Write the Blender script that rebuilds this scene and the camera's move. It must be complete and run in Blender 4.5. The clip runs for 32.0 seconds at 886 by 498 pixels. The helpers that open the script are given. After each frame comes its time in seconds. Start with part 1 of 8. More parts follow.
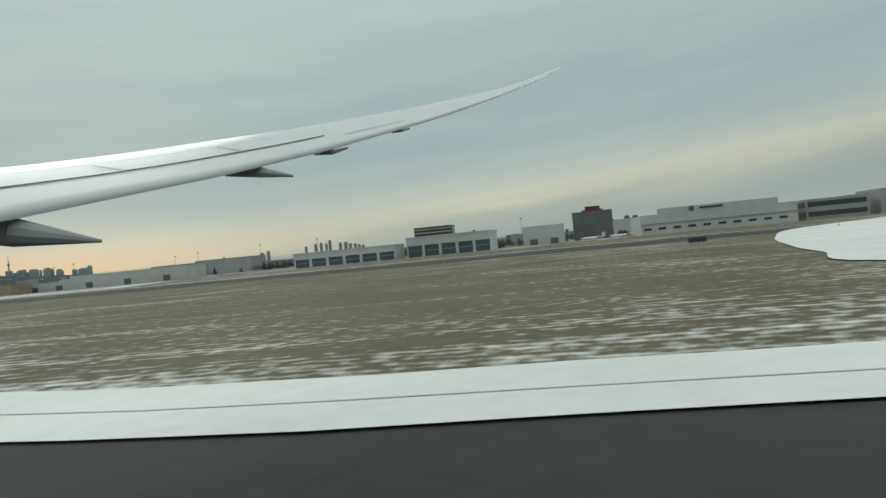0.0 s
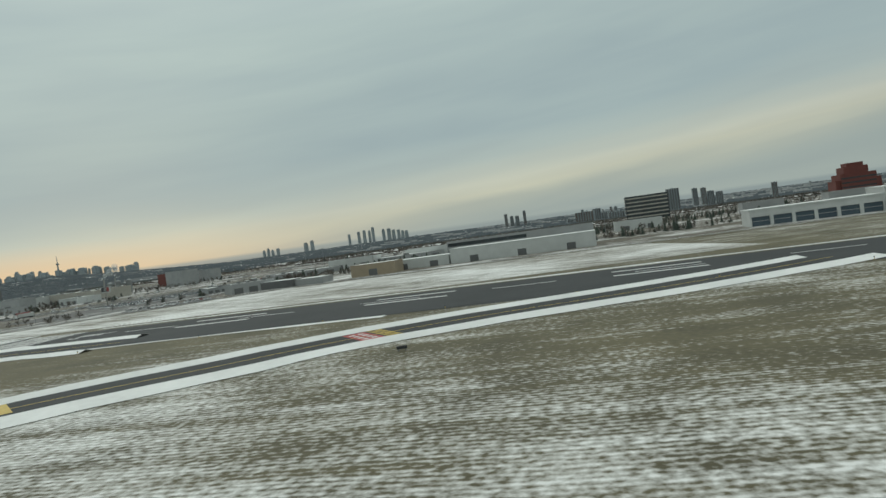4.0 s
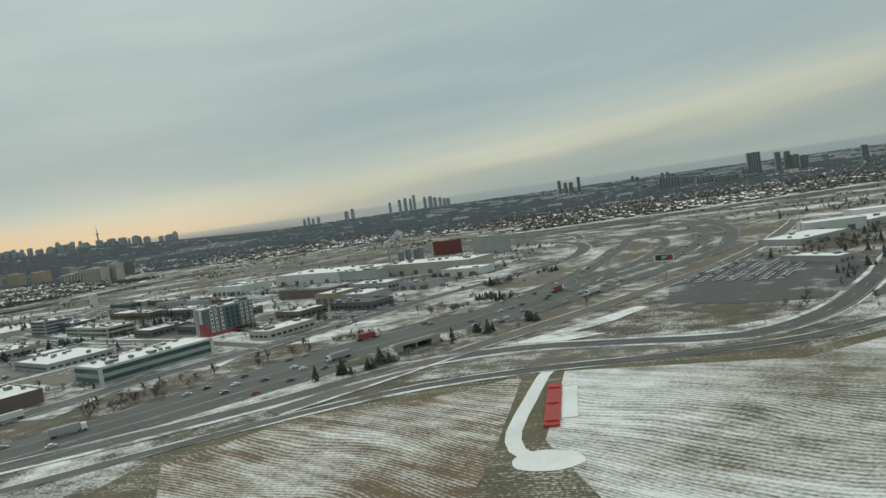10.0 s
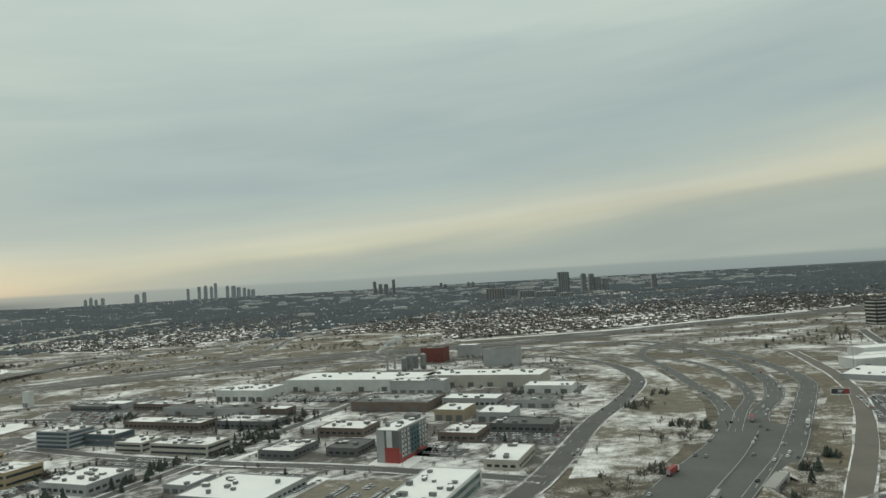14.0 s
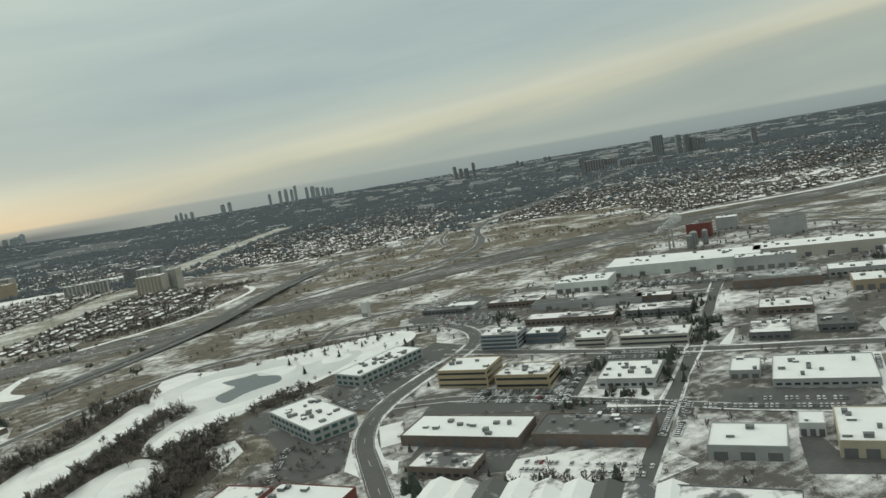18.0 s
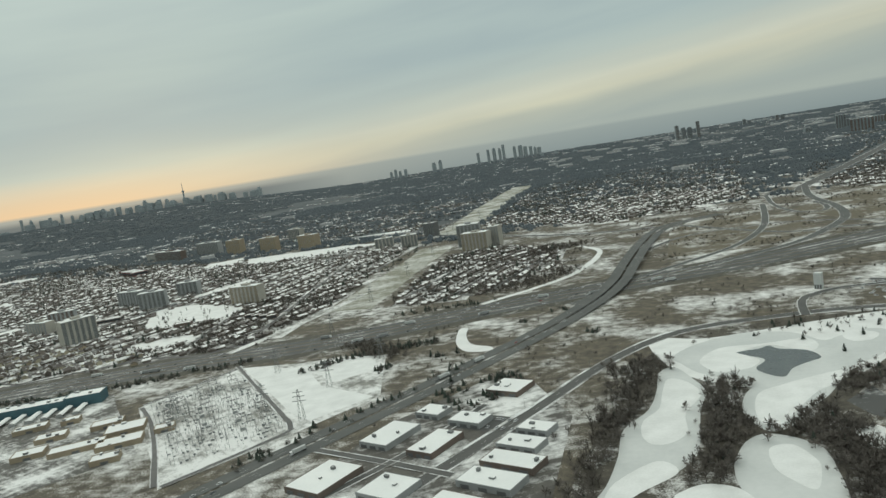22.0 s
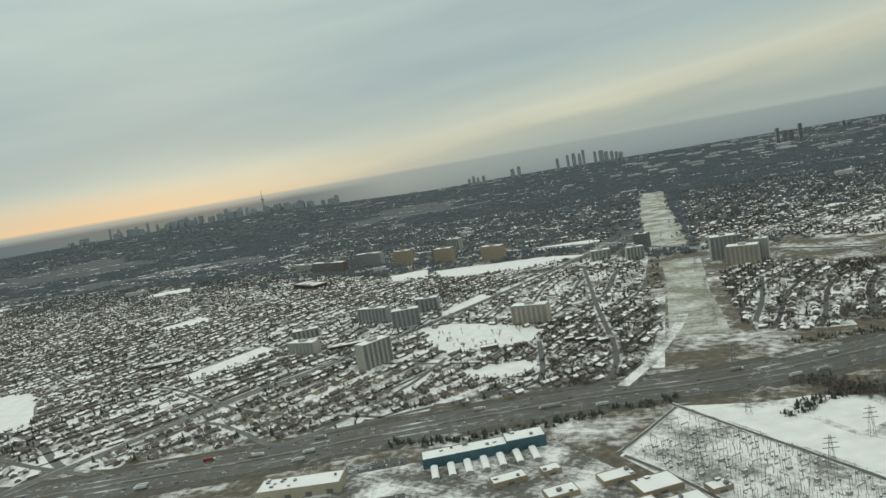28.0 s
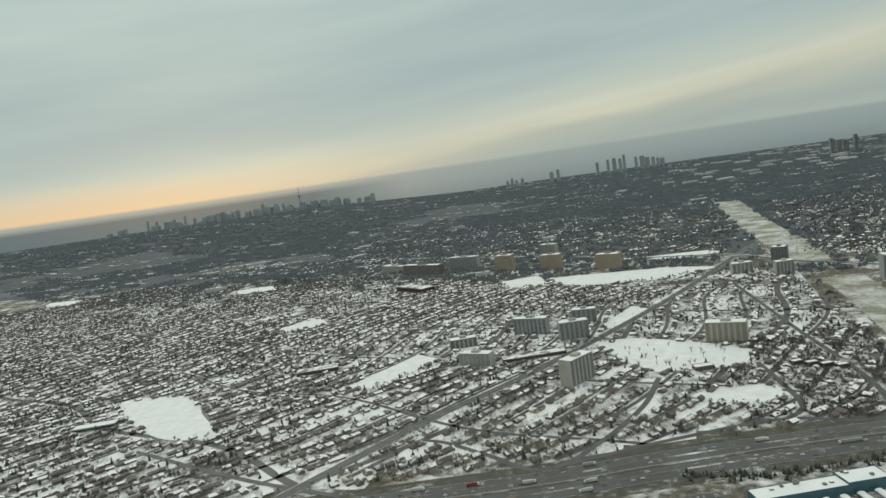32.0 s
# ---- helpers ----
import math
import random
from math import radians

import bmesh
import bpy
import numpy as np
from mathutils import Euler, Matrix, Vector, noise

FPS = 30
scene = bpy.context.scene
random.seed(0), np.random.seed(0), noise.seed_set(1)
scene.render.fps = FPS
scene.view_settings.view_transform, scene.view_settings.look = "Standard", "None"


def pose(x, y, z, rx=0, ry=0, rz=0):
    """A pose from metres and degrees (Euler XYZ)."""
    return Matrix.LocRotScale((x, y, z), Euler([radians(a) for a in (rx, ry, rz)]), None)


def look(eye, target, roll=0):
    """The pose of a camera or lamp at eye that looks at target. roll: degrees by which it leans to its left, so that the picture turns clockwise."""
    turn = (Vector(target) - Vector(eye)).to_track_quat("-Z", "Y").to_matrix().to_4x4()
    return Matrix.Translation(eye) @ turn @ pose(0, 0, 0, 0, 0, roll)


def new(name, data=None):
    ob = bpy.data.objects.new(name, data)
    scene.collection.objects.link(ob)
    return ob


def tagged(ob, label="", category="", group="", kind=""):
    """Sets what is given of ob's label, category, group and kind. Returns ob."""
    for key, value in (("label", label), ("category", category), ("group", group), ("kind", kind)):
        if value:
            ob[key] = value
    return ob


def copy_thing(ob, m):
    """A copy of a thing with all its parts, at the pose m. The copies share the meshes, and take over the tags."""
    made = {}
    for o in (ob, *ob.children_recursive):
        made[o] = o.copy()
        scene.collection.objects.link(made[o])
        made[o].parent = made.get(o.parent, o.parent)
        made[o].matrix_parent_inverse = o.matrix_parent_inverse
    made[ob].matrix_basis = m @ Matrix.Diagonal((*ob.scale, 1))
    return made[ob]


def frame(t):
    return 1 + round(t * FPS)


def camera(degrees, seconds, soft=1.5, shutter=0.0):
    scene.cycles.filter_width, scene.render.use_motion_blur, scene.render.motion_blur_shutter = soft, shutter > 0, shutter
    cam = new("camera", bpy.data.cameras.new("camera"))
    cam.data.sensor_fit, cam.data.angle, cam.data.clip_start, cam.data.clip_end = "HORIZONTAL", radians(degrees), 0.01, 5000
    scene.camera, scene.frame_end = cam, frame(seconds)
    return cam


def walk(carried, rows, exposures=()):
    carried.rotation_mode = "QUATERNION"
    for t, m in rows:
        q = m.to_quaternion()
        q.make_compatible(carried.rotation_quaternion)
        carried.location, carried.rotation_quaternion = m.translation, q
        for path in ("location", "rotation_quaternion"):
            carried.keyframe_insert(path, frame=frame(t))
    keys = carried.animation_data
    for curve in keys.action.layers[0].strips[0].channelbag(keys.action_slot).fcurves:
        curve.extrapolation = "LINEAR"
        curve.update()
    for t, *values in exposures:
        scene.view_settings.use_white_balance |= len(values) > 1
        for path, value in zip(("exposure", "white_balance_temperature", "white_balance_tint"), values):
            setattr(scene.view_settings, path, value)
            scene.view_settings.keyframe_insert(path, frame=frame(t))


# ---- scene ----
# ---- the camera and its flight ----
cam = camera(64.32, 32.0)
EXPOSURES = [(0.0, -0.06, 6050.0, 3.0), (7.0, -0.12, 6050.0, 3.0), (12.0, 0.02, 6150.0, 3.0), (15.0, 0.04, 6450.0, 3.0), (17.0, 0.05, 6550.0, 3.0), (18.5, 0.05, 6200.0, 3.0), (32.0, 0.05, 6200.0, 3.0)]
PATH = [
    (0, (-0.00, 0.00, 2.57, 89.90, 5.48, 9.95)),
    (0.5, (-19.56, 1.13, 3.41, 90.28, 6.94, 9.84)),
    (1, (-39.16, 2.24, 4.29, 90.61, 7.21, 9.78)),
    (1.5, (-58.82, 3.35, 5.22, 90.85, 7.76, 9.90)),
    (2, (-78.55, 4.44, 6.23, 90.88, 7.97, 10.05)),
    (2.5, (-98.28, 5.49, 7.32, 90.56, 8.01, 10.43)),
    (3, (-117.98, 6.48, 8.51, 90.03, 8.00, 10.92)),
    (3.5, (-137.62, 7.38, 9.80, 89.44, 7.86, 11.39)),
    (4, (-157.11, 8.27, 11.20, 88.87, 7.73, 11.65)),
    (4.5, (-176.53, 9.18, 12.72, 88.50, 7.60, 11.91)),
    (5, (-196.00, 10.15, 14.38, 88.54, 7.44, 12.10)),
    (5.5, (-215.51, 11.16, 16.19, 88.92, 7.26, 12.25)),
    (6, (-235.00, 12.24, 18.14, 89.32, 7.20, 12.43)),
    (6.5, (-254.38, 13.36, 20.26, 89.40, 7.42, 12.73)),
    (7, (-273.64, 14.54, 22.55, 89.09, 7.92, 13.16)),
    (7.5, (-292.88, 15.76, 25.00, 88.37, 8.32, 13.68)),
    (8, (-312.21, 17.03, 27.55, 87.47, 8.83, 14.09)),
    (8.5, (-331.49, 18.18, 30.06, 86.72, 9.04, 14.34)),
    (9, (-350.68, 19.18, 32.43, 86.28, 9.27, 14.34)),
    (9.5, (-369.75, 20.07, 34.77, 86.16, 8.97, 13.76)),
    (10, (-388.67, 20.94, 37.13, 86.40, 8.03, 12.30)),
    (10.5, (-407.46, 21.81, 39.59, 86.90, 6.46, 10.46)),
    (11, (-426.22, 22.64, 42.09, 87.63, 4.54, 8.68)),
    (11.5, (-445.07, 23.44, 44.63, 88.63, 2.55, 6.97)),
    (12, (-464.01, 24.26, 47.21, 90.01, 1.03, 4.93)),
    (12.5, (-482.97, 25.09, 49.82, 91.60, 0.18, 2.28)),
    (13, (-501.89, 25.89, 52.43, 92.85, 0.58, -0.96)),
    (13.5, (-520.79, 26.62, 55.05, 93.20, 1.75, -3.68)),
    (14, (-539.69, 27.22, 57.69, 92.61, 3.29, -5.06)),
    (14.5, (-558.58, 27.73, 60.33, 91.17, 5.12, -5.21)),
    (15, (-577.40, 28.17, 63.02, 89.47, 6.92, -4.67)),
    (15.5, (-596.10, 28.59, 65.79, 88.12, 8.33, -3.99)),
    (16, (-614.68, 28.99, 68.63, 87.21, 9.31, -3.27)),
    (16.5, (-633.22, 29.35, 71.51, 86.24, 9.91, -2.31)),
    (17, (-651.76, 29.66, 74.42, 85.16, 10.19, -1.54)),
    (17.5, (-670.31, 29.91, 77.32, 84.16, 10.00, -1.23)),
    (18, (-688.83, 30.11, 80.22, 83.43, 9.58, -0.95)),
    (18.5, (-707.42, 30.32, 83.18, 82.97, 9.12, -0.31)),
    (19, (-726.04, 30.47, 86.17, 82.57, 8.66, 1.22)),
    (19.5, (-744.69, 30.48, 89.14, 82.02, 8.53, 3.66)),
    (20, (-763.36, 30.37, 92.09, 81.62, 8.55, 6.48)),
    (20.5, (-781.98, 30.13, 95.05, 81.48, 8.77, 9.06)),
    (21, (-800.49, 29.75, 98.06, 81.68, 8.96, 11.10)),
    (21.5, (-818.91, 29.24, 101.12, 82.13, 9.13, 12.77)),
    (22, (-837.33, 28.69, 104.24, 82.64, 9.24, 14.06)),
    (22.5, (-855.84, 28.13, 107.40, 83.13, 9.31, 14.97)),
    (23, (-874.50, 27.59, 110.57, 83.56, 9.41, 15.59)),
    (23.5, (-893.31, 27.03, 113.71, 83.92, 9.53, 16.05)),
    (24, (-912.16, 26.43, 116.86, 84.05, 9.76, 16.32)),
    (24.5, (-931.02, 25.78, 120.04, 83.98, 9.93, 16.51)),
    (25, (-949.81, 25.08, 123.27, 83.74, 10.13, 16.61)),
    (25.5, (-968.49, 24.27, 126.53, 83.43, 10.26, 16.65)),
    (26, (-987.05, 23.31, 129.80, 83.26, 10.30, 16.76)),
    (26.5, (-1005.50, 22.21, 133.08, 83.23, 10.23, 16.94)),
    (27, (-1023.89, 20.92, 136.37, 83.31, 10.11, 17.15)),
    (27.5, (-1042.29, 19.40, 139.66, 83.47, 9.96, 17.37)),
    (28, (-1060.68, 17.64, 142.96, 83.71, 9.80, 17.61)),
    (28.5, (-1079.12, 15.70, 146.27, 83.95, 9.58, 17.84)),
    (29, (-1097.63, 13.62, 149.61, 84.17, 9.31, 18.05)),
    (29.5, (-1116.21, 11.45, 152.98, 84.38, 8.96, 18.23)),
    (30, (-1134.85, 9.21, 156.38, 84.51, 8.58, 18.42)),
    (30.5, (-1153.53, 6.93, 159.79, 84.56, 8.28, 18.58)),
    (31, (-1172.22, 4.62, 163.21, 84.48, 7.95, 18.65)),
    (31.5, (-1190.94, 2.31, 166.63, 84.35, 7.88, 18.80)),
    (32, (-1209.69, -0.00, 170.05, 83.91, 8.25, 18.82)),
]
walk(cam, [(t, pose(*p)) for t, p in PATH], EXPOSURES)

# ---- light: overcast winter morning, low sun behind cloud over the lake ----
world = bpy.data.worlds.new("overcast_sky")
scene.world = world
world.use_nodes = True
wn, wl = world.node_tree.nodes, world.node_tree.links
wn.clear()


def wnode(kind, **settings):
    n = wn.new(kind)
    for key, value in settings.items():
        n.inputs[key].default_value = value
    return n


def wmath(op, a, b=None, clamp=False):
    n = wn.new("ShaderNodeMath")
    n.operation, n.use_clamp = op, clamp
    for i, v in enumerate((a, b)):
        if v is None:
            continue
        if isinstance(v, (int, float)):
            n.inputs[i].default_value = v
        else:
            wl.new(v, n.inputs[i])
    return n.outputs[0]


def wramp(value, stops):
    n = wn.new("ShaderNodeValToRGB")
    while len(n.color_ramp.elements) < len(stops):
        n.color_ramp.elements.new(0.5)
    for e, (p, c) in zip(n.color_ramp.elements, stops):
        e.position, e.color = p, (*c, 1)
    wl.new(value, n.inputs[0])
    return n.outputs[0]


def wmix(fac, a, b):
    n = wn.new("ShaderNodeMix")
    n.data_type = "RGBA"
    for i, v in ((0, fac), (6, a), (7, b)):
        if isinstance(v, (int, float)):
            n.inputs[i].default_value = v
        elif isinstance(v, tuple):
            n.inputs[i].default_value = (*v, 1)
        else:
            wl.new(v, n.inputs[i])
    return n.outputs[2]


tex = wn.new("ShaderNodeTexCoord").outputs["Generated"]
sep = wn.new("ShaderNodeSeparateXYZ")
wl.new(tex, sep.inputs[0])
SX, SY, SZ = sep.outputs
# the cloud deck lies in long bands that climb towards the south-west
climb = wmath("SUBTRACT", SZ, wmath("MULTIPLY", SX, 0.082))
deck = wn.new("ShaderNodeCombineXYZ")
wl.new(wmath("MULTIPLY", SX, 1.5), deck.inputs[0])
wl.new(wmath("MULTIPLY", climb, 11.0), deck.inputs[1])
wl.new(wmath("MULTIPLY", SY, 0.6), deck.inputs[2])
streak = wnode("ShaderNodeTexNoise", Scale=0.9, Detail=3.0, Roughness=0.45, Distortion=0.5)
wl.new(deck.outputs[0], streak.inputs["Vector"])
fine = wnode("ShaderNodeTexNoise", Scale=2.4, Detail=3.0, Roughness=0.45, Distortion=0.3)
wl.new(deck.outputs[0], fine.inputs["Vector"])
ragged = wmath("MULTIPLY", wmath("SUBTRACT", streak.outputs[0], 0.5), 0.085)
lift = wmath("ADD", climb, ragged)
ragged2 = wmath("MULTIPLY", wmath("SUBTRACT", fine.outputs[0], 0.5), 0.025)
lift = wmath("ADD", lift, ragged2)
band = wramp(wmath("MULTIPLY", wmath("ADD", lift, 0.05), 2.5), [
    (0.0, (0.41, 0.44, 0.40)), (0.17, (0.41, 0.44, 0.40)), (0.24, (0.47, 0.475, 0.405)), (0.285, (0.61, 0.58, 0.455)),
    (0.345, (0.62, 0.60, 0.49)), (0.43, (0.48, 0.52, 0.48)), (0.52, (0.41, 0.47, 0.465)), (0.675, (0.44, 0.50, 0.485)), (0.875, (0.50, 0.56, 0.53)), (1.0, (0.52, 0.58, 0.55))])
cloud = wramp(fine.outputs[0], [(0.30, (0.94, 0.95, 0.97)), (0.70, (1.06, 1.055, 1.035))])
mul = wn.new("ShaderNodeMix")
mul.data_type, mul.blend_type = "RGBA", "MULTIPLY"
mul.inputs[0].default_value = 1.0
wl.new(band, mul.inputs[6])
wl.new(cloud, mul.inputs[7])
band = mul.outputs[2]
# sunrise glow low over the city to the south-east
glow_az = wmath("POWER", wmath("MAXIMUM", wmath("ADD", wmath("MULTIPLY", SX, -0.72), wmath("MULTIPLY", SY, 0.694)), 0.0), 20.0)
glow_el = wramp(wmath("MULTIPLY", wmath("ADD", SZ, wmath("MULTIPLY", ragged, 0.3)), 5.0), [
    (0.0, (0.5,) * 3), (0.05, (1.0,) * 3), (0.12, (0.75,) * 3), (0.27, (0.0,) * 3)])
glow = wmath("MULTIPLY", wmath("MULTIPLY", glow_az, glow_el), 0.95, True)
band = wmix(glow, band, (0.80, 0.55, 0.34))
# the deck is thinner and brighter overhead
over = wramp(SZ, [(0.30, (0.0,) * 3), (0.85, (1.0,) * 3)])
band = wmix(over, band, (0.90, 0.90, 0.835))
# the lake and its haze below the horizon
lake = wramp(wmath("MULTIPLY", wmath("ADD", SZ, 0.06), 12.0), [
    (0.0, (0.12, 0.14, 0.145)), (0.30, (0.20, 0.235, 0.24)), (0.60, (0.275, 0.315, 0.31)), (0.84, (0.325, 0.36, 0.345)), (1.0, (0.325, 0.36, 0.345))])
shore = wramp(wmath("MULTIPLY", wmath("ADD", SZ, 0.02), 25.0), [(0.70, (0.0,) * 3), (0.80, (1.0,) * 3)])
band = wmix(shore, lake, band)
# the hazy far shore carries on behind the city
east = wmath("MULTIPLY", wmath("SUBTRACT", wmath("MULTIPLY", SX, -1.0), wmath("MULTIPLY", SY, 0.40)), 7.0, True)
brink = wramp(wmath("MULTIPLY", wmath("ADD", SZ, 0.02), 25.0), [(0.48, (1.0,) * 3), (0.66, (0.0,) * 3)])
band = wmix(wmath("MULTIPLY", east, brink), band, (0.07, 0.14, 0.18))
nishita = wn.new("ShaderNodeTexSky")
nishita.sky_type, nishita.sun_disc = "NISHITA", False
nishita.sun_elevation, nishita.sun_rotation = radians(9), radians(-38)
bg_sky, bg_cloud, add = wnode("ShaderNodeBackground", Strength=0.05), wnode("ShaderNodeBackground", Strength=0.97), wn.new("ShaderNodeAddShader")
wl.new(nishita.outputs[0], bg_sky.inputs[0])
wl.new(band, bg_cloud.inputs[0])
mixs = wn.new("ShaderNodeMixShader")
mixs.inputs[0].default_value = 0.96
wl.new(bg_sky.outputs[0], mixs.inputs[1])
wl.new(bg_cloud.outputs[0], mixs.inputs[2])
wl.new(mixs.outputs[0], wn.new("ShaderNodeOutputWorld").inputs[0])

sun = new("sun", bpy.data.lights.new("sun", "SUN"))
sun.data.energy, sun.data.angle, sun.data.color = 0.55, radians(25), (1.0, 0.93, 0.82)
sun.matrix_world = look((0, 0, 400), (0.62 * 100, -0.785 * 100, 400 - 45))

# ---- materials ----
MATS = {}


def mat(name, a, b=None, scale=1.0, detail=4.0, lo=0.35, hi=0.65, rough=0.85, metal=0.0, bump=0.0, vary=0.0, fine_scale=None, coords="world"):
    """A surface that drifts between the colours a and b by noise of that many features a metre, with finer grain and bump."""
    m = bpy.data.materials.new(name)
    m.use_nodes = True
    n, l = m.node_tree.nodes, m.node_tree.links
    p = n["Principled BSDF"]
    p.inputs["Roughness"].default_value, p.inputs["Metallic"].default_value = rough, metal
    if coords == "world":
        place = n.new("ShaderNodeNewGeometry").outputs["Position"]
    else:
        place = n.new("ShaderNodeTexCoord").outputs["Object"]
    big, small = n.new("ShaderNodeTexNoise"), n.new("ShaderNodeTexNoise")
    for t, s, d in ((big, scale, detail), (small, fine_scale or scale * 9.0, 3.0)):
        t.inputs["Scale"].default_value, t.inputs["Detail"].default_value = s, d
        l.new(place, t.inputs["Vector"])
    both = n.new("ShaderNodeMix")
    both.inputs[0].default_value = 0.3
    l.new(big.outputs[0], both.inputs[2])
    l.new(small.outputs[0], both.inputs[3])
    ramp = n.new("ShaderNodeValToRGB")
    b = b or tuple(v * 0.8 for v in a)
    ramp.color_ramp.elements[0].position, ramp.color_ramp.elements[0].color = lo, (*a, 1)
    ramp.color_ramp.elements[1].position, ramp.color_ramp.elements[1].color = hi, (*b, 1)
    l.new(both.outputs[0], ramp.inputs[0])
    out = ramp.outputs[0]
    if vary:
        info = n.new("ShaderNodeObjectInfo")
        hue = n.new("ShaderNodeHueSaturation")
        span = n.new("ShaderNodeMapRange")
        span.inputs["To Min"].default_value, span.inputs["To Max"].default_value = 1 - vary, 1 + vary
        l.new(info.outputs["Random"], span.inputs["Value"])
        l.new(span.outputs[0], hue.inputs["Value"])
        l.new(out, hue.inputs["Color"])
        out = hue.outputs[0]
    l.new(out, p.inputs["Base Color"])
    if bump:
        bp = n.new("ShaderNodeBump")
        bp.inputs["Strength"].default_value, bp.inputs["Distance"].default_value = bump, 0.15
        l.new(small.outputs[0], bp.inputs["Height"])
        l.new(bp.outputs[0], p.inputs["Normal"])
    MATS[name] = m
    return m


def field_mat(name, grass, dry, snow, cover, patch=0.02, furrow=0.55, angle=0.0, wobble=6.0, strength=0.5, seed=0.0, comb=1.0, drift=None, sharp=0.30, fleck=0.75):
    """Mown ground with thin snow: broad patches, then snow caught in the mower's furrows, then tufts."""
    m = bpy.data.materials.new(name)
    m.use_nodes = True
    n, l = m.node_tree.nodes, m.node_tree.links
    p = n["Principled BSDF"]
    p.inputs["Roughness"].default_value = 0.92
    mp = n.new("ShaderNodeMapping")
    mp.inputs["Rotation"].default_value = (0, 0, radians(angle))
    mp.inputs["Location"].default_value = (seed, seed * 0.7, 0)
    l.new(n.new("ShaderNodeNewGeometry").outputs["Position"], mp.inputs[0])

    def noise_at(scale, detail, stretch=1.0):
        t = n.new("ShaderNodeTexNoise")
        t.inputs["Scale"].default_value, t.inputs["Detail"].default_value = scale, detail
        if stretch != 1.0:
            q = n.new("ShaderNodeMapping")
            q.inputs["Scale"].default_value = (1.0 / stretch, 1.0, 1.0)
            l.new(mp.outputs[0], q.inputs[0])
            l.new(q.outputs[0], t.inputs["Vector"])
        else:
            l.new(mp.outputs[0], t.inputs["Vector"])
        return t.outputs[0]

    def calc(op, a, b):
        k = n.new("ShaderNodeMath")
        k.operation = op
        for i, v in enumerate((a, b)):
            if isinstance(v, (int, float)):
                k.inputs[i].default_value = v
            else:
                l.new(v, k.inputs[i])
        return k.outputs[0]

    wave = n.new("ShaderNodeTexWave")
    wave.bands_direction = "Y"
    wave.inputs["Scale"].default_value, wave.inputs["Distortion"].default_value = furrow, wobble
    wave.inputs["Detail"].default_value, wave.inputs["Detail Scale"].default_value = 0.6, 0.09
    l.new(mp.outputs[0], wave.inputs["Vector"])
    broad, mid, tuft, streaky = noise_at(patch, 4.0), noise_at(patch * 7, 3.0), noise_at(1.6, 3.0), noise_at(0.45, 3.0, 12.0)
    s = calc("ADD", calc("MULTIPLY", broad, 1.1), calc("MULTIPLY", mid, 0.5))
    s = calc("ADD", s, calc("MULTIPLY", calc("SUBTRACT", wave.outputs[1], 0.5), strength * 0.55 * comb))
    s = calc("ADD", s, calc("MULTIPLY", calc("SUBTRACT", tuft, 0.5), fleck))
    s = calc("ADD", s, calc("MULTIPLY", calc("SUBTRACT", streaky, 0.5), strength * 1.3))
    if drift:
        # wind-blown snow lies deeper beside the runway, in a belt that widens westwards
        sp = n.new("ShaderNodeSeparateXYZ")
        l.new(mp.outputs[0], sp.inputs[0])
        wide = calc("ADD", calc("MULTIPLY", calc("MAXIMUM", calc("MULTIPLY", sp.outputs[0], -1.0), 0.0), drift[1]), drift[0])
        wide = calc("MINIMUM", wide, 78.0)
        deep = calc("MAXIMUM", calc("SUBTRACT", 1.0, calc("DIVIDE", calc("SUBTRACT", sp.outputs[1], 14.0), wide)), 0.0)
        belt = calc("MAXIMUM", calc("SUBTRACT", 1.0, calc("DIVIDE", calc("ABSOLUTE", calc("SUBTRACT", sp.outputs[1], 12.0), 0.0), 24.0)), 0.0)
        s = calc("ADD", s, calc("MULTIPLY", belt, 0.17))
        west = calc("MINIMUM", calc("MAXIMUM", calc("MULTIPLY", calc("ADD", sp.outputs[0], 88.0), -0.0145), 0.22), 1.0)
        s = calc("ADD", s, calc("MULTIPLY", calc("MULTIPLY", calc("MINIMUM", deep, 1.0), west), drift[2]))
    r = n.new("ShaderNodeValToRGB")
    r.color_ramp.elements[0].position, r.color_ramp.elements[0].color = (1.0 - cover) * 0.9 + 0.15 - sharp / 2, (0, 0, 0, 1)
    r.color_ramp.elements[1].position, r.color_ramp.elements[1].color = (1.0 - cover) * 0.9 + 0.15 + sharp / 2, (1, 1, 1, 1)
    l.new(calc("MULTIPLY", s, 0.62), r.inputs[0])
    g = n.new("ShaderNodeValToRGB")
    g.color_ramp.elements[0].position, g.color_ramp.elements[0].color = 0.35, (*grass, 1)
    g.color_ramp.elements[1].position, g.color_ramp.elements[1].color = 0.65, (*dry, 1)
    l.new(calc("ADD", calc("MULTIPLY", mid, 0.6), calc("MULTIPLY", tuft, 0.4)), g.inputs[0])
    mx = n.new("ShaderNodeMix")
    mx.data_type = "RGBA"
    l.new(r.outputs[0], mx.inputs[0])
    l.new(g.outputs[0], mx.inputs[6])
    mx.inputs[7].default_value = (*snow, 1)
    l.new(mx.outputs[2], p.inputs["Base Color"])
    bp = n.new("ShaderNodeBump")
    bp.inputs["Strength"].default_value, bp.inputs["Distance"].default_value = 0.5, 0.2
    l.new(tuft, bp.inputs["Height"])
    l.new(bp.outputs[0], p.inputs["Normal"])
    MATS[name] = m
    return m


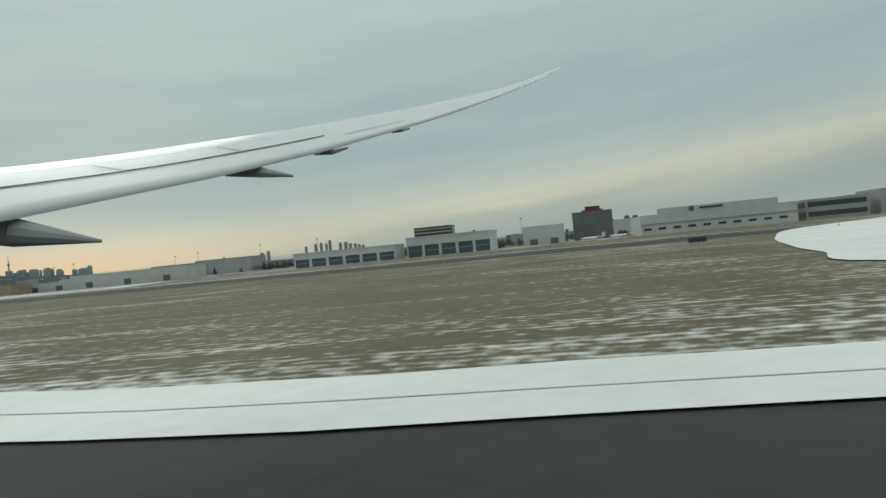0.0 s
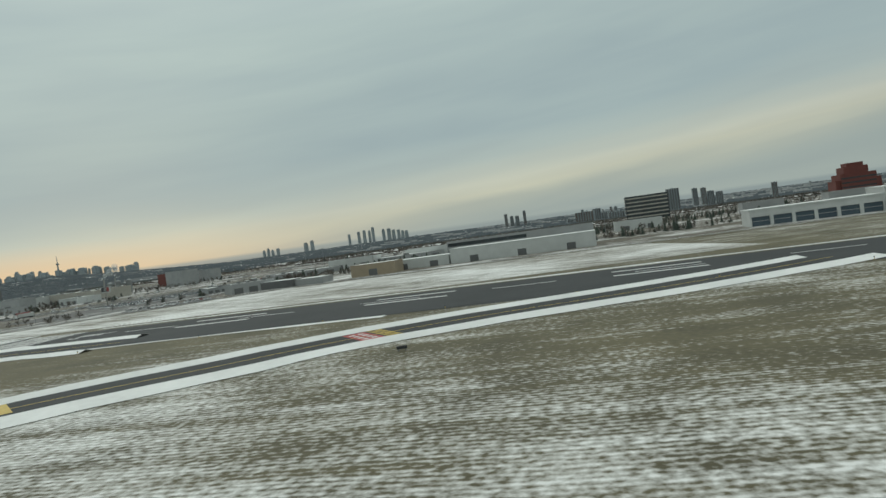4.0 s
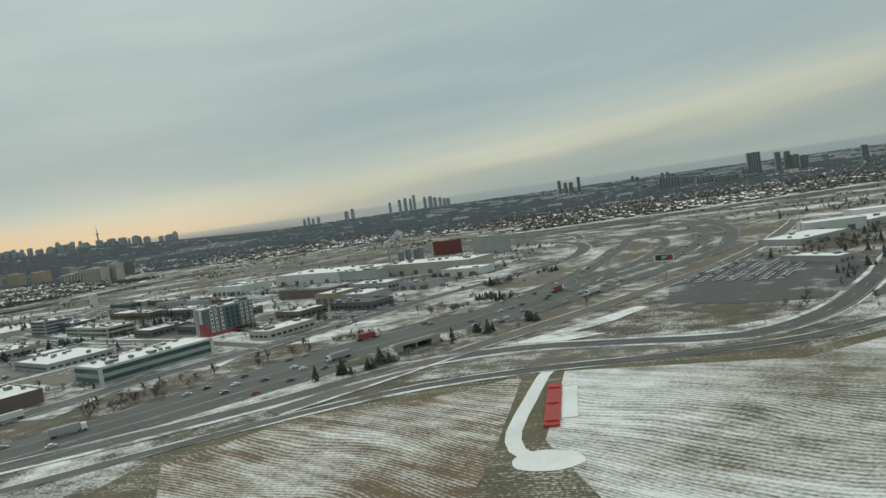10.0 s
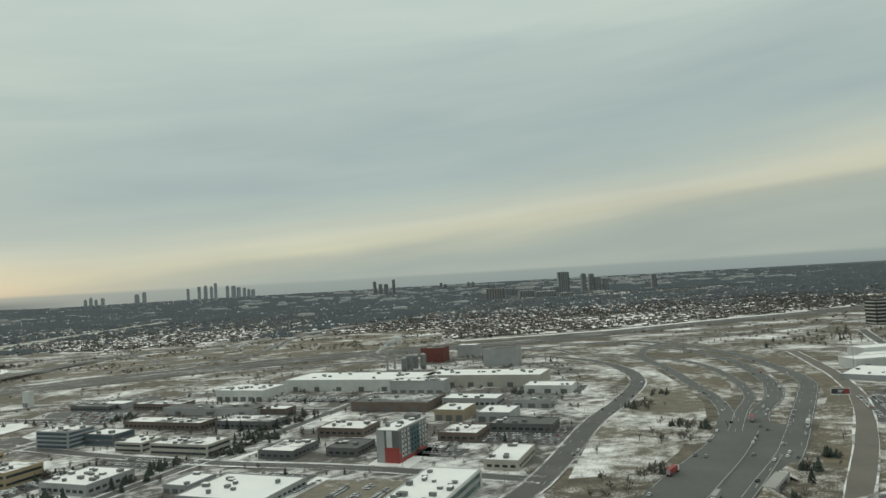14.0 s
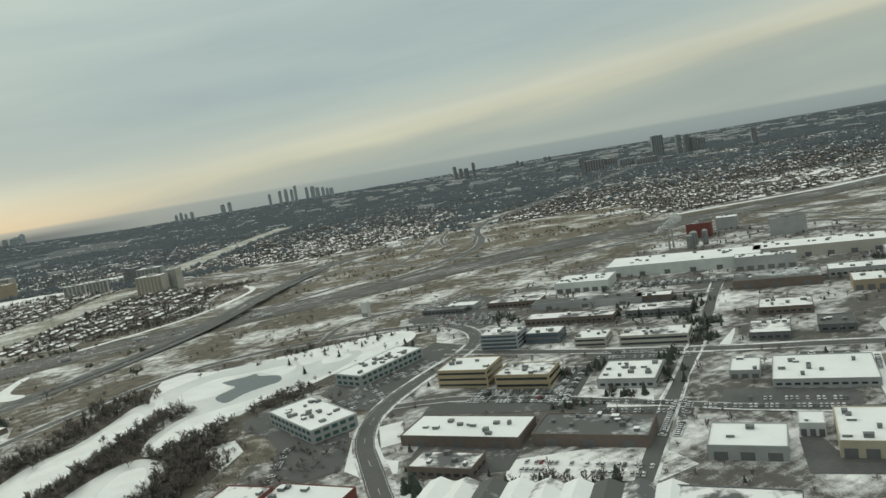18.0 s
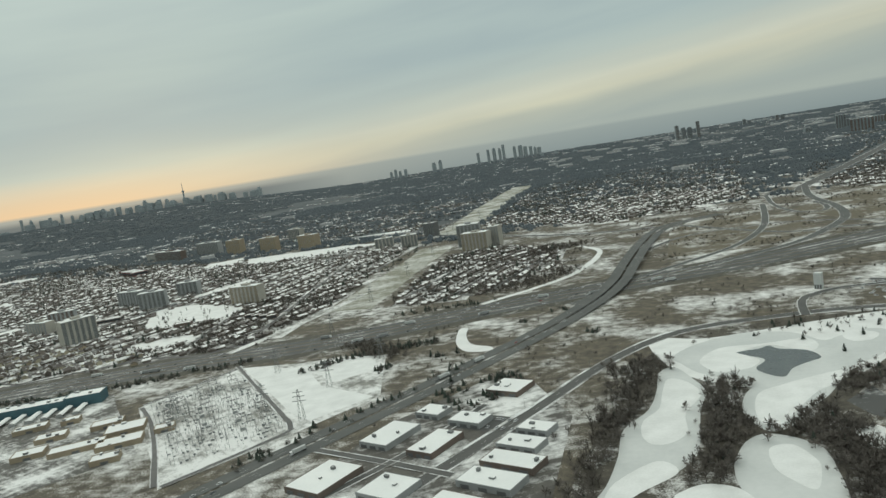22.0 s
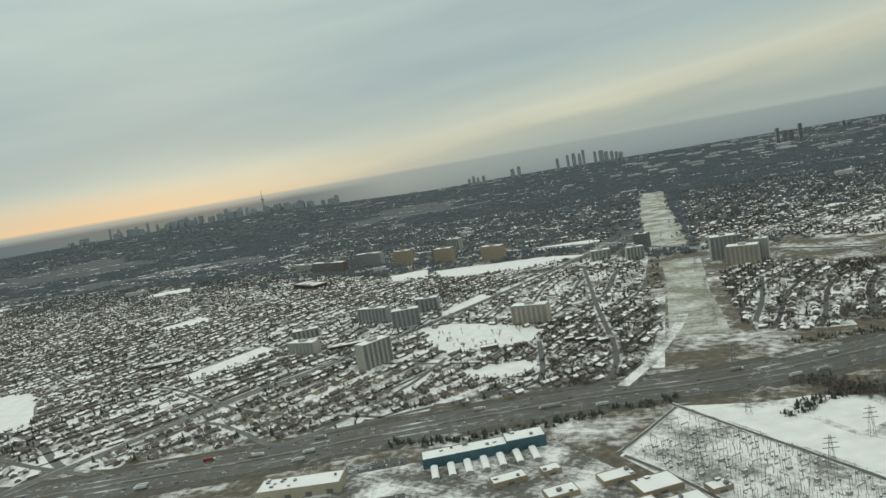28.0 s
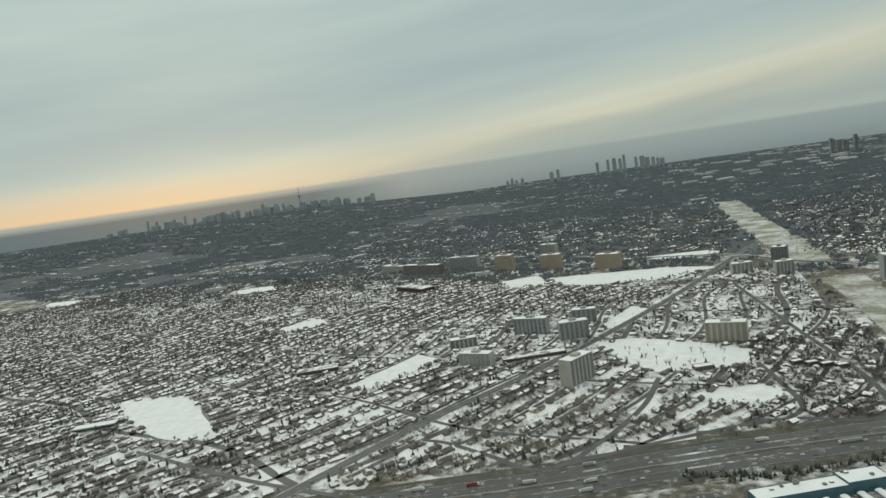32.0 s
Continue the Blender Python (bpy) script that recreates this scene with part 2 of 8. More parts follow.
SNOW = (0.815, 0.815, 0.795)
airfield_grass = field_mat("airfield_grass", (0.090, 0.080, 0.047), (0.155, 0.134, 0.074), SNOW, 0.385, patch=0.016, furrow=0.5, wobble=9.0, strength=0.6, drift=(16.0, 0.40, 0.58), comb=0.5, fleck=1.05)
furrow_snow = field_mat("furrow_snow", (0.12, 0.11, 0.08), (0.17, 0.14, 0.09), SNOW, 0.63, patch=0.02, furrow=0.34, angle=28, wobble=75.0, strength=0.5, comb=0.75, fleck=0.6)
dirt_field = field_mat("dirt_field", (0.12, 0.085, 0.05), (0.19, 0.13, 0.07), SNOW, 0.47, patch=0.022, furrow=0.32, angle=30, wobble=75.0, strength=0.55, comb=0.7, fleck=0.55)
rough_land = field_mat("rough_land", (0.060, 0.054, 0.042), (0.165, 0.14, 0.10), SNOW, 0.535, patch=0.026, furrow=0.1, wobble=9.0, strength=0.15, comb=0.0, sharp=0.17, fleck=0.5)
gold_verge = field_mat("gold_verge", (0.10, 0.088, 0.065), (0.175, 0.148, 0.10), SNOW, 0.50, patch=0.03, furrow=0.2, wobble=8.0, strength=0.15, comb=0.0, sharp=0.17, fleck=0.5)
dark_verge = field_mat("dark_verge", (0.055, 0.054, 0.044), (0.115, 0.105, 0.08), SNOW, 0.44, patch=0.03, furrow=0.1, angle=-20, wobble=8.0, strength=0.15, comb=0.0, sharp=0.17, fleck=0.5)
snowy_verge = field_mat("snowy_verge", (0.115, 0.105, 0.082), (0.19, 0.168, 0.125), SNOW, 0.565, patch=0.03, furrow=0.2, wobble=8.0, strength=0.15, comb=0.0, sharp=0.17, fleck=0.5)
lawn_snow = field_mat("lawn_snow", (0.05, 0.048, 0.04), (0.11, 0.10, 0.075), SNOW, 0.635, patch=0.02, furrow=0.12, angle=68, wobble=4.0, strength=0.2, comb=0.0, sharp=0.17, fleck=0.45)
yard_ground = field_mat("yard_ground", (0.084, 0.079, 0.072), (0.134, 0.126, 0.110), SNOW, 0.565, patch=0.035, furrow=0.1, angle=-26, wobble=4.0, strength=0.22, comb=0.0, sharp=0.17, fleck=0.2)
# far woodland floor: blue tint and dulled snow carry painted distance haze
hazed_wood_floor = field_mat("hazed_wood_floor", (0.054, 0.066, 0.073), (0.086, 0.098, 0.102), (0.62, 0.65, 0.67), 0.33, patch=0.006, furrow=0.05, wobble=6.0, strength=0.3, comb=0.0)
bank_scrub = field_mat("bank_scrub", (0.055, 0.05, 0.04), (0.12, 0.105, 0.08), SNOW, 0.49, patch=0.05, furrow=0.1, wobble=6.0, strength=0.15, comb=0.0, sharp=0.17, fleck=0.45)
corridor_grass = field_mat("corridor_grass", (0.19, 0.19, 0.145), (0.27, 0.26, 0.195), SNOW, 0.53, patch=0.03, furrow=0.1, wobble=6.0, strength=0.05, comb=0.0, fleck=0.5)
asphalt = mat("asphalt", (0.030, 0.033, 0.035), (0.048, 0.051, 0.053), 0.06, rough=0.95, bump=0.15, fine_scale=1.2)
highway_grey = mat("highway_grey", (0.088, 0.092, 0.088), (0.118, 0.121, 0.114), 0.05, rough=0.9, fine_scale=0.6)
dirt_lot = field_mat("dirt_lot", (0.135, 0.122, 0.095), (0.23, 0.21, 0.165), SNOW, 0.45, patch=0.05, furrow=0.1, angle=60, wobble=4.0, strength=0.12, comb=0.0, sharp=0.17, fleck=0.3)
road_grey = mat("road_grey", (0.074, 0.074, 0.070), (0.108, 0.106, 0.100), 0.08, rough=0.8, bump=0.1, fine_scale=0.9)
wet_street = mat("wet_street", (0.062, 0.062, 0.061), (0.11, 0.108, 0.104), 0.1, rough=0.7, fine_scale=0.8)
snow = mat("snow", (0.85, 0.855, 0.835), (0.71, 0.715, 0.695), 0.12, rough=0.8, bump=0.35, fine_scale=1.4)
verge_snow = mat("verge_snow", (0.74, 0.75, 0.74), (0.20, 0.19, 0.17), 0.09, lo=0.46, hi=0.60, fine_scale=0.7)
ice = mat("ice", (0.66, 0.67, 0.65), (0.55, 0.565, 0.55), 0.06, rough=0.5, fine_scale=0.5)
pond_water = mat("pond_water", (0.055, 0.065, 0.07), (0.09, 0.10, 0.10), 0.1, rough=0.15)
creek_ice = mat("creek_ice", (0.50, 0.52, 0.50), (0.68, 0.70, 0.68), 0.08, rough=0.7, fine_scale=0.7)
white_line = mat("white_line", (0.72, 0.72, 0.70), (0.55, 0.55, 0.53), 0.6, rough=0.7)
yellow_line = mat("yellow_line", (0.62, 0.44, 0.06), (0.45, 0.32, 0.06), 0.6, rough=0.7)
red_paint = mat("red_paint", (0.42, 0.045, 0.04), (0.30, 0.04, 0.035), 0.7, rough=0.7)
roof_snow = mat("roof_snow", (0.79, 0.80, 0.785), (0.87, 0.875, 0.855), 0.09, rough=0.85, bump=0.2, fine_scale=0.9)
roof_patchy = mat("roof_patchy", (0.12, 0.12, 0.12), SNOW, 0.10, lo=0.42, hi=0.52, detail=5.0, fine_scale=0.45)
roof_dark = mat("roof_dark", (0.105, 0.107, 0.103), (0.60, 0.62, 0.62), 0.07, lo=0.52, hi=0.66, detail=5.0, fine_scale=0.5)
roof_house = mat("roof_house", SNOW, (0.13, 0.115, 0.105), 0.11, lo=0.46, hi=0.55, fine_scale=0.4, vary=0.15)
# each roof keeps its own share of snow
_n, _l = roof_house.node_tree.nodes, roof_house.node_tree.links
_ramp = [q for q in _n if q.bl_idname == "ShaderNodeValToRGB"][0]
_share, _sum = _n.new("ShaderNodeMapRange"), _n.new("ShaderNodeMath")
_share.inputs["To Min"].default_value, _share.inputs["To Max"].default_value = -0.10, 0.13
_l.new(_n.new("ShaderNodeNewGeometry").outputs["Random Per Island"], _share.inputs["Value"])
_l.new(_ramp.inputs[0].links[0].from_socket, _sum.inputs[0])
_l.new(_share.outputs[0], _sum.inputs[1])
_l.new(_sum.outputs[0], _ramp.inputs[0])
wall_white = mat("wall_white", (0.54, 0.555, 0.545), (0.46, 0.475, 0.465), 0.25, rough=0.6, fine_scale=2.0)
wall_grey = mat("wall_grey", (0.34, 0.35, 0.35), (0.28, 0.29, 0.29), 0.2, rough=0.75, fine_scale=2.0)
wall_dark = mat("wall_dark", (0.135, 0.138, 0.14), (0.105, 0.108, 0.11), 0.3, rough=0.6)
wall_cream = mat("wall_cream", (0.42, 0.385, 0.29), (0.36, 0.325, 0.245), 0.25, rough=0.8, fine_scale=2.0)
wall_brown = mat("wall_brown", (0.165, 0.13, 0.11), (0.13, 0.103, 0.09), 0.4, rough=0.85, fine_scale=3.0)
balcony_grey = mat("balcony_grey", (0.15, 0.16, 0.16), (0.19, 0.20, 0.195), 0.2, rough=0.6)
wall_tan = mat("wall_tan", (0.34, 0.285, 0.205), (0.29, 0.24, 0.175), 0.3, rough=0.85, fine_scale=2.0)
brick_red = mat("brick_red", (0.165, 0.052, 0.042), (0.125, 0.042, 0.035), 0.35, rough=0.85, fine_scale=2.0)
paint_red = mat("paint_red", (0.29, 0.05, 0.045), (0.24, 0.045, 0.04), 0.3, rough=0.6)
wall_teal = mat("wall_teal", (0.055, 0.125, 0.15), (0.045, 0.10, 0.125), 0.3, rough=0.55)
house_wall = mat("house_wall", (0.14, 0.115, 0.10), (0.22, 0.195, 0.17), 0.035, rough=0.9, vary=0.25)
concrete = mat("concrete", (0.36, 0.355, 0.335), (0.29, 0.285, 0.27), 0.2, rough=0.85, fine_scale=1.5)
wall_gold = mat("wall_gold", (0.40, 0.325, 0.205), (0.34, 0.275, 0.175), 0.25, rough=0.85, fine_scale=2.0)
precast = mat("precast", (0.43, 0.41, 0.36), (0.36, 0.345, 0.305), 0.15, rough=0.85, fine_scale=1.0)
glass_dark = mat("glass_dark", (0.035, 0.042, 0.048), (0.05, 0.06, 0.065), 0.2, rough=0.12)
glass_green = mat("glass_green", (0.045, 0.095, 0.09), (0.06, 0.12, 0.11), 0.2, rough=0.12)
glass_blue = mat("glass_blue", (0.065, 0.09, 0.115), (0.085, 0.115, 0.14), 0.2, rough=0.12)
metal_unit = mat("metal_unit", (0.20, 0.21, 0.21), (0.13, 0.135, 0.135), 0.8, rough=0.5, metal=0.3)
steel = mat("steel", (0.28, 0.29, 0.29), (0.20, 0.21, 0.21), 0.8, rough=0.5, metal=0.6)
bark = mat("bark", (0.055, 0.047, 0.04), (0.085, 0.072, 0.06), 0.7, rough=0.95)
twigs = mat("twigs", (0.098, 0.088, 0.078), (0.145, 0.128, 0.11), 0.06, rough=0.95, vary=0.3)
needles = mat("needles", (0.028, 0.040, 0.031), (0.046, 0.058, 0.045), 0.2, rough=0.95, vary=0.3)
# bare crowns turned slate-blue, with aerial haze painted into the colour
hazed_far_trees = mat("hazed_far_trees", (0.068, 0.086, 0.099), (0.10, 0.115, 0.125), 0.01, rough=0.95, fine_scale=0.06)
# tower tones are paled and blued: distance haze is mixed into these colours
hazed_tower_wall = mat("hazed_tower_wall", (0.22, 0.25, 0.265), (0.28, 0.31, 0.32), 0.01, rough=0.8, fine_scale=0.1)
hazed_skyline_wall = mat("hazed_skyline_wall", (0.31, 0.345, 0.36), (0.38, 0.415, 0.43), 0.01, rough=0.8, fine_scale=0.1)
hazed_skyline_band = mat("hazed_skyline_band", (0.19, 0.22, 0.235), (0.24, 0.27, 0.28), 0.01, rough=0.6, fine_scale=0.1)
lot_asphalt = mat("lot_asphalt", (0.088, 0.088, 0.085), (0.55, 0.56, 0.55), 0.08, lo=0.56, hi=0.74, detail=5.0, fine_scale=0.5)
depot_snow = field_mat("depot_snow", (0.09, 0.088, 0.082), (0.16, 0.152, 0.135), SNOW, 0.585, patch=0.05, furrow=0.12, angle=22, wobble=5.0, strength=0.2, comb=0.0, sharp=0.17, fleck=0.3)
gravel_snow = field_mat("gravel_snow", (0.20, 0.20, 0.185), (0.30, 0.29, 0.26), SNOW, 0.655, patch=0.04, furrow=0.12, angle=40, wobble=5.0, strength=0.25, comb=0.0, sharp=0.17, fleck=0.45)
car_paint = mat("car_paint", (0.22, 0.22, 0.22), (0.26, 0.26, 0.26), 0.5, rough=0.3, vary=0.95)
car_white = mat("car_white", (0.72, 0.73, 0.73), (0.62, 0.63, 0.63), 0.5, rough=0.35)
rubber = mat("rubber", (0.02, 0.02, 0.02), (0.03, 0.03, 0.03), 1.0, rough=0.9)
aircraft_white = mat("aircraft_white", (0.74, 0.76, 0.77), (0.69, 0.71, 0.72), 0.35, rough=0.35, fine_scale=3.0)
aircraft_grey = mat("aircraft_grey", (0.36, 0.375, 0.375), (0.31, 0.32, 0.325), 0.8, rough=0.45)
seam_dark = mat("seam_dark", (0.03, 0.032, 0.035), (0.05, 0.05, 0.055), 1.0, rough=0.6)

# ---- building blocks ----
from mathutils.geometry import tessellate_polygon



class Geo:
    """Vertices and faces gathered for one mesh."""

    def __init__(self):
        self.v, self.f, self.m = [], [], []

    def face(self, pts, mi=0):
        k = len(self.v)
        self.v += [tuple(p) for p in pts]
        self.f.append(tuple(range(k, k + len(pts))))
        self.m.append(mi)
        return self

    def box(self, x0, y0, z0, x1, y1, z1, mi=0, top=None, taper=0.0):
        k = len(self.v)
        t = taper
        self.v += [(x0, y0, z0), (x1, y0, z0), (x1, y1, z0), (x0, y1, z0),
                   (x0 + t, y0 + t, z1), (x1 - t, y0 + t, z1), (x1 - t, y1 - t, z1), (x0 + t, y1 - t, z1)]
        self.f += [(k + 3, k + 2, k + 1, k), (k + 4, k + 5, k + 6, k + 7), (k, k + 1, k + 5, k + 4),
                   (k + 1, k + 2, k + 6, k + 5), (k + 2, k + 3, k + 7, k + 6), (k + 3, k, k + 4, k + 7)]
        self.m += [mi, mi if top is None else top, mi, mi, mi, mi]
        return self

    def tube(self, a, b, r0, r1, sides=6, mi=0):
        a, b = Vector(a), Vector(b)
        d = (b - a).normalized()
        u = d.orthogonal().normalized()
        w = d.cross(u)
        k = len(self.v)
        for c, r in ((a, r0), (b, r1)):
            for i in range(sides):
                q = 2 * math.pi * i / sides
                self.v.append(tuple(c + (u * math.cos(q) + w * math.sin(q)) * r))
        for i in range(sides):
            j = (i + 1) % sides
            self.f.append((k + i, k + j, k + sides + j, k + sides + i))
            self.m.append(mi)
        self.f += [tuple(range(k + sides - 1, k - 1, -1)), tuple(range(k + sides, k + 2 * sides))]
        self.m += [mi, mi]
        return self

    def mesh(self, name, mats):
        me = bpy.data.meshes.new(name)
        me.from_pydata(self.v, [], self.f)
        for m in mats:
            me.materials.append(m)
        if len(mats) > 1:
            me.polygons.foreach_set("material_index", self.m)
        me.update()
        return me


def part(name, geo, material, parent, label="", loc=None):
    mats = material if isinstance(material, (list, tuple)) else [material]
    ob = new(name, geo.mesh(name, mats) if isinstance(geo, Geo) else geo)
    ob.parent = parent
    if loc:
        ob.location = loc
    if label:
        ob["label"] = label
    return ob


def thing(name, x, y, z=0.0, turn=0.0, label="", category="", group="", kind=""):
    ob = new(name)
    ob.empty_display_size = 0.5
    ob.matrix_basis = pose(x, y, z, 0, 0, turn)
    if label and len(label.split()) < 4:
        label += " under winter snow"
    return tagged(ob, label, category, group, kind)


def sheet(name, geo, material, label="", kind="structure", category="", group=""):
    mats = material if isinstance(material, (list, tuple)) else [material]
    return tagged(new(name, geo.mesh(name, mats)), label, category, group, kind)


# ---- the lie of the land: level as far as the suburbs, a shallow valley, then the rise before the lake ----
KY = np.concatenate([np.arange(-2200, -400, 150.0), np.arange(-400, 2640, 20.0), np.arange(2640, 4961, 80.0)])
KZ = np.interp(KY, [-2200, 820, 1200, 1900, 2600, 3400, 4960], [0, 0, -3, -10, -14, -4, 30])
KZ = np.convolve(np.pad(KZ, 4, mode="edge"), np.ones(9) / 9, mode="valid")


def gz(y):
    return np.interp(y, KY, KZ)


def inside(px, py, poly):
    px, py = np.asarray(px, float), np.asarray(py, float)
    r = np.zeros(px.shape, bool)
    for (x0, y0), (x1, y1) in zip(poly, poly[1:] + poly[:1]):
        if y0 == y1:
            continue
        r ^= ((y0 > py) != (y1 > py)) & (px < (x1 - x0) * (py - y0) / (y1 - y0) + x0)
    return r


def smooth_line(pts, step=8.0):
    """Points along a soft curve through pts."""
    p = [np.array(q, float) for q in pts]
    p = [2 * p[0] - p[1]] + p + [2 * p[-1] - p[-2]]
    out = []
    for a, b, c, d in zip(p, p[1:], p[2:], p[3:]):
        length = np.linalg.norm(c - b)
        ta, tb = (c - a) / np.linalg.norm(c - a) * length, (d - b) / np.linalg.norm(d - b) * length
        for s in np.linspace(0, 1, max(2, int(length / step)), endpoint=False):
            out.append((2 * s ** 3 - 3 * s * s + 1) * b + (s ** 3 - 2 * s * s + s) * ta + (3 * s * s - 2 * s ** 3) * c + (s ** 3 - s * s) * tb)
    out.append(p[-2])
    return np.array(out)


def sides_of(line):
    d = np.gradient(line, axis=0)
    d /= np.maximum(np.linalg.norm(d, axis=1, keepdims=True), 1e-6)
    return np.stack([-d[:, 1], d[:, 0]], 1)


def strip(geo, line, lo, hi, z, mi=0, ragged=0.0, rng=None, thick=0.0, height=None):
    """A band along a line from lo to hi metres to its left, with ragged edges where asked."""
    nrm = sides_of(line)
    n = len(line)
    a, b = np.full(n, float(lo)), np.full(n, float(hi))
    if ragged:
        w = np.convolve(rng.normal(size=n + 8), np.ones(5) / 5, mode="same")[4:n + 4]
        w2 = np.convolve(rng.normal(size=n + 8), np.ones(5) / 5, mode="same")[4:n + 4]
        a, b = a + w * ragged, b + w2 * ragged
    A, B = line + nrm * a[:, None], line + nrm * b[:, None]
    k = len(geo.v)
    h = np.zeros(n) if height is None else height
    za, zb = gz(A[:, 1]) + z + h, gz(B[:, 1]) + z + h
    for i in range(n):
        geo.v.append((A[i, 0], A[i, 1], za[i]))
        geo.v.append((B[i, 0], B[i, 1], zb[i]))
    for i in range(n - 1):
        geo.f.append((k + 2 * i, k + 2 * i + 2, k + 2 * i + 3, k + 2 * i + 1))
        geo.m.append(mi)
    return geo


ROADS = []


def road(name, pts, width, material, z=0.06, label="", lines=(), edge=True, snow_edge=0.0, keep=2.0, height=None, kind="structure"):
    """A road with lane lines and ploughed snow on both edges; ROADS keeps its course, so that nothing grows on it."""
    rng = np.random.default_rng(len(ROADS) + 5)
    line = smooth_line(pts)
    z = 0.10 + 0.0045 * len(ROADS)
    ROADS.append((line, width / 2 + keep))
    hgt = None if height is None else np.interp(np.linspace(0, 1, len(line)), np.linspace(0, 1, len(height)), height)
    ob = sheet(name, strip(Geo(), line, -width / 2, width / 2, z, height=hgt), material, label, kind)
    if snow_edge:
        g = Geo()
        for s in (-1, 1):
            lo, hi = sorted((s * (width / 2 - 0.2), s * (width / 2 + snow_edge * 0.6)))
            strip(g, line, lo, hi, z + 0.05, ragged=snow_edge * 0.55, rng=rng, height=hgt)
        part("snow_bank", g, verge_snow, ob, "ploughed snow along the road edge")
    if edge:
        g = Geo()
        for s in (-1, 1):
            strip(g, line, s * (width / 2 - 0.55) - 0.045, s * (width / 2 - 0.55) + 0.045, z + 0.03, height=hgt)
        part("edge_line", g, white_line, ob)
    for off in lines:
        g = Geo()
        nrm = sides_of(line)
        for i in range(0, len(line) - 1, 2):
            a, b = line[i], line[i] * 0.55 + line[i + 1] * 0.45
            n0 = nrm[i]
            h = 0.0 if hgt is None else hgt[i]
            zz = float(gz(a[1])) + z + 0.03 + h
            g.face([(*(a + n0 * (off - 0.045)), zz), (*(b + n0 * (off - 0.045)), zz), (*(b + n0 * (off + 0.045)), zz), (*(a + n0 * (off + 0.045)), zz)])
        part("lane_line", g, white_line, ob)
    return ob


def patch(name, pts, material, z=0.04, label="", curve=True, kind="structure", drop=0.0):
    """A level patch of ground with a soft outline."""
    if curve:
        p = [np.array(q, float) for q in pts]
        out = []
        for i in range(len(p)):
            a, b, c, d = p[i - 1], p[i], p[(i + 1) % len(p)], p[(i + 2) % len(p)]
            for s in np.linspace(0, 1, 6, endpoint=False):
                out.append(0.5 * (2 * b + (c - a) * s + (2 * a - 5 * b + 4 * c - d) * s * s + (3 * b - a - 3 * c + d) * s ** 3))
        pts = out
    vs = [Vector((q[0], q[1], float(gz(q[1])) + z)) for q in pts]
    tris = tessellate_polygon([[Vector((v.x, v.y, 0)) for v in vs]])
    fs = []
    for t in tris:
        a, b, c = (vs[i] for i in t)
        up = (b.x - a.x) * (c.y - a.y) - (b.y - a.y) * (c.x - a.x)
        fs.append(tuple(t) if up > 0 else tuple(t[::-1]))
    me = bpy.data.meshes.new(name)
    me.from_pydata([tuple(v) for v in vs], [], fs)
    me.update()
    me.materials.append(material)
    return tagged(new(name, me), label, "", "", kind)

# ---- zones of the land ----
INDUSTRIAL = [(-542, 142.4), (-524, 181.3), (-490, 233.7), (-455.9, 319.4), (-426.2, 435), (-420.6, 505), (-481, 563), (-644, 458.6), (-740, 392.6), (-700, 371.8),
              (-695, 336.7), (-718, 287), (-732, 242.6), (-768, 222.8), (-774, 140.9)]
HOMES_WEST = [(-1093, 436.3), (-1208, 413.5), (-1290, 381.3), (-1419, 341.1), (-1696, 249), (-2701, 223.5), (-2949, 897), (-2509, 1379), (-1905, 1248), (-1483, 999),
              (-1180, 971), (-1109, 890), (-1081, 548)]
HOMES_BEND = [(-1027, 537), (-990, 513), (-940, 540), (-900, 616), (-910, 719), (-981, 782), (-1029, 749)]
HOMES_SOUTH = [(-623, 1001), (-546, 791), (-455, 707), (-200, 745), (200, 890), (600, 1030), (1500, 1400), (1700, 2600), (-260, 2300), (-373.8, 1590)]
HOMES_FAR = [(-1040, 1000), (-860, 860), (-700, 930), (-640, 1400), (-560, 1900), (-1060, 1900)]
HOMES_FAR_WEST = [(-1110, 1020), (-1397, 1174), (-1898, 1373), (-2257, 2210), (-1120, 1955)]
HOMES = [HOMES_WEST, HOMES_BEND, HOMES_SOUTH, HOMES_FAR, HOMES_FAR_WEST]
POND_PARK = [(-865, 228.5), (-846, 337.1), (-822, 383.1), (-770, 395.1), (-717, 395.6), (-707, 366.7), (-741, 316.8), (-762, 301.6), (-772, 286.7), (-768, 222.8), (-784, 193.9), (-848, 194.6)]

xs = np.concatenate([np.arange(-5400, -2640, 240.0), np.arange(-2640, 1640, 20.0), np.arange(1640, 4400, 240.0)])
GX, GY = np.meshgrid(xs, KY)
verts = np.stack([GX, GY, np.broadcast_to(KZ[:, None], GX.shape)], -1).reshape(-1, 3)
nx, ny = len(xs), len(KY)
ii = (np.arange(ny - 1)[:, None] * nx + np.arange(nx - 1)[None, :])
faces = np.stack([ii, ii + 1, ii + nx + 1, ii + nx], -1).reshape(-1, 4)
cx, cy = verts[faces].mean(1)[:, 0], verts[faces].mean(1)[:, 1]
zone = np.zeros(len(faces), int)
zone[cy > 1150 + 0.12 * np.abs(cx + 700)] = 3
for poly in HOMES:
    zone[inside(cx, cy, poly)] = 1
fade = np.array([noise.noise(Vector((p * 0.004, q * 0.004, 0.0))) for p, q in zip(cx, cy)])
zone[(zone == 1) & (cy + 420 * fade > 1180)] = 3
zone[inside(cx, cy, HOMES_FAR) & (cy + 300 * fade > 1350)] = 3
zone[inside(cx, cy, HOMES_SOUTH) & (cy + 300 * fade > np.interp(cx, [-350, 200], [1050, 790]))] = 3
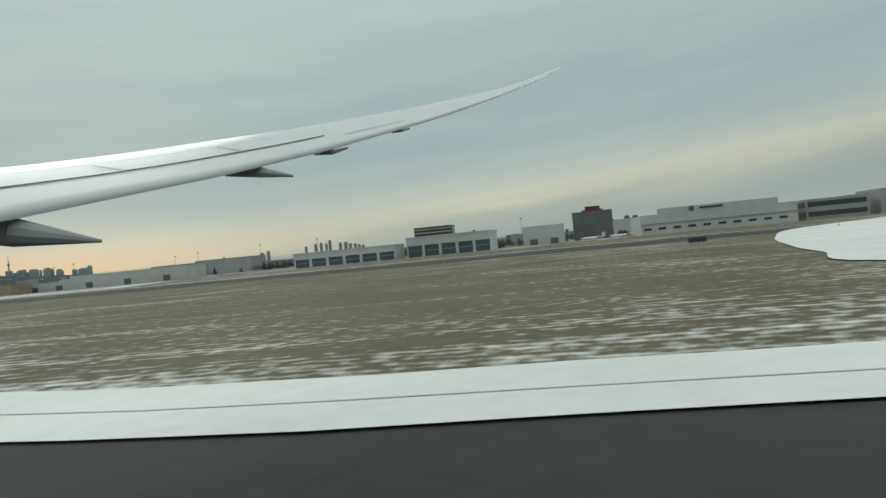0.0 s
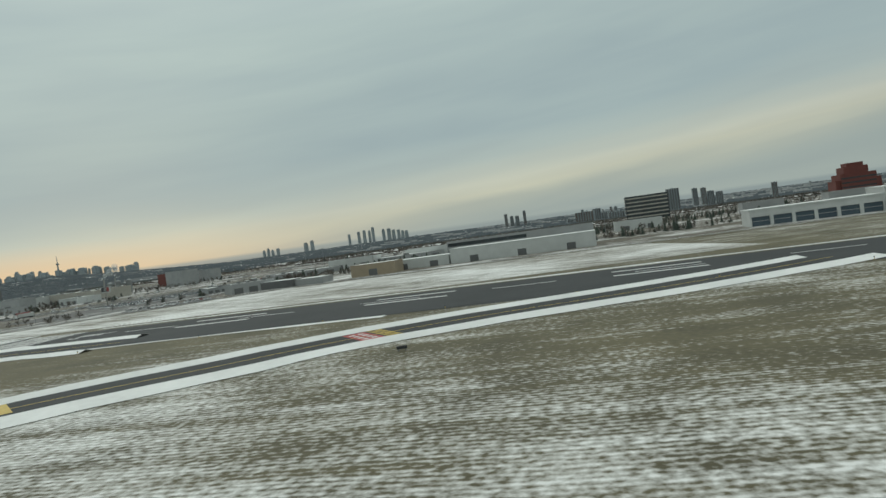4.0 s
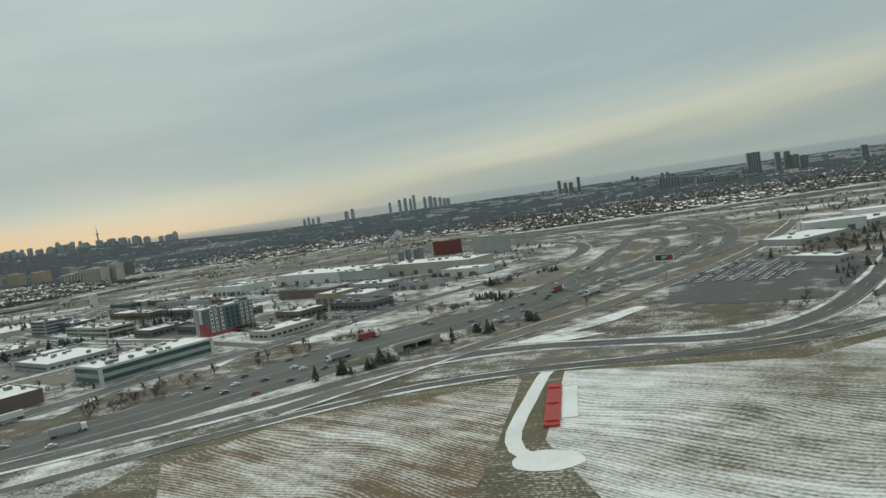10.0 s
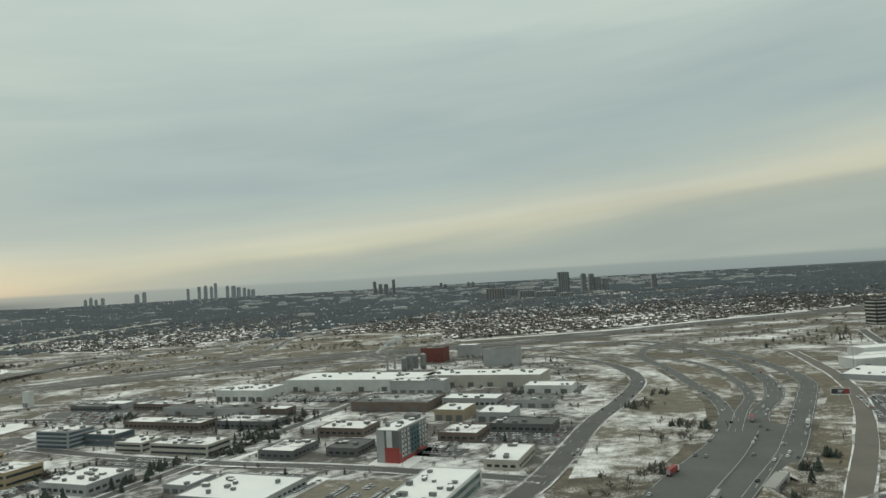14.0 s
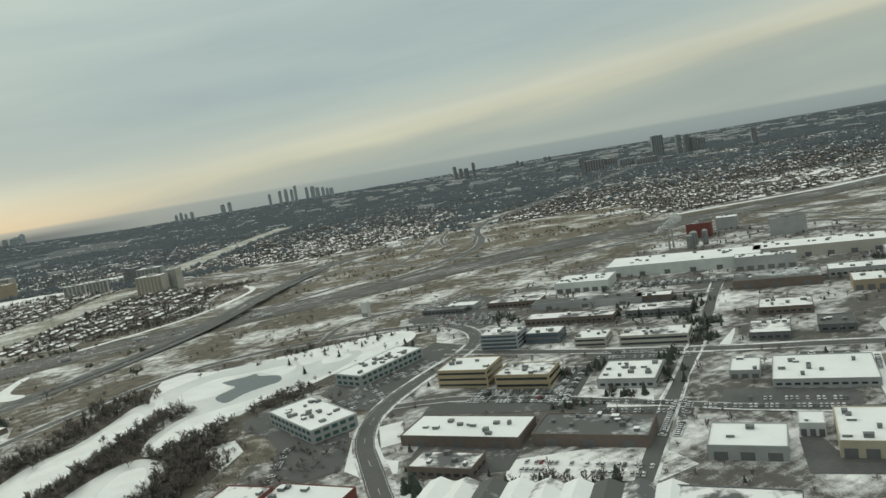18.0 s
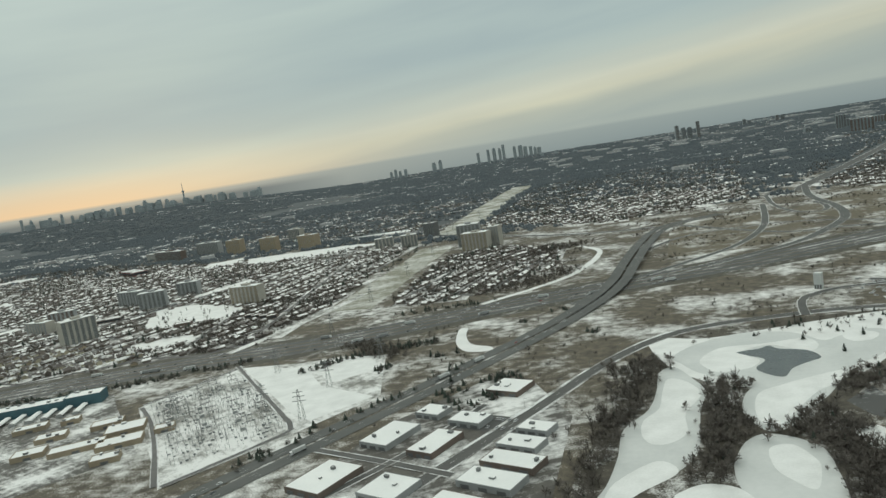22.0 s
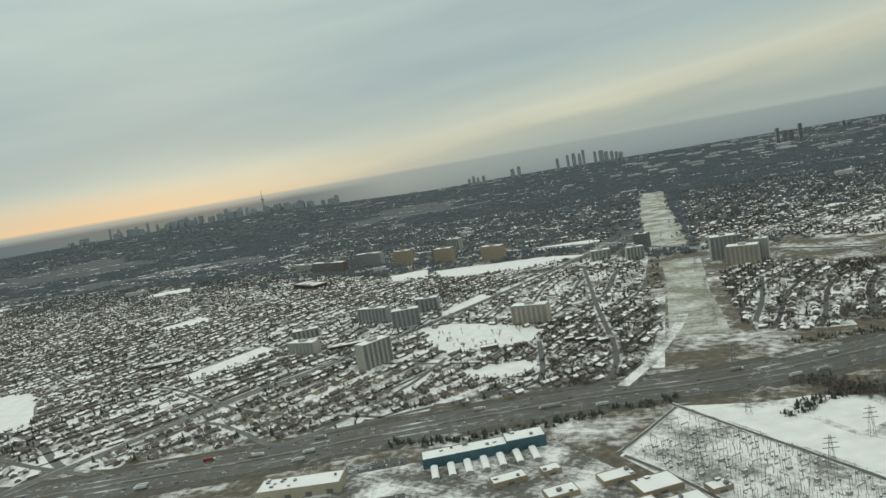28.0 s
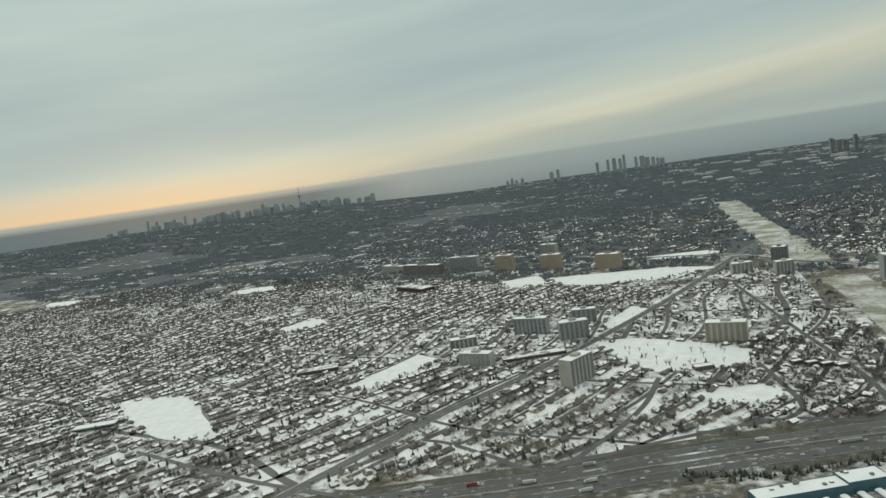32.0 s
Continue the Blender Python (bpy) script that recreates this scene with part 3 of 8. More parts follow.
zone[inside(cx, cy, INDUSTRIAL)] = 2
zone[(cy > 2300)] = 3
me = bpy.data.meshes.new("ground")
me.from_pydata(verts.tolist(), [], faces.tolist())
for m in (rough_land, lawn_snow, yard_ground, hazed_wood_floor):
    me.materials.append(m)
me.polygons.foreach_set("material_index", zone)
me.update()
tagged(new("ground", me), "flat winter land of dry grass, patchy snow and suburbs", "ground", "", "structure")

# ---- airfield ----
patch("airfield_field", [(420, -150), (420, 255), (-150, 250), (-262, 240), (-284, 220), (-332.2, 177.9), (-354.9, 165.1), (-404.4, 169.7), (-431.1, 160.2), (-469, 134.1), (-478.8, 59.3), (-470, -150)],
      airfield_grass, 0.03, "brown mown airfield grass with thin streaks of snow", curve=False)
rngA = np.random.default_rng(2)
patch("snowfield", [(-262, 80), (-273, 83), (-284, 83.2), (-294, 83), (-301, 64), (-306, 34), (-282, 24), (-262, 30), (-252, 44), (-250, 60), (-254, 73)], snow, 0.07, "open level snow round the instrument hut")
patch("furrowed_field", [(-262, 236), (-284, 216), (-332.2, 173.4), (-354.9, 159.6), (-399.5, 164.1), (-400.7, 124.3), (-388, 92), (-347, 106), (-305.4, 126.5), (-308.4, 157.4), (-265.4, 158), (-197.6, 158.8), (-120, 170), (-140, 238)],
      furrow_snow, 0.06, "snowed field combed by mower furrows", curve=False)
patch("bare_field", [(-408, 163), (-425, 152), (-450, 146), (-466, 124), (-456, 108), (-441, 100), (-409, 100), (-408, 124)], dirt_field, 0.065, "bare brown field with curved snow furrows", curve=False)


def banked(name, pts, width, bank, label, z=0.08, ragged=0.8, seed=1):
    """A taxiway between ploughed snow banks of uneven width."""
    rng = np.random.default_rng(seed)
    line = smooth_line(pts, 4.0)
    ob = sheet(name, strip(Geo(), line, -width / 2, width / 2, z), asphalt, label)
    for s in (-1, 1):
        n, nrm = len(line), sides_of(line)
        w = np.convolve(rng.normal(size=n + 12), np.ones(7) / 7, mode="same")[6:n + 6]
        w2 = np.convolve(rng.normal(size=n + 12), np.ones(4) / 4, mode="same")[6:n + 6]
        g = Geo()
        inn = np.maximum(width / 2 - 0.3 + w2 * ragged, 0.5)
        mid, out = inn + bank * 0.45, inn + np.maximum(bank + w * ragged * 3.0, bank * 0.35)
        for a, h in ((inn, 0.03), (mid, 0.42), (out, 0.02)):
            P = line + nrm * (s * a)[:, None]
            g.v += [(p[0], p[1], z + h) for p in P]
        for r in range(2):
            for i in range(n - 1):
                q = (r * n + i, r * n + i + 1, (r + 1) * n + i + 1, (r + 1) * n + i)
                g.f.append(q if s < 0 else q[::-1])
                g.m.append(0)
        part("snow_bank", g, snow, ob, "ploughed snow bank")
    gl = strip(Geo(), line, -0.14, 0.14, z + 0.02)
    part("centre_line", gl, yellow_line, ob, "yellow taxiway centre line")
    return ob


# the runway being left behind
rw = sheet("runway", strip(Geo(), smooth_line([(420, -20), (0, -10.5), (-100, -7.5), (-470, -7.5)], 10.0), -20.5, 20.5, 0.06), asphalt, "wet dark asphalt runway")
g = Geo()
line0 = smooth_line([(420, 6.4), (30, 9.2), (0, 9.5), (-8, 9.6), (-20, 11.3), (-40, 13.6), (-100, 14), (-470, 15)], 3.0)
strip(g, line0, -4.5, -0.1, 0.11, ragged=0.35, rng=rngA)
part("snow_shoulder", g, snow, rw, "ploughed snow along the runway edge")
part("tyre_track", strip(Geo(), line0, -2.2, -2.12, 0.125), creek_ice, rw, "grey wheel track in the snow")
# the second runway, its keys, pad and taxiways
rw2 = sheet("runway", strip(Geo(), smooth_line([(420, 134), (-288.8, 131.2)], 20.0), -18.5, 18.5, 0.075), asphalt, "dark asphalt runway with faded white markings")
g = Geo()
for i in range(12):
    y = 127.4 + i * 2.0
    g.box(-287, y, 0.085, -272.5, y + 1.05, 0.09)
part("threshold_stripes", g, white_line, rw2, "worn white threshold stripes")
g = Geo()
for i in range(24):
    g.box(-254 + i * 26, 138.2, 0.085, -242 + i * 26, 138.8, 0.09)
part("centre_line", g, white_line, rw2)
g = Geo()
for x0 in (-240, -200, -154):
    for k in range(2):
        g.box(x0, 134.0 + k * 8.5, 0.085, x0 + 16, 135.5 + k * 8.5, 0.09)
for k, (a, b) in enumerate(((-266, -263.5), (-266, -260))):
    g.box(a, 135.5 + k * 3, 0.085, b, 136.7 + k * 3, 0.09)
g.box(-266, 140.9, 0.085, -258, 141.5, 0.09)
part("runway_marking", g, white_line, rw2)
part("snow_edge", strip(strip(Geo(), smooth_line([(420, 153.5), (100, 153), (-271.9, 154.4)], 6.0), -0.5, 1.6, 0.10, ragged=0.5, rng=rngA),
                        smooth_line([(-189.3, 112.3), (-242.9, 112.1), (-288.8, 109.2)], 6.0), -1.0, 0.8, 0.10, ragged=0.9, rng=rngA), snow, rw2, "snow left along the runway edge")
pad = patch("blast_pad", [(-303.4, 126.6), (-289.1, 127.2), (-289.1, 151), (-302.6, 153.4)], verge_snow, 0.08, "grey blast pad edged with snow", curve=False)
g = Geo()
g.box(-304.2, 126, 0.085, -302.6, 154, 0.2).box(-302.6, 152.4, 0.085, -288.4, 154, 0.2).box(-290.2, 127, 0.085, -288.8, 152.4, 0.2)
part("snow_edge", g, snow, pad)
patch("snow_patch", [(-301.1, 138.5), (-297.3, 149.1), (-292.6, 151.5), (-293.1, 141.3), (-295.9, 136.3)], snow, 0.12, "snow drift on the pad")
tw1 = banked("taxiway", [(-122, 124), (-132, 117.5), (-151, 107.5), (-172, 99), (-188, 89.5), (-201, 78), (-210, 70.5), (-218.5, 61.5), (-226, 50), (-231, 37), (-233, 20)], 9.5, 4.6, "curved asphalt taxiway between snow banks", seed=4, ragged=0.5)
tw2 = banked("taxiway", [(-240, 118), (-280, 117.5), (-296, 116), (-308, 113), (-320, 109.5), (-330.5, 105), (-342.5, 99.5), (-356, 92.8), (-374.3, 84.3), (-400, 74), (-463, 56)], 12.2, 4.0, "asphalt taxiway with ragged snow banks", seed=9, ragged=1.7)


def hold_mark(parent, x, y, turn):
    """Red holding position panel with unreadable white lettering, and the yellow and black bars beside it."""
    m = pose(x, y, 0, 0, 0, turn)

    def put(name, boxes, material, label=""):
        g = Geo()
        for b in boxes:
            g.box(*b)
        g.v = [tuple(m @ Vector(v)) for v in g.v]
        part(name, g, material, parent, label)

    put("hold_panel", [(-2.4, -4.6, 0.095, 0.6, 4.6, 0.10)], red_paint, "red painted holding panel")
    put("hold_lettering", [(-1.9 + (k // 5) * 1.2, -3.8 + (k % 5) * 1.6, 0.105, -1.15 + (k // 5) * 1.2, -2.9 + (k % 5) * 1.6, 0.108) for k in range(10)], white_line, "white marking bars")
    put("hold_bars", [(1.0 + k * 0.5, -5.0, 0.105, 1.28 + k * 0.5, 5.0, 0.108) for k in range(4)], yellow_line, "yellow holding bars")


hold_mark(tw1, -184.8, 91.2, 38)
hold_mark(tw2, -346.4, 97.2, 23)
m = pose(-216, 66, 0, 0, 0, 48)
g = Geo().box(-1.5, -4, 0.1, 1.5, 4, 0.105)
g.v = [tuple(m @ Vector(v)) for v in g.v]
part("yellow_panel", g, yellow_line, tw1, "yellow taxiway marking panel")
# path and painted deck of the approach lights
road("service_path", [(-402.5, 167.5), (-403.7, 161), (-405, 145), (-406, 129), (-404.6, 121), (-401, 116.5)], 2.6, snow, 0.10, "snow-covered service path", edge=False)
patch("turning_circle", [(-404.7, 117.6), (-401.2, 120.4), (-396.4, 119.2), (-394.6, 115.6), (-398.2, 112.7), (-403.6, 113.6)], snow, 0.11, "snowy turning circle")
deck = thing("approach_light_deck", -400.5, 142, 0, 2, "red and white approach light platform on snow", "light platform")
part("deck", Geo().box(-1.3, -12, 0.1, 1.3, 12, 0.5), red_paint, deck, "red painted deck")
part("snow_cover", Geo().box(1.5, -8, 0.1, 4.2, 10, 0.25), snow, deck, "snow bank beside the deck")
for i in range(3):
    part("light_bar", Geo().box(-1.1, -10.5 + i * 9.5, 0.5, 1.1, -10.3 + i * 9.5, 0.75), red_paint, deck, "red light bar")

# ---- verges and lawns ----
yard_snow = field_mat("yard_snow", (0.09, 0.088, 0.08), (0.15, 0.14, 0.12), SNOW, 0.70, patch=0.05, furrow=0.2, angle=-24, wobble=4.0, strength=0.3, comb=0.0, sharp=0.17, fleck=0.3)
patch("verge", [(-435, 165), (-412, 170), (-389, 171), (-358, 176), (-336, 195), (-322, 222), (-336, 212), (-352, 196), (-384, 187), (-424, 186)], snowy_verge, 0.0823, "pale dry grass dusted with snow between airport streets", curve=False)
patch("verge", [(-486, 235), (-468, 221), (-450, 243), (-433, 268), (-424, 300), (-432, 320), (-446, 300)], snowy_verge, 0.1047, "shrubby snow-dusted strip between street and highway", curve=False)
patch("traffic_island", [(-414.7, 194.3), (-398, 212), (-381.8, 230.7), (-378, 228.3), (-388, 213), (-400, 201.4), (-390.3, 197.4), (-400, 193)], yard_snow, 0.1268, "snowy corner island with a pale kerb", curve=False)
patch("snow_lawn", [(-728.2, 250.5), (-722.5, 246.4), (-721.8, 216), (-727.8, 223.1)], snow, 0.1187, "snowed strip beside the curving street", curve=False)
patch("yard", [(-681, 212), (-661, 211), (-642, 205), (-637, 192), (-648, 187), (-684, 200)], yard_snow, 0.1043, "storage yard under trodden snow", curve=False)

# ---- roads and highways ----
road("perimeter_road", [(-565, 72), (-507, 104), (-474, 130), (-451, 148), (-429, 161), (-406, 167), (-373, 170), (-350, 175), (-331, 186), (-313, 200), (-285, 222), (-268, 238), (-200, 243), (0, 246)], 3.6, road_grey, 0.10, "narrow grey perimeter road with snowy edges", edge=False, snow_edge=1.2)
road("perimeter_street", [(-593, 84), (-526, 112), (-490, 136), (-462, 158), (-440, 179), (-413, 189), (-383, 185), (-361, 182), (-340, 199), (-318, 235), (-302, 267), (-269, 336), (-229, 435), (-160, 560)], 6.5, road_grey, 0.14, "airport street with ploughed snow", lines=(0,), snow_edge=1.3)
patch("highway_pavement", [(-606, 44), (-560, 92), (-525, 133), (-503, 157), (-490, 181), (-474, 208), (-447, 236), (-430, 260), (-413, 291), (-397, 262), (-421, 226), (-441, 203), (-463, 176), (-478, 157), (-503, 127), (-540, 85), (-582, 36)], highway_grey, 0.15, "broad grey highway pavement", curve=False)
sheet("highway_barrier", strip(strip(Geo(), smooth_line([(-598, 40), (-552, 88), (-517, 129), (-492, 157), (-477, 179), (-456, 205), (-434, 232), (-414, 260)]), -0.12, 0.12, 0.75), smooth_line([(-589, 36), (-544, 84), (-508, 125), (-482, 157), (-467, 177), (-445, 203), (-424, 229)]), -0.12, 0.12, 0.7), concrete, "low concrete barriers of the highway")
patch("verge", [(-422, 212), (-398, 252), (-378, 281), (-358, 307), (-336, 347), (-322, 397), (-312, 455), (-296, 455), (-306, 390), (-325, 345), (-352, 298), (-392, 241), (-414, 212)], gold_verge, 0.095, "golden dry slope beside the highway", curve=False)
road("highway", [(-603, 44), (-557, 92), (-522, 132), (-500, 157), (-487, 181), (-470, 208), (-446, 236), (-431, 254), (-414, 282), (-400, 317), (-389, 368), (-378, 425), (-371, 480), (-352, 525), (-320, 565)], 6.6, highway_grey, 0.175, "busy grey highway carriageway", lines=(0,))
road("highway", [(-596, 40), (-551, 88), (-516, 128), (-491, 157), (-476, 180), (-456, 206), (-433, 234), (-412, 263), (-397, 290), (-372, 322), (-352, 365), (-332, 440), (-331, 510), (-350, 570), (-400, 610)], 8.0, highway_grey, 0.18, "busy grey highway carriageway", lines=(-1.2, 1.2))
road("highway", [(-421, 263), (-401, 296), (-384, 321), (-368, 362), (-357, 412), (-356, 448), (-370, 482), (-400, 505)], 5.5, highway_grey, 0.20, "curving inner carriageway", lines=(0,))
road("highway", [(-588, 36), (-543, 84), (-508, 124), (-482, 156), (-466, 176), (-445, 202), (-423, 228), (-404, 254), (-382, 286), (-364, 312), (-340, 350), (-326, 400), (-316, 463), (-318, 530), (-336, 590)], 8.5, highway_grey, 0.22, "busy grey highway carriageway", lines=(-2.2, 2.2))
road("service_road", [(-458, 150), (-446, 165), (-424, 195), (-391, 238), (-350, 298), (-320, 355), (-300, 405), (-280, 460)], 6.5, mat("muddy_road", (0.118, 0.108, 0.092), (0.155, 0.14, 0.118), 0.06), 0.11, "muddy brown service road", edge=False, snow_edge=0.8)
road("arterial_street", [(-564, 112), (-540, 152), (-513, 203), (-500, 222), (-484, 251), (-462, 294), (-433, 340), (-408, 390), (-400, 440), (-406, 485), (-425, 520), (-450, 545), (-552, 562), (-690, 572)], 8.5, road_grey, 0.15, "four lane street with turning lanes", lines=(-2, 2), snow_edge=0.45)
road("cross_street", [(-695, 334), (-651, 306), (-608, 282), (-594, 275), (-553, 257), (-510, 233), (-497, 226)], 6.0, road_grey, 0.17, "industrial street with snowy verges", lines=(0,), snow_edge=1.4)
road("industrial_street", [(-666, 159), (-648, 195), (-630, 232.7), (-610, 271.6), (-590, 308.8), (-563, 366.4), (-548, 393.9)], 5.0, road_grey, 0.16, "industrial street", snow_edge=1.2, edge=False)
road("industrial_street", [(-716, 272.2), (-696, 270.1), (-668, 256.8), (-630, 232.7), (-611, 220.1), (-562, 194.7)], 4.5, road_grey, 0.155, "industrial street", snow_edge=0.8, edge=False)
road("industrial_street", [(-563, 366.4), (-616, 388.6), (-674, 427.5), (-714, 459.5)], 5.0, road_grey, 0.155, "industrial street", snow_edge=0.8, edge=False)
road("loop_street", [(-956, 165.4), (-912, 243.6), (-884, 294.9), (-853, 353.2), (-820, 388.2), (-770, 401.1), (-729, 401.5), (-696, 389.1), (-682, 361.2), (-686, 334.1), (-704, 304.6), (-720, 273.2), (-724, 246.7), (-719, 218.4), (-712, 189.3), (-698, 151.2)], 6.5, road_grey, 0.16, "curving street round the office park", lines=(0,), snow_edge=1.3)
EXPRESS = [(-1045, 145), (-1000, 228), (-975, 270), (-952, 308), (-921, 361), (-888, 420), (-866, 470), (-853, 508), (-845, 560), (-828, 677), (-810, 757), (-785, 790), (-730, 822)]
for side in (-4.6, 4.6):
    course = smooth_line(EXPRESS)
    course = course + sides_of(course) * side
    road("expressway", [tuple(q) for q in course[::5]] + [tuple(course[-1])], 7.6, highway_grey, 0.2, "grey expressway carriageway", lines=(-1.3, 1.3), height=[0, 0, 0, 0, 0, 0.3, 1.5, 3, 2.5, 1, 0, 0, 0], edge=False)
WIDE = [(-1892, 140), (-1695, 202), (-1419, 306), (-1299, 347), (-1242, 371), (-1182, 393), (-1122, 413), (-1055, 428), (-1007, 446), (-951, 474), (-904, 494), (-866, 508), (-838, 518), (-811, 527), (-773, 540), (-734, 557), (-661, 594), (-604, 614), (-514, 634), (-422, 648), (-317, 684), (-210, 720), (-55, 770), (200, 860), (600, 1000), (1300, 1250)]
road("freeway", WIDE, 34.0, mat("freeway_asphalt", (0.072, 0.074, 0.073), (0.106, 0.107, 0.103), 0.03, rough=0.8, fine_scale=0.5), 0.13, "very wide grey freeway with collector lanes", lines=(-13, -10.5, -6, -3, 3, 6, 10.5, 13), keep=6)
mid = smooth_line(WIDE)
sheet("freeway_verge", strip(Geo(), mid, -26.0, 27.0, 0.075), dark_verge, "dark grass verge along the freeway")
g = Geo()
for off in (-8.3, 0.0, 8.3):
    strip(g, mid, off - 0.9, off + 0.9, 0.27)
sheet("freeway_median", g, gold_verge, "narrow grassy medians of the freeway")
g = Geo()
for off in (-0.25,):
    strip(g, mid, off, off + 0.5, 0.9)
    strip(g, mid, off - 0.02, off, 0.9)
sheet("median_barrier", g, concrete, "long concrete barrier")
road("ramp", [(-880, 470), (-842, 512), (-810, 535), (-757, 571), (-721, 598), (-690, 640), (-662, 692), (-650, 757), (-647, 870), (-626, 985)], 8.0, highway_grey, 0.2, "wide ramp curling southwards", lines=(-1.5, 1.5), snow_edge=0.5, edge=False)
road("ramp", [(-699, 851), (-721, 717), (-738, 661), (-764, 610), (-802, 568), (-844, 526)], 6.0, highway_grey, 0.21, "straight interchange ramp", snow_edge=0.5, edge=False)
road("ramp", [(-572, 653), (-614, 635), (-650, 635), (-676, 644), (-714, 648), (-763, 717), (-793, 768)], 6.0, highway_grey, 0.22, "interchange ramp", snow_edge=0.5, edge=False)
road("ramp", [(-643, 926), (-665, 960), (-686, 886), (-690, 789), (-672, 743), (-655, 775), (-656, 818)], 5.0, highway_grey, 0.22, "curling loop ramp", snow_edge=0.6, edge=False)
road("ramp", [(-830, 638), (-792, 692), (-739, 706), (-690, 695), (-631, 642)], 5.0, road_grey, 0.21, "interchange ramp", snow_edge=0.45, edge=False)
road("ramp", [(-434, 620), (-420, 595), (-407, 555), (-404, 523)], 6.0, road_grey, 0.3, "interchange ramp", snow_edge=0.45, edge=False)
road("ramp", [(-551, 594), (-481, 584), (-435, 580), (-358.1, 595), (-250, 590), (-120, 640), (80, 730)], 6.0, road_grey, 0.26, "long interchange ramp", snow_edge=0.45, edge=False)
road("ramp", [(-612, 539), (-512, 600), (-455, 635), (-300, 640), (-180, 680)], 5.0, road_grey, 0.28, "collector ramp", snow_edge=0.45, edge=False)
road("expressway", [(-640, 940), (-626, 985), (-520, 1200), (-350, 1560), (-200, 1900), (0, 2300)], 16.0, road_grey, 0.2, "pale grey expressway running towards the lake", lines=(-4, 4), snow_edge=1.0, edge=False, keep=9.0)
road("boulevard", [(-1950, 1520), (-1500, 1270), (-1411, 1215), (-1286, 1120), (-1168, 1072), (-1096, 972), (-1026, 905), (-960, 843), (-886, 792), (-815, 772)], 9.0, road_grey, 0.22, "snow-lined boulevard", snow_edge=3.0)
road("main_street", [(-1498, 215.8), (-1447, 330.1), (-1393, 455.4), (-1357, 521), (-1308, 626), (-1231, 822), (-1119, 1165), (-1028, 1336), (-879, 1596)], 9.0, wet_street, 0.2, "straight suburban main street", lines=(0,), snow_edge=0.3, edge=False, keep=3.0)
road("residential_street", [(-1416, 355.9), (-1400, 388.7), (-1389, 409.5), (-1340, 386.9), (-1301, 366.4), (-1276, 399.4), (-1252, 463.5), (-1244, 521)], 4.0, wet_street, 0.2, "dark residential street", edge=False)
road("residential_street", [(-1301, 366.4), (-1228, 409.5), (-1169, 436.1), (-1122, 434.1), (-1111, 469.6), (-1118, 541)], 4.0, wet_street, 0.2, "dark residential street", edge=False)
road("residential_street", [(-1175, 548), (-1166, 507), (-1158, 453.2), (-1169, 436.1)], 4.0, wet_street, 0.2, "dark residential street", edge=False)
road("residential_street", [(-1613, 393.8), (-1488, 350.7), (-1410, 331.2)], 4.0, wet_street, 0.2, "dark residential street", edge=False)
road("residential_street", [(-1120, 548), (-1136, 632), (-1157, 758), (-1178, 885)], 4.0, wet_street, 0.2, "dark residential street", edge=False)
road("residential_street", [(-1018, 550), (-1006, 614), (-996, 701)], 4.0, wet_street, 0.2, "dark residential street", edge=False)
road("corridor_path", [(-1104, 430), (-1099, 444), (-1090, 470), (-1083, 500), (-1076, 531), (-1071, 556), (-1066, 590)], 7.5, gravel_snow, 0.12, "snowy strip path", edge=False)

# ---- open snow: fields, park, pond, corridor ----
FIELDS = []


def field(name, pts, material, z=0.12, label="", curve=True):
    FIELDS.append(pts)
    return patch(name, pts, material, z, label, curve)


field("hydro_corridor", [(-1086, 843), (-1082, 791), (-1079, 720), (-1078, 639), (-1077, 531), (-1036, 524), (-1038, 600), (-1042, 658), (-1042, 803), (-1043, 838)], corridor_grass, 0.1, "pale green and snowy hydro corridor", False)
field("hydro_corridor", [(-1103, 985), (-1112, 1150), (-1128, 1400), (-1152, 2020), (-1090, 2020), (-1070, 1400), (-1056, 1150), (-1054, 955), (-1075, 955)], corridor_grass, 0.35, "pale green and snowy hydro corridor", False)
field("park_field", [(-1299, 620), (-1271, 636), (-1217, 612), (-1178, 586), (-1180, 548), (-1218, 538), (-1253, 537), (-1269, 563)], snow, 0.13, "open snowy park")
field("park_field", [(-1219, 485), (-1174, 500), (-1166, 480), (-1176, 462), (-1209, 466)], snow, 0.13, "small snowy park")
field("park_field", [(-1304, 689), (-1280, 772), (-1261, 751), (-1289, 673)], snow, 0.13, "snow strip beside the main street", False)
field("school_field", [(-1488, 1005), (-1433, 1037), (-1405, 946), (-1458, 946)], snow, 0.2, "snowy sports field", False)
field("school_field", [(-1415, 1004), (-1242, 1006), (-1180, 975), (-1262, 916), (-1368, 916)], snow, 0.2, "long snowy sports field", False)
field("school_field", [(-1281, 1126), (-1193, 1136), (-1168, 1104), (-1264, 1068)], snow, 0.2, "snowy field beyond the boulevard", False)
field("school_field", [(-1506, 525), (-1473, 620), (-1441, 600), (-1478, 521)], snow, 0.13, "snowy school field", False)
field("school_field", [(-1735, 508), (-1663, 518), (-1614, 472), (-1566, 424), (-1604, 416), (-1668, 450)], snow, 0.13, "snowy school field")
field("school_field", [(-1734, 789), (-1697, 836), (-1666, 794), (-1709, 762)], snow, 0.13, "snowy school field", False)
field("snow_clearing", [(-2093, 1175), (-2020, 1212), (-1960, 1140), (-2028, 1126)], snow, 0.2, "snowy clearing", False)
field("snow_clearing", [(-2700, 1290), (-2590, 1290), (-2540, 1200), (-2650, 1220)], snow, 0.2, "snowy clearing", False)
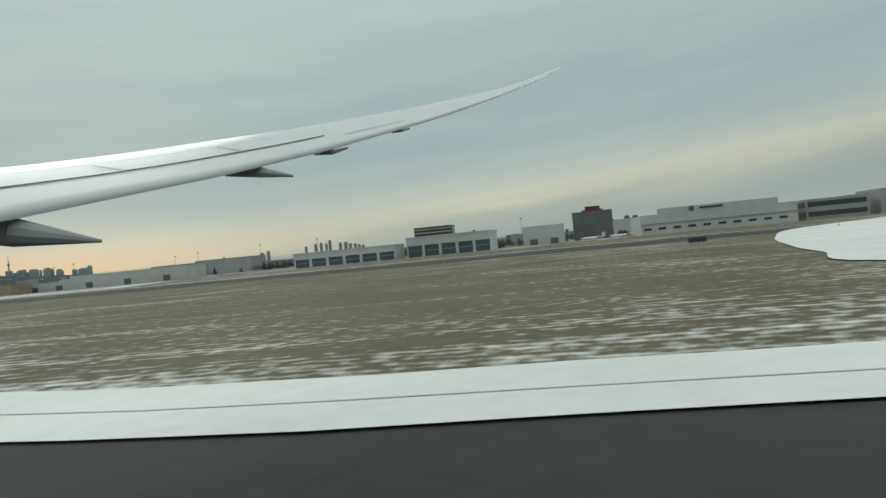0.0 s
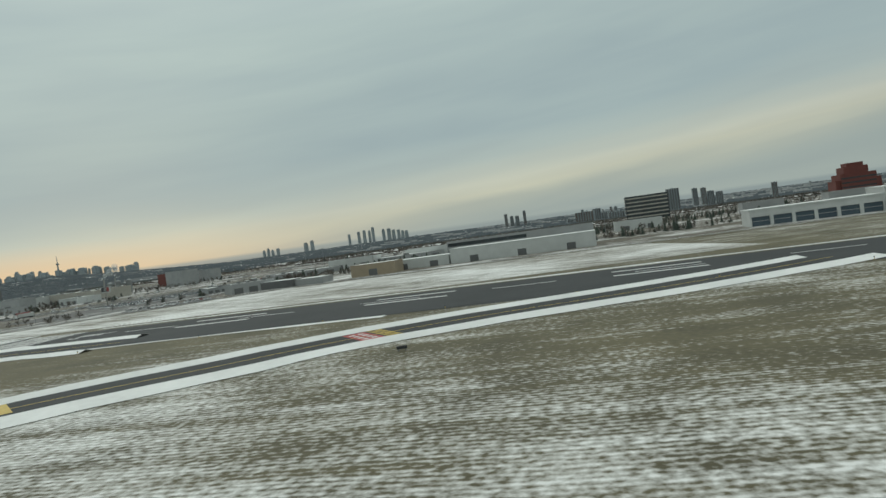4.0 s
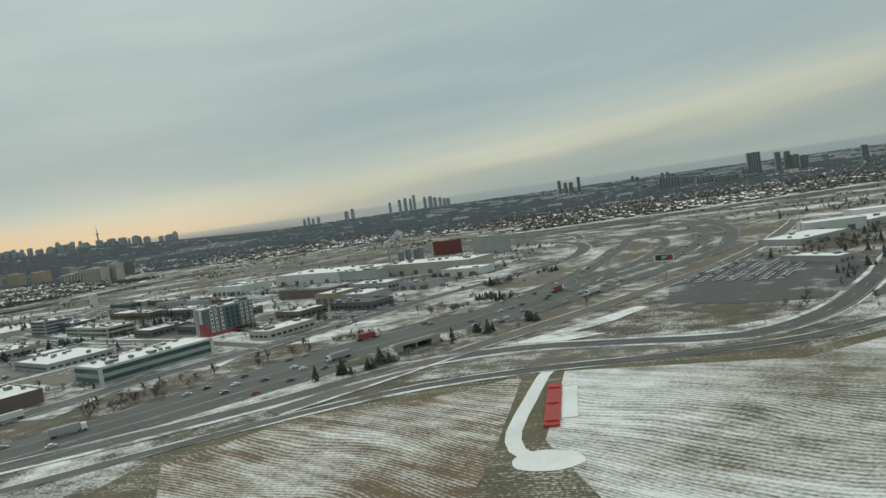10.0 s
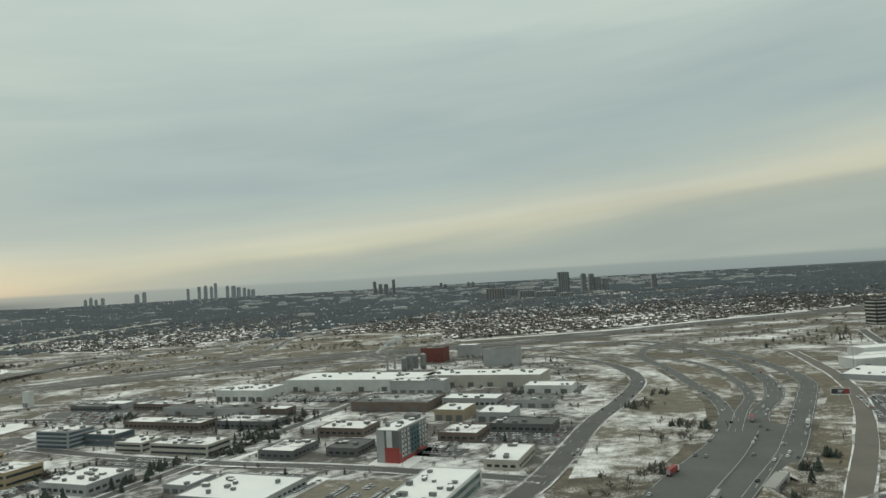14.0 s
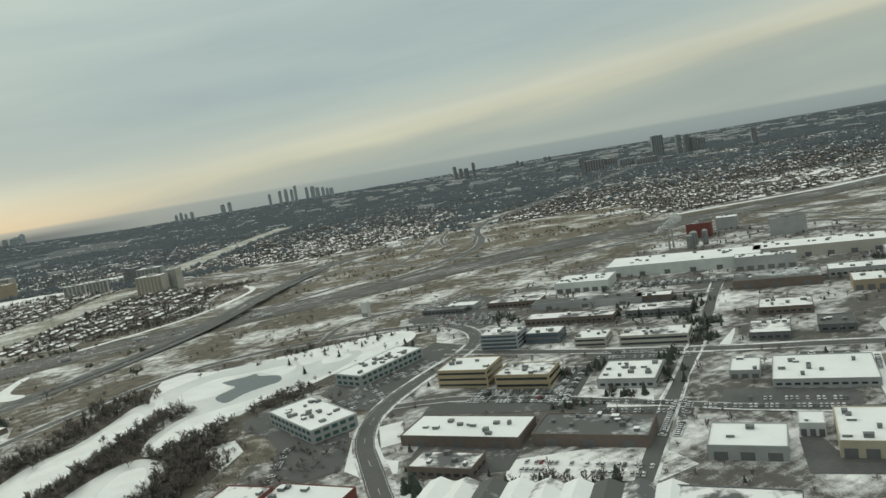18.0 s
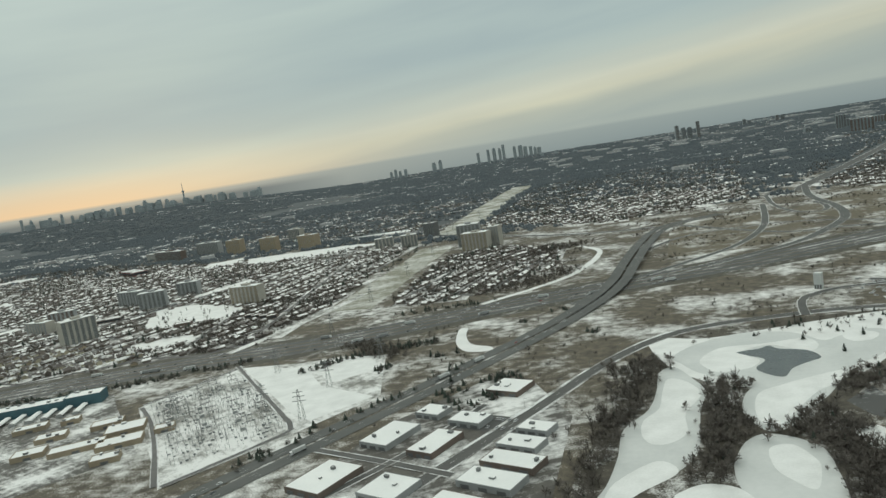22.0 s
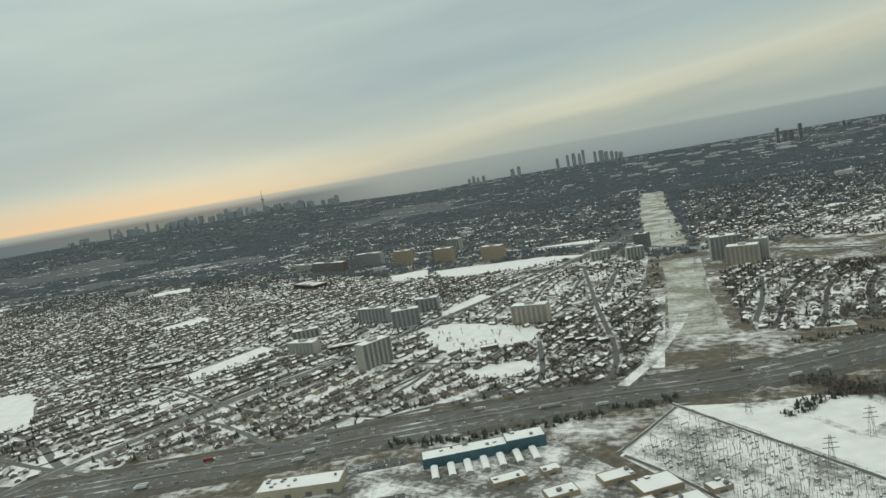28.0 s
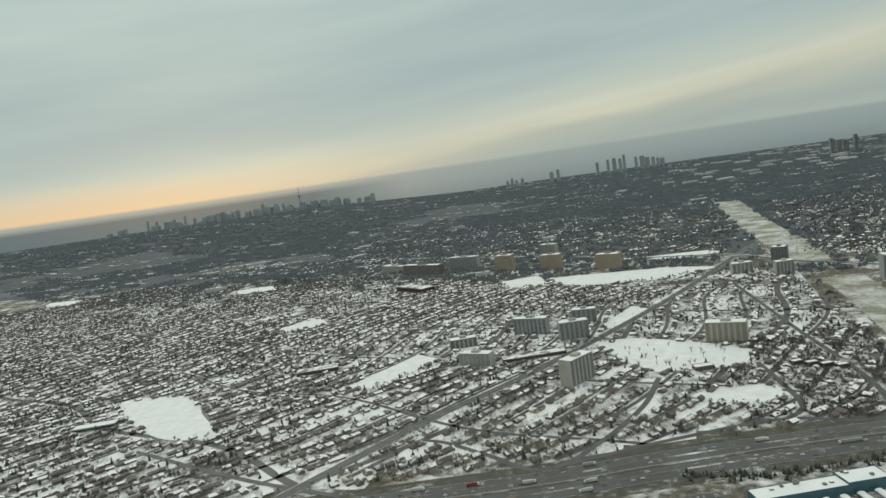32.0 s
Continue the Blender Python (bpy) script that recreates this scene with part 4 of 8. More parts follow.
field("substation_yard", [(-1100, 334), (-1072, 393), (-1030, 392), (-1010, 398), (-980, 394), (-960, 326), (-985, 287), (-1019, 240)], gravel_snow, 0.1, "snowy yard of an electric substation", False)
field("snow_clearing", [(-1013, 393), (-985, 391), (-977, 367), (-997, 350), (-1019, 384)], snow, 0.14, "open snow square beyond the trees", False)
field("snow_clearing", [(-1066, 388), (-1026, 384), (-1000, 348), (-963, 326), (-984, 300), (-1000, 312)], snow, 0.125, "open snow beside the substation", False)
road("yard_road", [(-1077, 397), (-1050, 365), (-1020, 330), (-1000, 306), (-989, 291), (-994, 280), (-1019, 242)], 2.6, wet_street, 0.15, "dark wet yard road", edge=False, snow_edge=0.5)
road("yard_road", [(-1098, 334), (-1076, 312), (-1050, 280), (-1022, 242)], 2.6, wet_street, 0.14, "dark wet yard road", edge=False, snow_edge=0.5)
road("yard_road", [(-1100, 338), (-1088, 362), (-1074, 392)], 2.4, wet_street, 0.14, "dark wet yard road", edge=False, snow_edge=0.5)
field("workshop_yard", [(-964, 218.6), (-946, 287.3), (-911, 337.3), (-889, 332), (-868, 287.3), (-870, 224.2), (-897, 211.6)], yard_ground, 0.085, "snowy tarmac round the workshops", False)
road("workshop_lane", [(-966, 268), (-932, 254), (-905, 242)], 3.5, road_grey, 0.13, "narrow lane between workshops", edge=False, snow_edge=0.5)
road("workshop_lane", [(-958, 214), (-926, 262), (-905, 305)], 3.5, road_grey, 0.135, "narrow lane between workshops", edge=False, snow_edge=0.5)
field("car_lot", [(-372.9, 231.2), (-355.5, 219.5), (-323, 212), (-299, 262), (-308, 296), (-327, 318), (-367.1, 281.7)], lot_asphalt, 0.088, "dark tarmac car lot", False)
for poly in ([(-862, 1168), (-839, 1195), (-826, 1179), (-846, 1159)], [(-809, 1207), (-776, 1236), (-765, 1222), (-793, 1206)], [(-783, 1161), (-750, 1183), (-739, 1170), (-770, 1154)], [(-852, 992), (-829, 1015), (-810, 1005), (-833, 985)]):
    field("snow_clearing", poly, snow, 0.2, "snowy clearing among far houses")
field("depot_yard", [(-1301, 275.5), (-1250, 320), (-1199, 335), (-1138, 361.4), (-1117, 338), (-1055, 274.7), (-1099, 221.2), (-1250, 231.5)], depot_snow, 0.08, "snow and tarmac depot yard", False)
field("culvert_snow", [(-946, 434), (-941, 436), (-938, 418), (-931, 400), (-918, 391), (-918, 384), (-931, 386), (-941, 404)], snow, 0.14, "snow in a drainage cut")
field("park_land", POND_PARK, bank_scrub, 0.07, "snowy parkland", False)
field("park_snow", [(-836, 379.5), (-808, 373.1), (-755, 387.2), (-717, 392.6), (-713, 367.2), (-744, 331.8), (-767, 308.5), (-803, 304.9), (-828, 331.8)], snow, 0.10, "open snow round the pond")
ICE_PONDS = len(FIELDS)
field("frozen_pond", [(-827, 348.8), (-815, 365), (-793, 376.7), (-773, 370.7), (-764, 355.7), (-756, 359.8), (-742, 367.1), (-736, 360.1), (-742, 341.9), (-750, 329.7), (-760, 321.6), (-769, 307.5), (-778, 291.7), (-788, 278.8), (-794, 268.2), (-803, 264.2), (-808, 280), (-805, 296.9), (-799, 309.9), (-807, 314.8), (-818, 324.8), (-824, 337.8)], ice, 0.13, "frozen grey pond edged with snow")
field("pond_snow", [(-816, 341.8), (-806, 356), (-787, 357.6), (-770, 360.6), (-767, 349.6), (-773, 342.5), (-785, 354.6), (-797, 350), (-797, 342.9), (-793, 335.5), (-798, 326.8), (-810, 323.8), (-815, 330.8)], snow, 0.15, "white snow on the pond ice")
field("pond_snow", [(-800, 297.9), (-790, 305.5), (-777, 312.5), (-766, 316.5), (-770, 305.6), (-780, 296.6), (-788, 284.7), (-797, 270.2), (-803, 269.2), (-804, 281)], snow, 0.15, "white snow on the pond ice")
field("pond_snow", [(-755, 359.8), (-748, 365), (-741, 360.1), (-745, 351.9), (-753, 350.7)], snow, 0.15, "white snow on the pond ice")
field("open_water", [(-800, 347.9), (-791, 350.5), (-786, 353.6), (-783, 348.5), (-773, 343.5), (-770, 333.5), (-776, 328.5), (-783, 322.5), (-788, 313.5), (-794, 318.9), (-796, 325.9), (-791, 335.4), (-797, 342.9)], pond_water, 0.17, "dark open water in the ice")
field("frozen_creek", [(-834, 329.1), (-827, 333.8), (-821, 317.8), (-818, 303.8), (-822, 283.3), (-824, 263.6), (-827, 247.9), (-835, 236.1), (-843, 228.5), (-849, 222.7), (-854, 212), (-861, 212.9), (-857, 223.7), (-854, 232.4), (-851, 250), (-849, 271.5), (-840, 288.3), (-836, 308.1)], ice, 0.13, "frozen grey creek")
field("creek_snow", [(-831, 320.1), (-824, 315.7), (-820, 300.8), (-827, 283.4), (-828, 266.5), (-834, 258.7), (-840, 258.7), (-843, 266.5), (-842, 278.4), (-836, 289.3), (-834, 305.2)], snow, 0.15, "white snow on the creek ice")
field("creek_snow", [(-839, 245.9), (-833, 238.1), (-844, 226.6), (-851, 218.8), (-855, 218.8), (-852, 232.4)], snow, 0.15, "white snow on the creek ice")
field("frozen_pond", [(-810, 258.3), (-804, 262.3), (-796, 258.3), (-790, 249.5), (-790, 235.8), (-791, 222.1), (-794, 213.3), (-813, 214.6), (-817, 226.3), (-817, 240), (-814, 250.5)], ice, 0.135, "small frozen pond")
field("pond_snow", [(-805, 251.5), (-798, 253.4), (-794, 243.6), (-794, 236.8), (-798, 225), (-803, 230.9), (-806, 238.7)], snow, 0.15, "white snow on the small pond")
field("frozen_pond", [(-834, 225.4), (-826, 230.2), (-817, 226.3), (-815, 214.6), (-831, 202), (-842, 205.2), (-836, 221.5)], snow, 0.14, "snow-covered frozen pond")
ICE = FIELDS[ICE_PONDS:]
FIELDS.append([(-948, 500), (-938, 494), (-910, 522), (-886, 556), (-870, 600), (-864, 676), (-884, 716), (-894, 712), (-876, 676), (-882, 606), (-897, 566), (-921, 535)])
sheet("canal", strip(Geo(), smooth_line([(-944, 498), (-930, 513), (-915, 530), (-891, 561), (-876, 604), (-869, 640), (-870, 676), (-889, 712)], 4.0), -2.9, 2.9, 0.14, ragged=0.9, rng=rngA), snow, "snow-covered curving canal")
for poly in ([(-490, 225), (-470, 270), (-445, 320), (-414, 376), (-401, 420), (-386, 420), (-395, 365), (-406, 318), (-420, 286), (-438, 260), (-470, 224)], [(-405, 306), (-394, 342), (-383, 400), (-376, 450), (-364, 440), (-364, 400), (-374, 357), (-389, 327)], [(-362, 347), (-346, 388), (-338, 440), (-328, 440), (-333, 402), (-350, 356)]):
    field("verge", poly, snowy_verge if poly[0][0] == -490 else gold_verge, 0.09, "golden dry grass between carriageways", False)
field("verge", [(-689, 773), (-628, 847), (-543, 900), (-461.8, 871), (-483, 733), (-549, 662), (-651, 640)], gold_verge, 0.08, "golden interchange grass", False)
field("verge", [(-814, 594), (-752, 596), (-691, 640), (-689, 750), (-770, 815), (-804, 725)], gold_verge, 0.08, "golden interchange grass", False)
field("snow_bank_strip", [(-466.3, 690), (-317, 700), (-210, 738), (-55, 788), (-55, 796), (-210, 748), (-317, 710), (-466.3, 699)], snow, 0.3, "white snow strip along the freeway", False)

field("contractor_yard", [(-716, 417.1), (-676, 457.2), (-662, 437.3), (-660, 398.4), (-675, 386.7), (-712, 401.8)], lot_asphalt, 0.10, "contractors' tarmac yard", False)
road("yard_lane", [(-761, 397.3), (-758, 418.8), (-753, 432.2), (-735, 444.9), (-719, 447), (-702, 448.4), (-672, 460.5)], 4.0, road_grey, 0.14, "lane to the contractors' yards", edge=False, snow_edge=0.8)
field("hotel_snow", [(-540, 275.3), (-530, 284.5), (-520, 276.1), (-534, 250.6), (-541, 250.5), (-547, 258.3)], snow, 0.09, "snow round the hotel", False)
field("dirt_lot", [(-560, 244.3), (-540, 239.7), (-536, 235.8), (-531, 226.2), (-550, 196.8), (-563, 201.5), (-578, 207.1)], dirt_lot, 0.088, "tan gravel parking lot", False)
for poly in ([(-598, 277.8), (-582, 299.1), (-585, 292.1), (-595, 274)], [(-562, 249.1), (-558, 246.2), (-579, 206.1), (-580, 208)], [(-648, 238.2), (-643, 254.8), (-630, 250.2), (-635, 232.6)], [(-634, 234.5), (-624, 250.8), (-618, 250), (-627, 231.8)]):
    field("snow_strip", poly, snow, 0.11, "snow-covered lawn strip", False)
for poly in ([(-610, 197.1), (-605, 197.1), (-606, 187.5), (-596, 180.2), (-600, 171.6), (-617, 178.9)], [(-586, 200.3), (-581, 191.7), (-583, 181.2), (-592, 181.1)], [(-612, 237.5), (-581, 221.5), (-585, 209.9), (-618, 225.8)]):
    field("forecourt", poly, wet_street, 0.105, "dark wet tarmac forecourt", False)
for poly in ([(-774, 285.7), (-762, 298.6), (-760, 281.8), (-750, 259.3), (-730, 254.5), (-728, 237.8), (-729, 224.2), (-740, 220.1), (-751, 228.9), (-752, 247.4), (-759, 262), (-770, 272.9)], [(-744, 314.8), (-730, 309.7), (-701, 355.7), (-691, 345.7), (-698, 325.6), (-718, 285), (-723, 271.2), (-730, 276.1), (-747, 300.8)], [(-701, 273), (-658, 261.8), (-665, 243.2), (-706, 258.3)], [(-706, 232.9), (-672, 229), (-682, 205.7), (-702, 208.7), (-709, 223.2)]):
    field("office_lot", poly, lot_asphalt, 0.112, "tarmac office parking lot", False)
for poly in ([(-720, 254.5), (-712, 256.5), (-711, 237.9), (-718, 235.9)], [(-725, 255.4), (-704, 309.6), (-703, 303.6), (-724, 250.5)], [(-713, 203.8), (-701, 201.9), (-702, 191.4), (-713, 194.1)], [(-700, 200), (-685, 199), (-690, 190.4), (-698, 189.4)], [(-717, 227.1), (-712, 224.2), (-712, 215.5), (-717, 216.4)], [(-780, 262), (-771, 265), (-765, 253.2), (-768, 238.5), (-777, 249.3)]):
    field("snow_strip", poly, snow, 0.118, "snow-covered lawn strip", False)

# ---- buildings ----
BLOCKED = []      # centre, turn, half sizes of what stands on the ground


def footprint(x, y, turn, hx, hy):
    BLOCKED.append((x, y, radians(turn), hx, hy))


def bands(root, name, lx, ly, z0, z1, material, inset=1.0, out=0.07, sides="abcd", label="", panes=0.0):
    """A strip of windows on each side; panes cuts it into single windows of that width."""
    for s in sides:
        n = (lx if s in "ab" else ly) - 2 * inset
        if n <= 0.5:
            continue
        cuts = max(1, int(n / panes)) if panes else 1
        for i in range(cuts):
            g = Geo()
            a, b = -n / 2 + n * i / cuts, -n / 2 + n * (i + 1) / cuts
            if panes:
                a, b = a + 0.18 * n / cuts, b - 0.18 * n / cuts
            if s == "a":
                g.box(a, -ly / 2 - out, z0, b, -ly / 2 + 0.05, z1)
            elif s == "b":
                g.box(a, ly / 2 - 0.05, z0, b, ly / 2 + out, z1)
            elif s == "c":
                g.box(-lx / 2 - out, a, z0, -lx / 2 + 0.05, b, z1)
            else:
                g.box(lx / 2 - 0.05, a, z0, lx / 2 + out, b, z1)
            part(name, g, material, root, label)


def rooftop(root, rng, lx, ly, h, count):
    """Air handling units, each a louvred box with its cap, here and there on a roof."""
    for i in range(count):
        x, y = rng.uniform(-0.42, 0.42) * lx, rng.uniform(-0.40, 0.40) * ly
        a, b, c = rng.uniform(0.4, 1.1), rng.uniform(0.4, 0.9), rng.uniform(0.5, 1.0)
        g = Geo().box(x - a, y - b, h, x + a, y + b, h + c, 0).box(x - a - 0.08, y - b - 0.08, h + c, x + a + 0.08, y + b + 0.08, h + c + 0.12, 1)
        g.box(x - a * 0.5, y - b - 0.05, h + 0.15, x + a * 0.5, y - b, h + c - 0.15, 0)
        part("roof_unit", g, [metal_unit, roof_snow if i % 3 == 0 else metal_unit], root, "grey rooftop air unit")


def block(name, x, y, turn, lx, ly, h, wall, roof, label, category="building", floors=0, glass=None, units=0, doors=0, group="", panes=0.0, trim=None, rise=0.35, seed=None, band_h=0.5, z=None):
    """A flat-roofed building: walls, snowed roof inside a parapet, window strips for each storey, loading doors, roof units."""
    rng = np.random.default_rng(int(abs(x * 7 + y * 13)) if seed is None else seed)
    root = thing(name, x, y, float(gz(y)) if z is None else z, turn, label, category, group)
    footprint(x, y, turn, lx / 2 + 1.0, ly / 2 + 1.0)
    part("wall", Geo().box(-lx / 2, -ly / 2, -0.3, lx / 2, ly / 2, h), wall, root)
    part("roof", Geo().box(-lx / 2 + 0.25, -ly / 2 + 0.25, h - 0.1, lx / 2 - 0.25, ly / 2 - 0.25, h + 0.12), roof, root, "flat roof under snow")
    t = 0.25
    g = Geo().box(-lx / 2 - 0.05, -ly / 2 - 0.05, h - 0.1, lx / 2 + 0.05, -ly / 2 + t, h + rise).box(-lx / 2 - 0.05, ly / 2 - t, h - 0.1, lx / 2 + 0.05, ly / 2 + 0.05, h + rise)
    g.box(-lx / 2 - 0.05, -ly / 2 + t, h - 0.1, -lx / 2 + t, ly / 2 - t, h + rise).box(lx / 2 - t, -ly / 2 + t, h - 0.1, lx / 2 + 0.05, ly / 2 - t, h + rise)
    part("parapet", g, trim or wall, root)
    for k in range(floors):
        fh = h / floors
        bands(root, "window", lx, ly, k * fh + fh * 0.32, k * fh + fh * (0.32 + band_h), glass or glass_dark, inset=0.6, panes=panes)
    for k in range(doors):
        a = -lx / 2 + lx * (k + 0.5) / doors
        w = min(1.6, lx / doors * 0.32)
        part("loading_door", Geo().box(a - w, -ly / 2 - 0.12, 0, a + w, -ly / 2 + 0.1, min(h * 0.6, 2.4)), wall_dark, root, "dark loading door")
    if units:
        rooftop(root, rng, lx, ly, h + 0.12, units)
    return root


# airport side
def bay_hangar(x, y, turn, n, bay, depth, h, label):
    """A long low hangar with a row of dark blue bay doors between white piers."""
    root = thing("hangar", x, y, 0, turn, label, "hangar", "airport hangars")
    L = n * bay
    footprint(x, y, turn, L / 2, depth / 2)
    part("wall", Geo().box(-L / 2, -depth / 2 + 0.6, -0.3, L / 2, depth / 2, h), wall_white, root)
    part("roof", Geo().box(-L / 2 - 0.2, -depth / 2 - 0.2, h, L / 2 + 0.2, depth / 2 + 0.2, h + 0.5, 0, 1), [wall_white, roof_snow], root, "snowed flat roof")
    part("fascia", Geo().box(-L / 2, -depth / 2, h * 0.6, L / 2, -depth / 2 + 0.6, h), wall_white, root)
    for i in range(n + 1):
        a = -L / 2 + i * bay
        part("pier", Geo().box(max(a - 0.55, -L / 2), -depth / 2, 0, min(a + 0.55, L / 2), -depth / 2 + 0.6, h * 0.6), wall_white, root)
    for i in range(n):
        a = -L / 2 + i * bay
        d = part("bay_door", Geo().box(a + 0.6, -depth / 2 + 0.4, 0, a + bay - 0.6, -depth / 2 + 0.62, h * 0.6 - 0.05), glass_blue, root, "dark blue bay door")
        part("door_rail", Geo().box(a + 0.6, -depth / 2 + 0.34, h * 0.3, a + bay - 0.6, -depth / 2 + 0.4, h * 0.3 + 0.15), wall_grey, d)
    return root


bay_hangar(-84, 266, -1, 6, 6.8, 14, 5.2, "long white hangar with six dark bay doors")
bay_hangar(-44, 274, -2, 5, 6.6, 18, 7.2, "taller white hangar with dark bay doors")
big = block("hangar", 52, 274, 0.5, 52, 34, 6.8, wall_white, roof_snow, "big pale hangar with a dark emblem on its wall", "hangar", rise=0.2)
part("sign_oval", Geo().tube((-8.5, -17.05, 8.0), (-8.5, -17.25, 8.0), 0.95, 0.95, 16), wall_brown, big, "dark oval emblem")
part("sign_bar", Geo().box(-5.8, -17.25, 7.7, 2.0, -17.05, 8.35), seam_dark, big, "dark sign lettering as a bar")
part("sign_wall", Geo().box(-20, -17.0, 6.8, 20, -16.4, 9.0), wall_white, big)
part("door_track", Geo().box(-26, -17.2, 3.4, 26, -17.0, 4.0), wall_grey, big)
for i in range(10):
    part("low_window", Geo().box(-25 + i * 5.0, -17.12, 1.6, -22.4 + i * 5.0, -17.0, 2.4), glass_dark, big)
block("office_annex", 92, 268, 0, 20, 14, 6.8, wall_grey, roof_snow, "grey office block beside the hangar", "office", 2)
block("hangar", 121, 272, 0, 30, 20, 8.2, wall_grey, roof_snow, "grey hangar with a dark opening", "hangar", doors=1)
block("warehouse", -182, 276, 0, 54, 16, 5.4, wall_white, roof_snow, "long plain white warehouse", "warehouse", doors=3, rise=0.2)
block("warehouse", -222, 277, 0, 24, 14, 3.6, wall_white, roof_snow, "low white warehouse wing", "warehouse", doors=2, rise=0.2)
block("depot", -236, 262, 0, 17, 12, 4.2, wall_tan, roof_snow, "tan depot building with a dark doorway", "depot", doors=1, rise=0.2)
block("shed", -272, 252, -8, 18, 9, 2.6, wall_dark, roof_snow, "dark open shed under snow", "shed", rise=0.1)
block("shed", -258, 252, -5, 12, 9, 2.2, wall_grey, roof_snow, "low grey shed", "shed", rise=0.1)
block("terminal_block", -170, 338, 0, 30, 18, 7.4, wall_grey, roof_dark, "grey windowless block with a dark emblem", "building")
block("terminal_block", -206, 366, 0, 44, 16, 7, wall_grey, roof_snow, "grey two storey block under snow", "building", 2)
block("office_tower", -110, 594, 0, 33, 14, 21, glass_dark, roof_dark, "dark glass office tower with white floors", "office tower", 7, precast, band_h=0.32)
br = block("brick_plant", 21, 532, 0, 22, 18, 15, brick_red, roof_dark, "stepped red brick building", "building")
part("upper_step", Geo().box(-8, -7, 15, 7, 7, 20), brick_red, br)
part("upper_step", Geo().box(-5.5, -5, 20, 5, 5, 22.5), brick_red, br)
part("lower_step", Geo().box(-14, -8, 0, -11, 8, 11.5), brick_red, br)
part("lower_step", Geo().box(11, -8, 0, 14, 8, 11.5), brick_red, br)
for k in range(4):
    part("window_band", Geo().box(-10.5, -9.06, 3 + k * 3.0, 10.5, -9.0, 4.0 + k * 3.0), glass_dark, br)
for x, y, w, d, h in ((36, 428, 20, 14, 9), (70, 430, 26, 14, 12), (110, 410, 30, 18, 8), (-20, 420, 24, 12, 6), (-60, 440, 22, 12, 6), (-130, 420, 26, 12, 5), (-250, 420, 30, 14, 5), (150, 380, 30, 20, 9), (-285, 380, 26, 14, 5)):
    block("cargo_building", x, y, 0, w, d, h, wall_white if x % 20 else wall_grey, roof_snow, "white cargo building", "building", doors=2, group="cargo buildings")
block("store_building", -9, 300, 0, 17, 12, 7.5, wall_white, roof_snow, "plain white store beside the hangars", "building", doors=2)
block("dark_hall", 12, 322, 0, 17, 16, 12.0, wall_dark, roof_dark, "dark green-grey hall behind the apron", "building", doors=3)
jet = thing("parked_jet", 9, 250, 0.05, 8, "small white jet parked before the hangar", "aircraft", "parked jets")
part("fuselage", Geo().tube((-4.2, 0, 1.0), (-2.6, 0, 0.95), 0.12, 0.5, 10).tube((-2.6, 0, 0.95), (2.4, 0, 0.95), 0.5, 0.5, 10).tube((2.4, 0, 0.95), (4.4, 0, 1.25), 0.5, 0.12, 10), aircraft_white, jet)
for s in (-1, 1):
    part("wing", Geo().box(-0.8, min(0, s * 4.2), 0.7, 0.8, max(0, s * 4.2), 0.82), aircraft_white, jet)
    part("engine", Geo().tube((1.6, s * 0.8, 1.2), (3.0, s * 0.8, 1.25), 0.28, 0.22, 8), aircraft_grey, jet)
    part("wheel", Geo().tube((0.3, s * 0.7 - 0.06, 0.2), (0.3, s * 0.7 + 0.06, 0.2), 0.2, 0.2, 8), rubber, jet)
part("fin", Geo().box(3.3, -0.06, 1.2, 4.5, 0.06, 2.7), aircraft_white, jet)
part("tailplane", Geo().box(3.9, -1.6, 2.6, 4.6, 1.6, 2.7), aircraft_white, jet)
part("nose_wheel", Geo().tube((-2.9, -0.06, 0.15), (-2.9, 0.06, 0.15), 0.15, 0.15, 8), rubber, jet)
copy_thing(jet, pose(19, 250, 0.05, 0, 0, -12))
pole = thing("apron_mast", -150, 330, 0, 0, "thin grey apron light mast", "light mast", "apron masts")
part("shaft", Geo().tube((0, 0, 0), (0, 0, 13), 0.14, 0.07, 5), steel, pole)
part("lamp_ring", Geo().tube((0, 0, 12.6), (0, 0, 13.0), 0.4, 0.5, 8), metal_unit, pole)
for x, y in ((-196, 352), (-262, 340), (-300, 372), (-120, 330), (-60, 345), (-20, 330), (10, 360), (-235, 395), (-349.4, 465)):
    copy_thing(pole, pose(x, y, 0, 0, 0, 0))
patch("snow_apron", [(-205, 382), (-172, 408), (-178, 380), (-186, 338), (-196, 335)], snow, 0.12, "heaped snow on the far apron")
hut = thing("instrument_hut", -252.8, 70.2, 0, 8, "small pale instrument hut in the snow", "hut")
part("wall", Geo().box(-1.1, -0.9, 0, 1.1, 0.9, 1.6), wall_grey, hut)
part("roof", Geo().box(-1.25, -1.05, 1.6, 1.25, 1.05, 1.75), roof_snow, hut)
part("door", Geo().box(-0.3, -0.96, 0, 0.3, -0.88, 1.2), wall_dark, hut)
mast = thing("antenna_mast", -255.9, 70.2, 0, 0, "red and white lattice antenna mast", "mast")
for i in range(6):
    part("mast_section", Geo().tube((0, 0, i * 0.95), (0, 0, i * 0.95 + 0.95), 0.16 - i * 0.015, 0.15 - i * 0.015, 4), red_paint if i % 2 == 0 else white_line, mast)
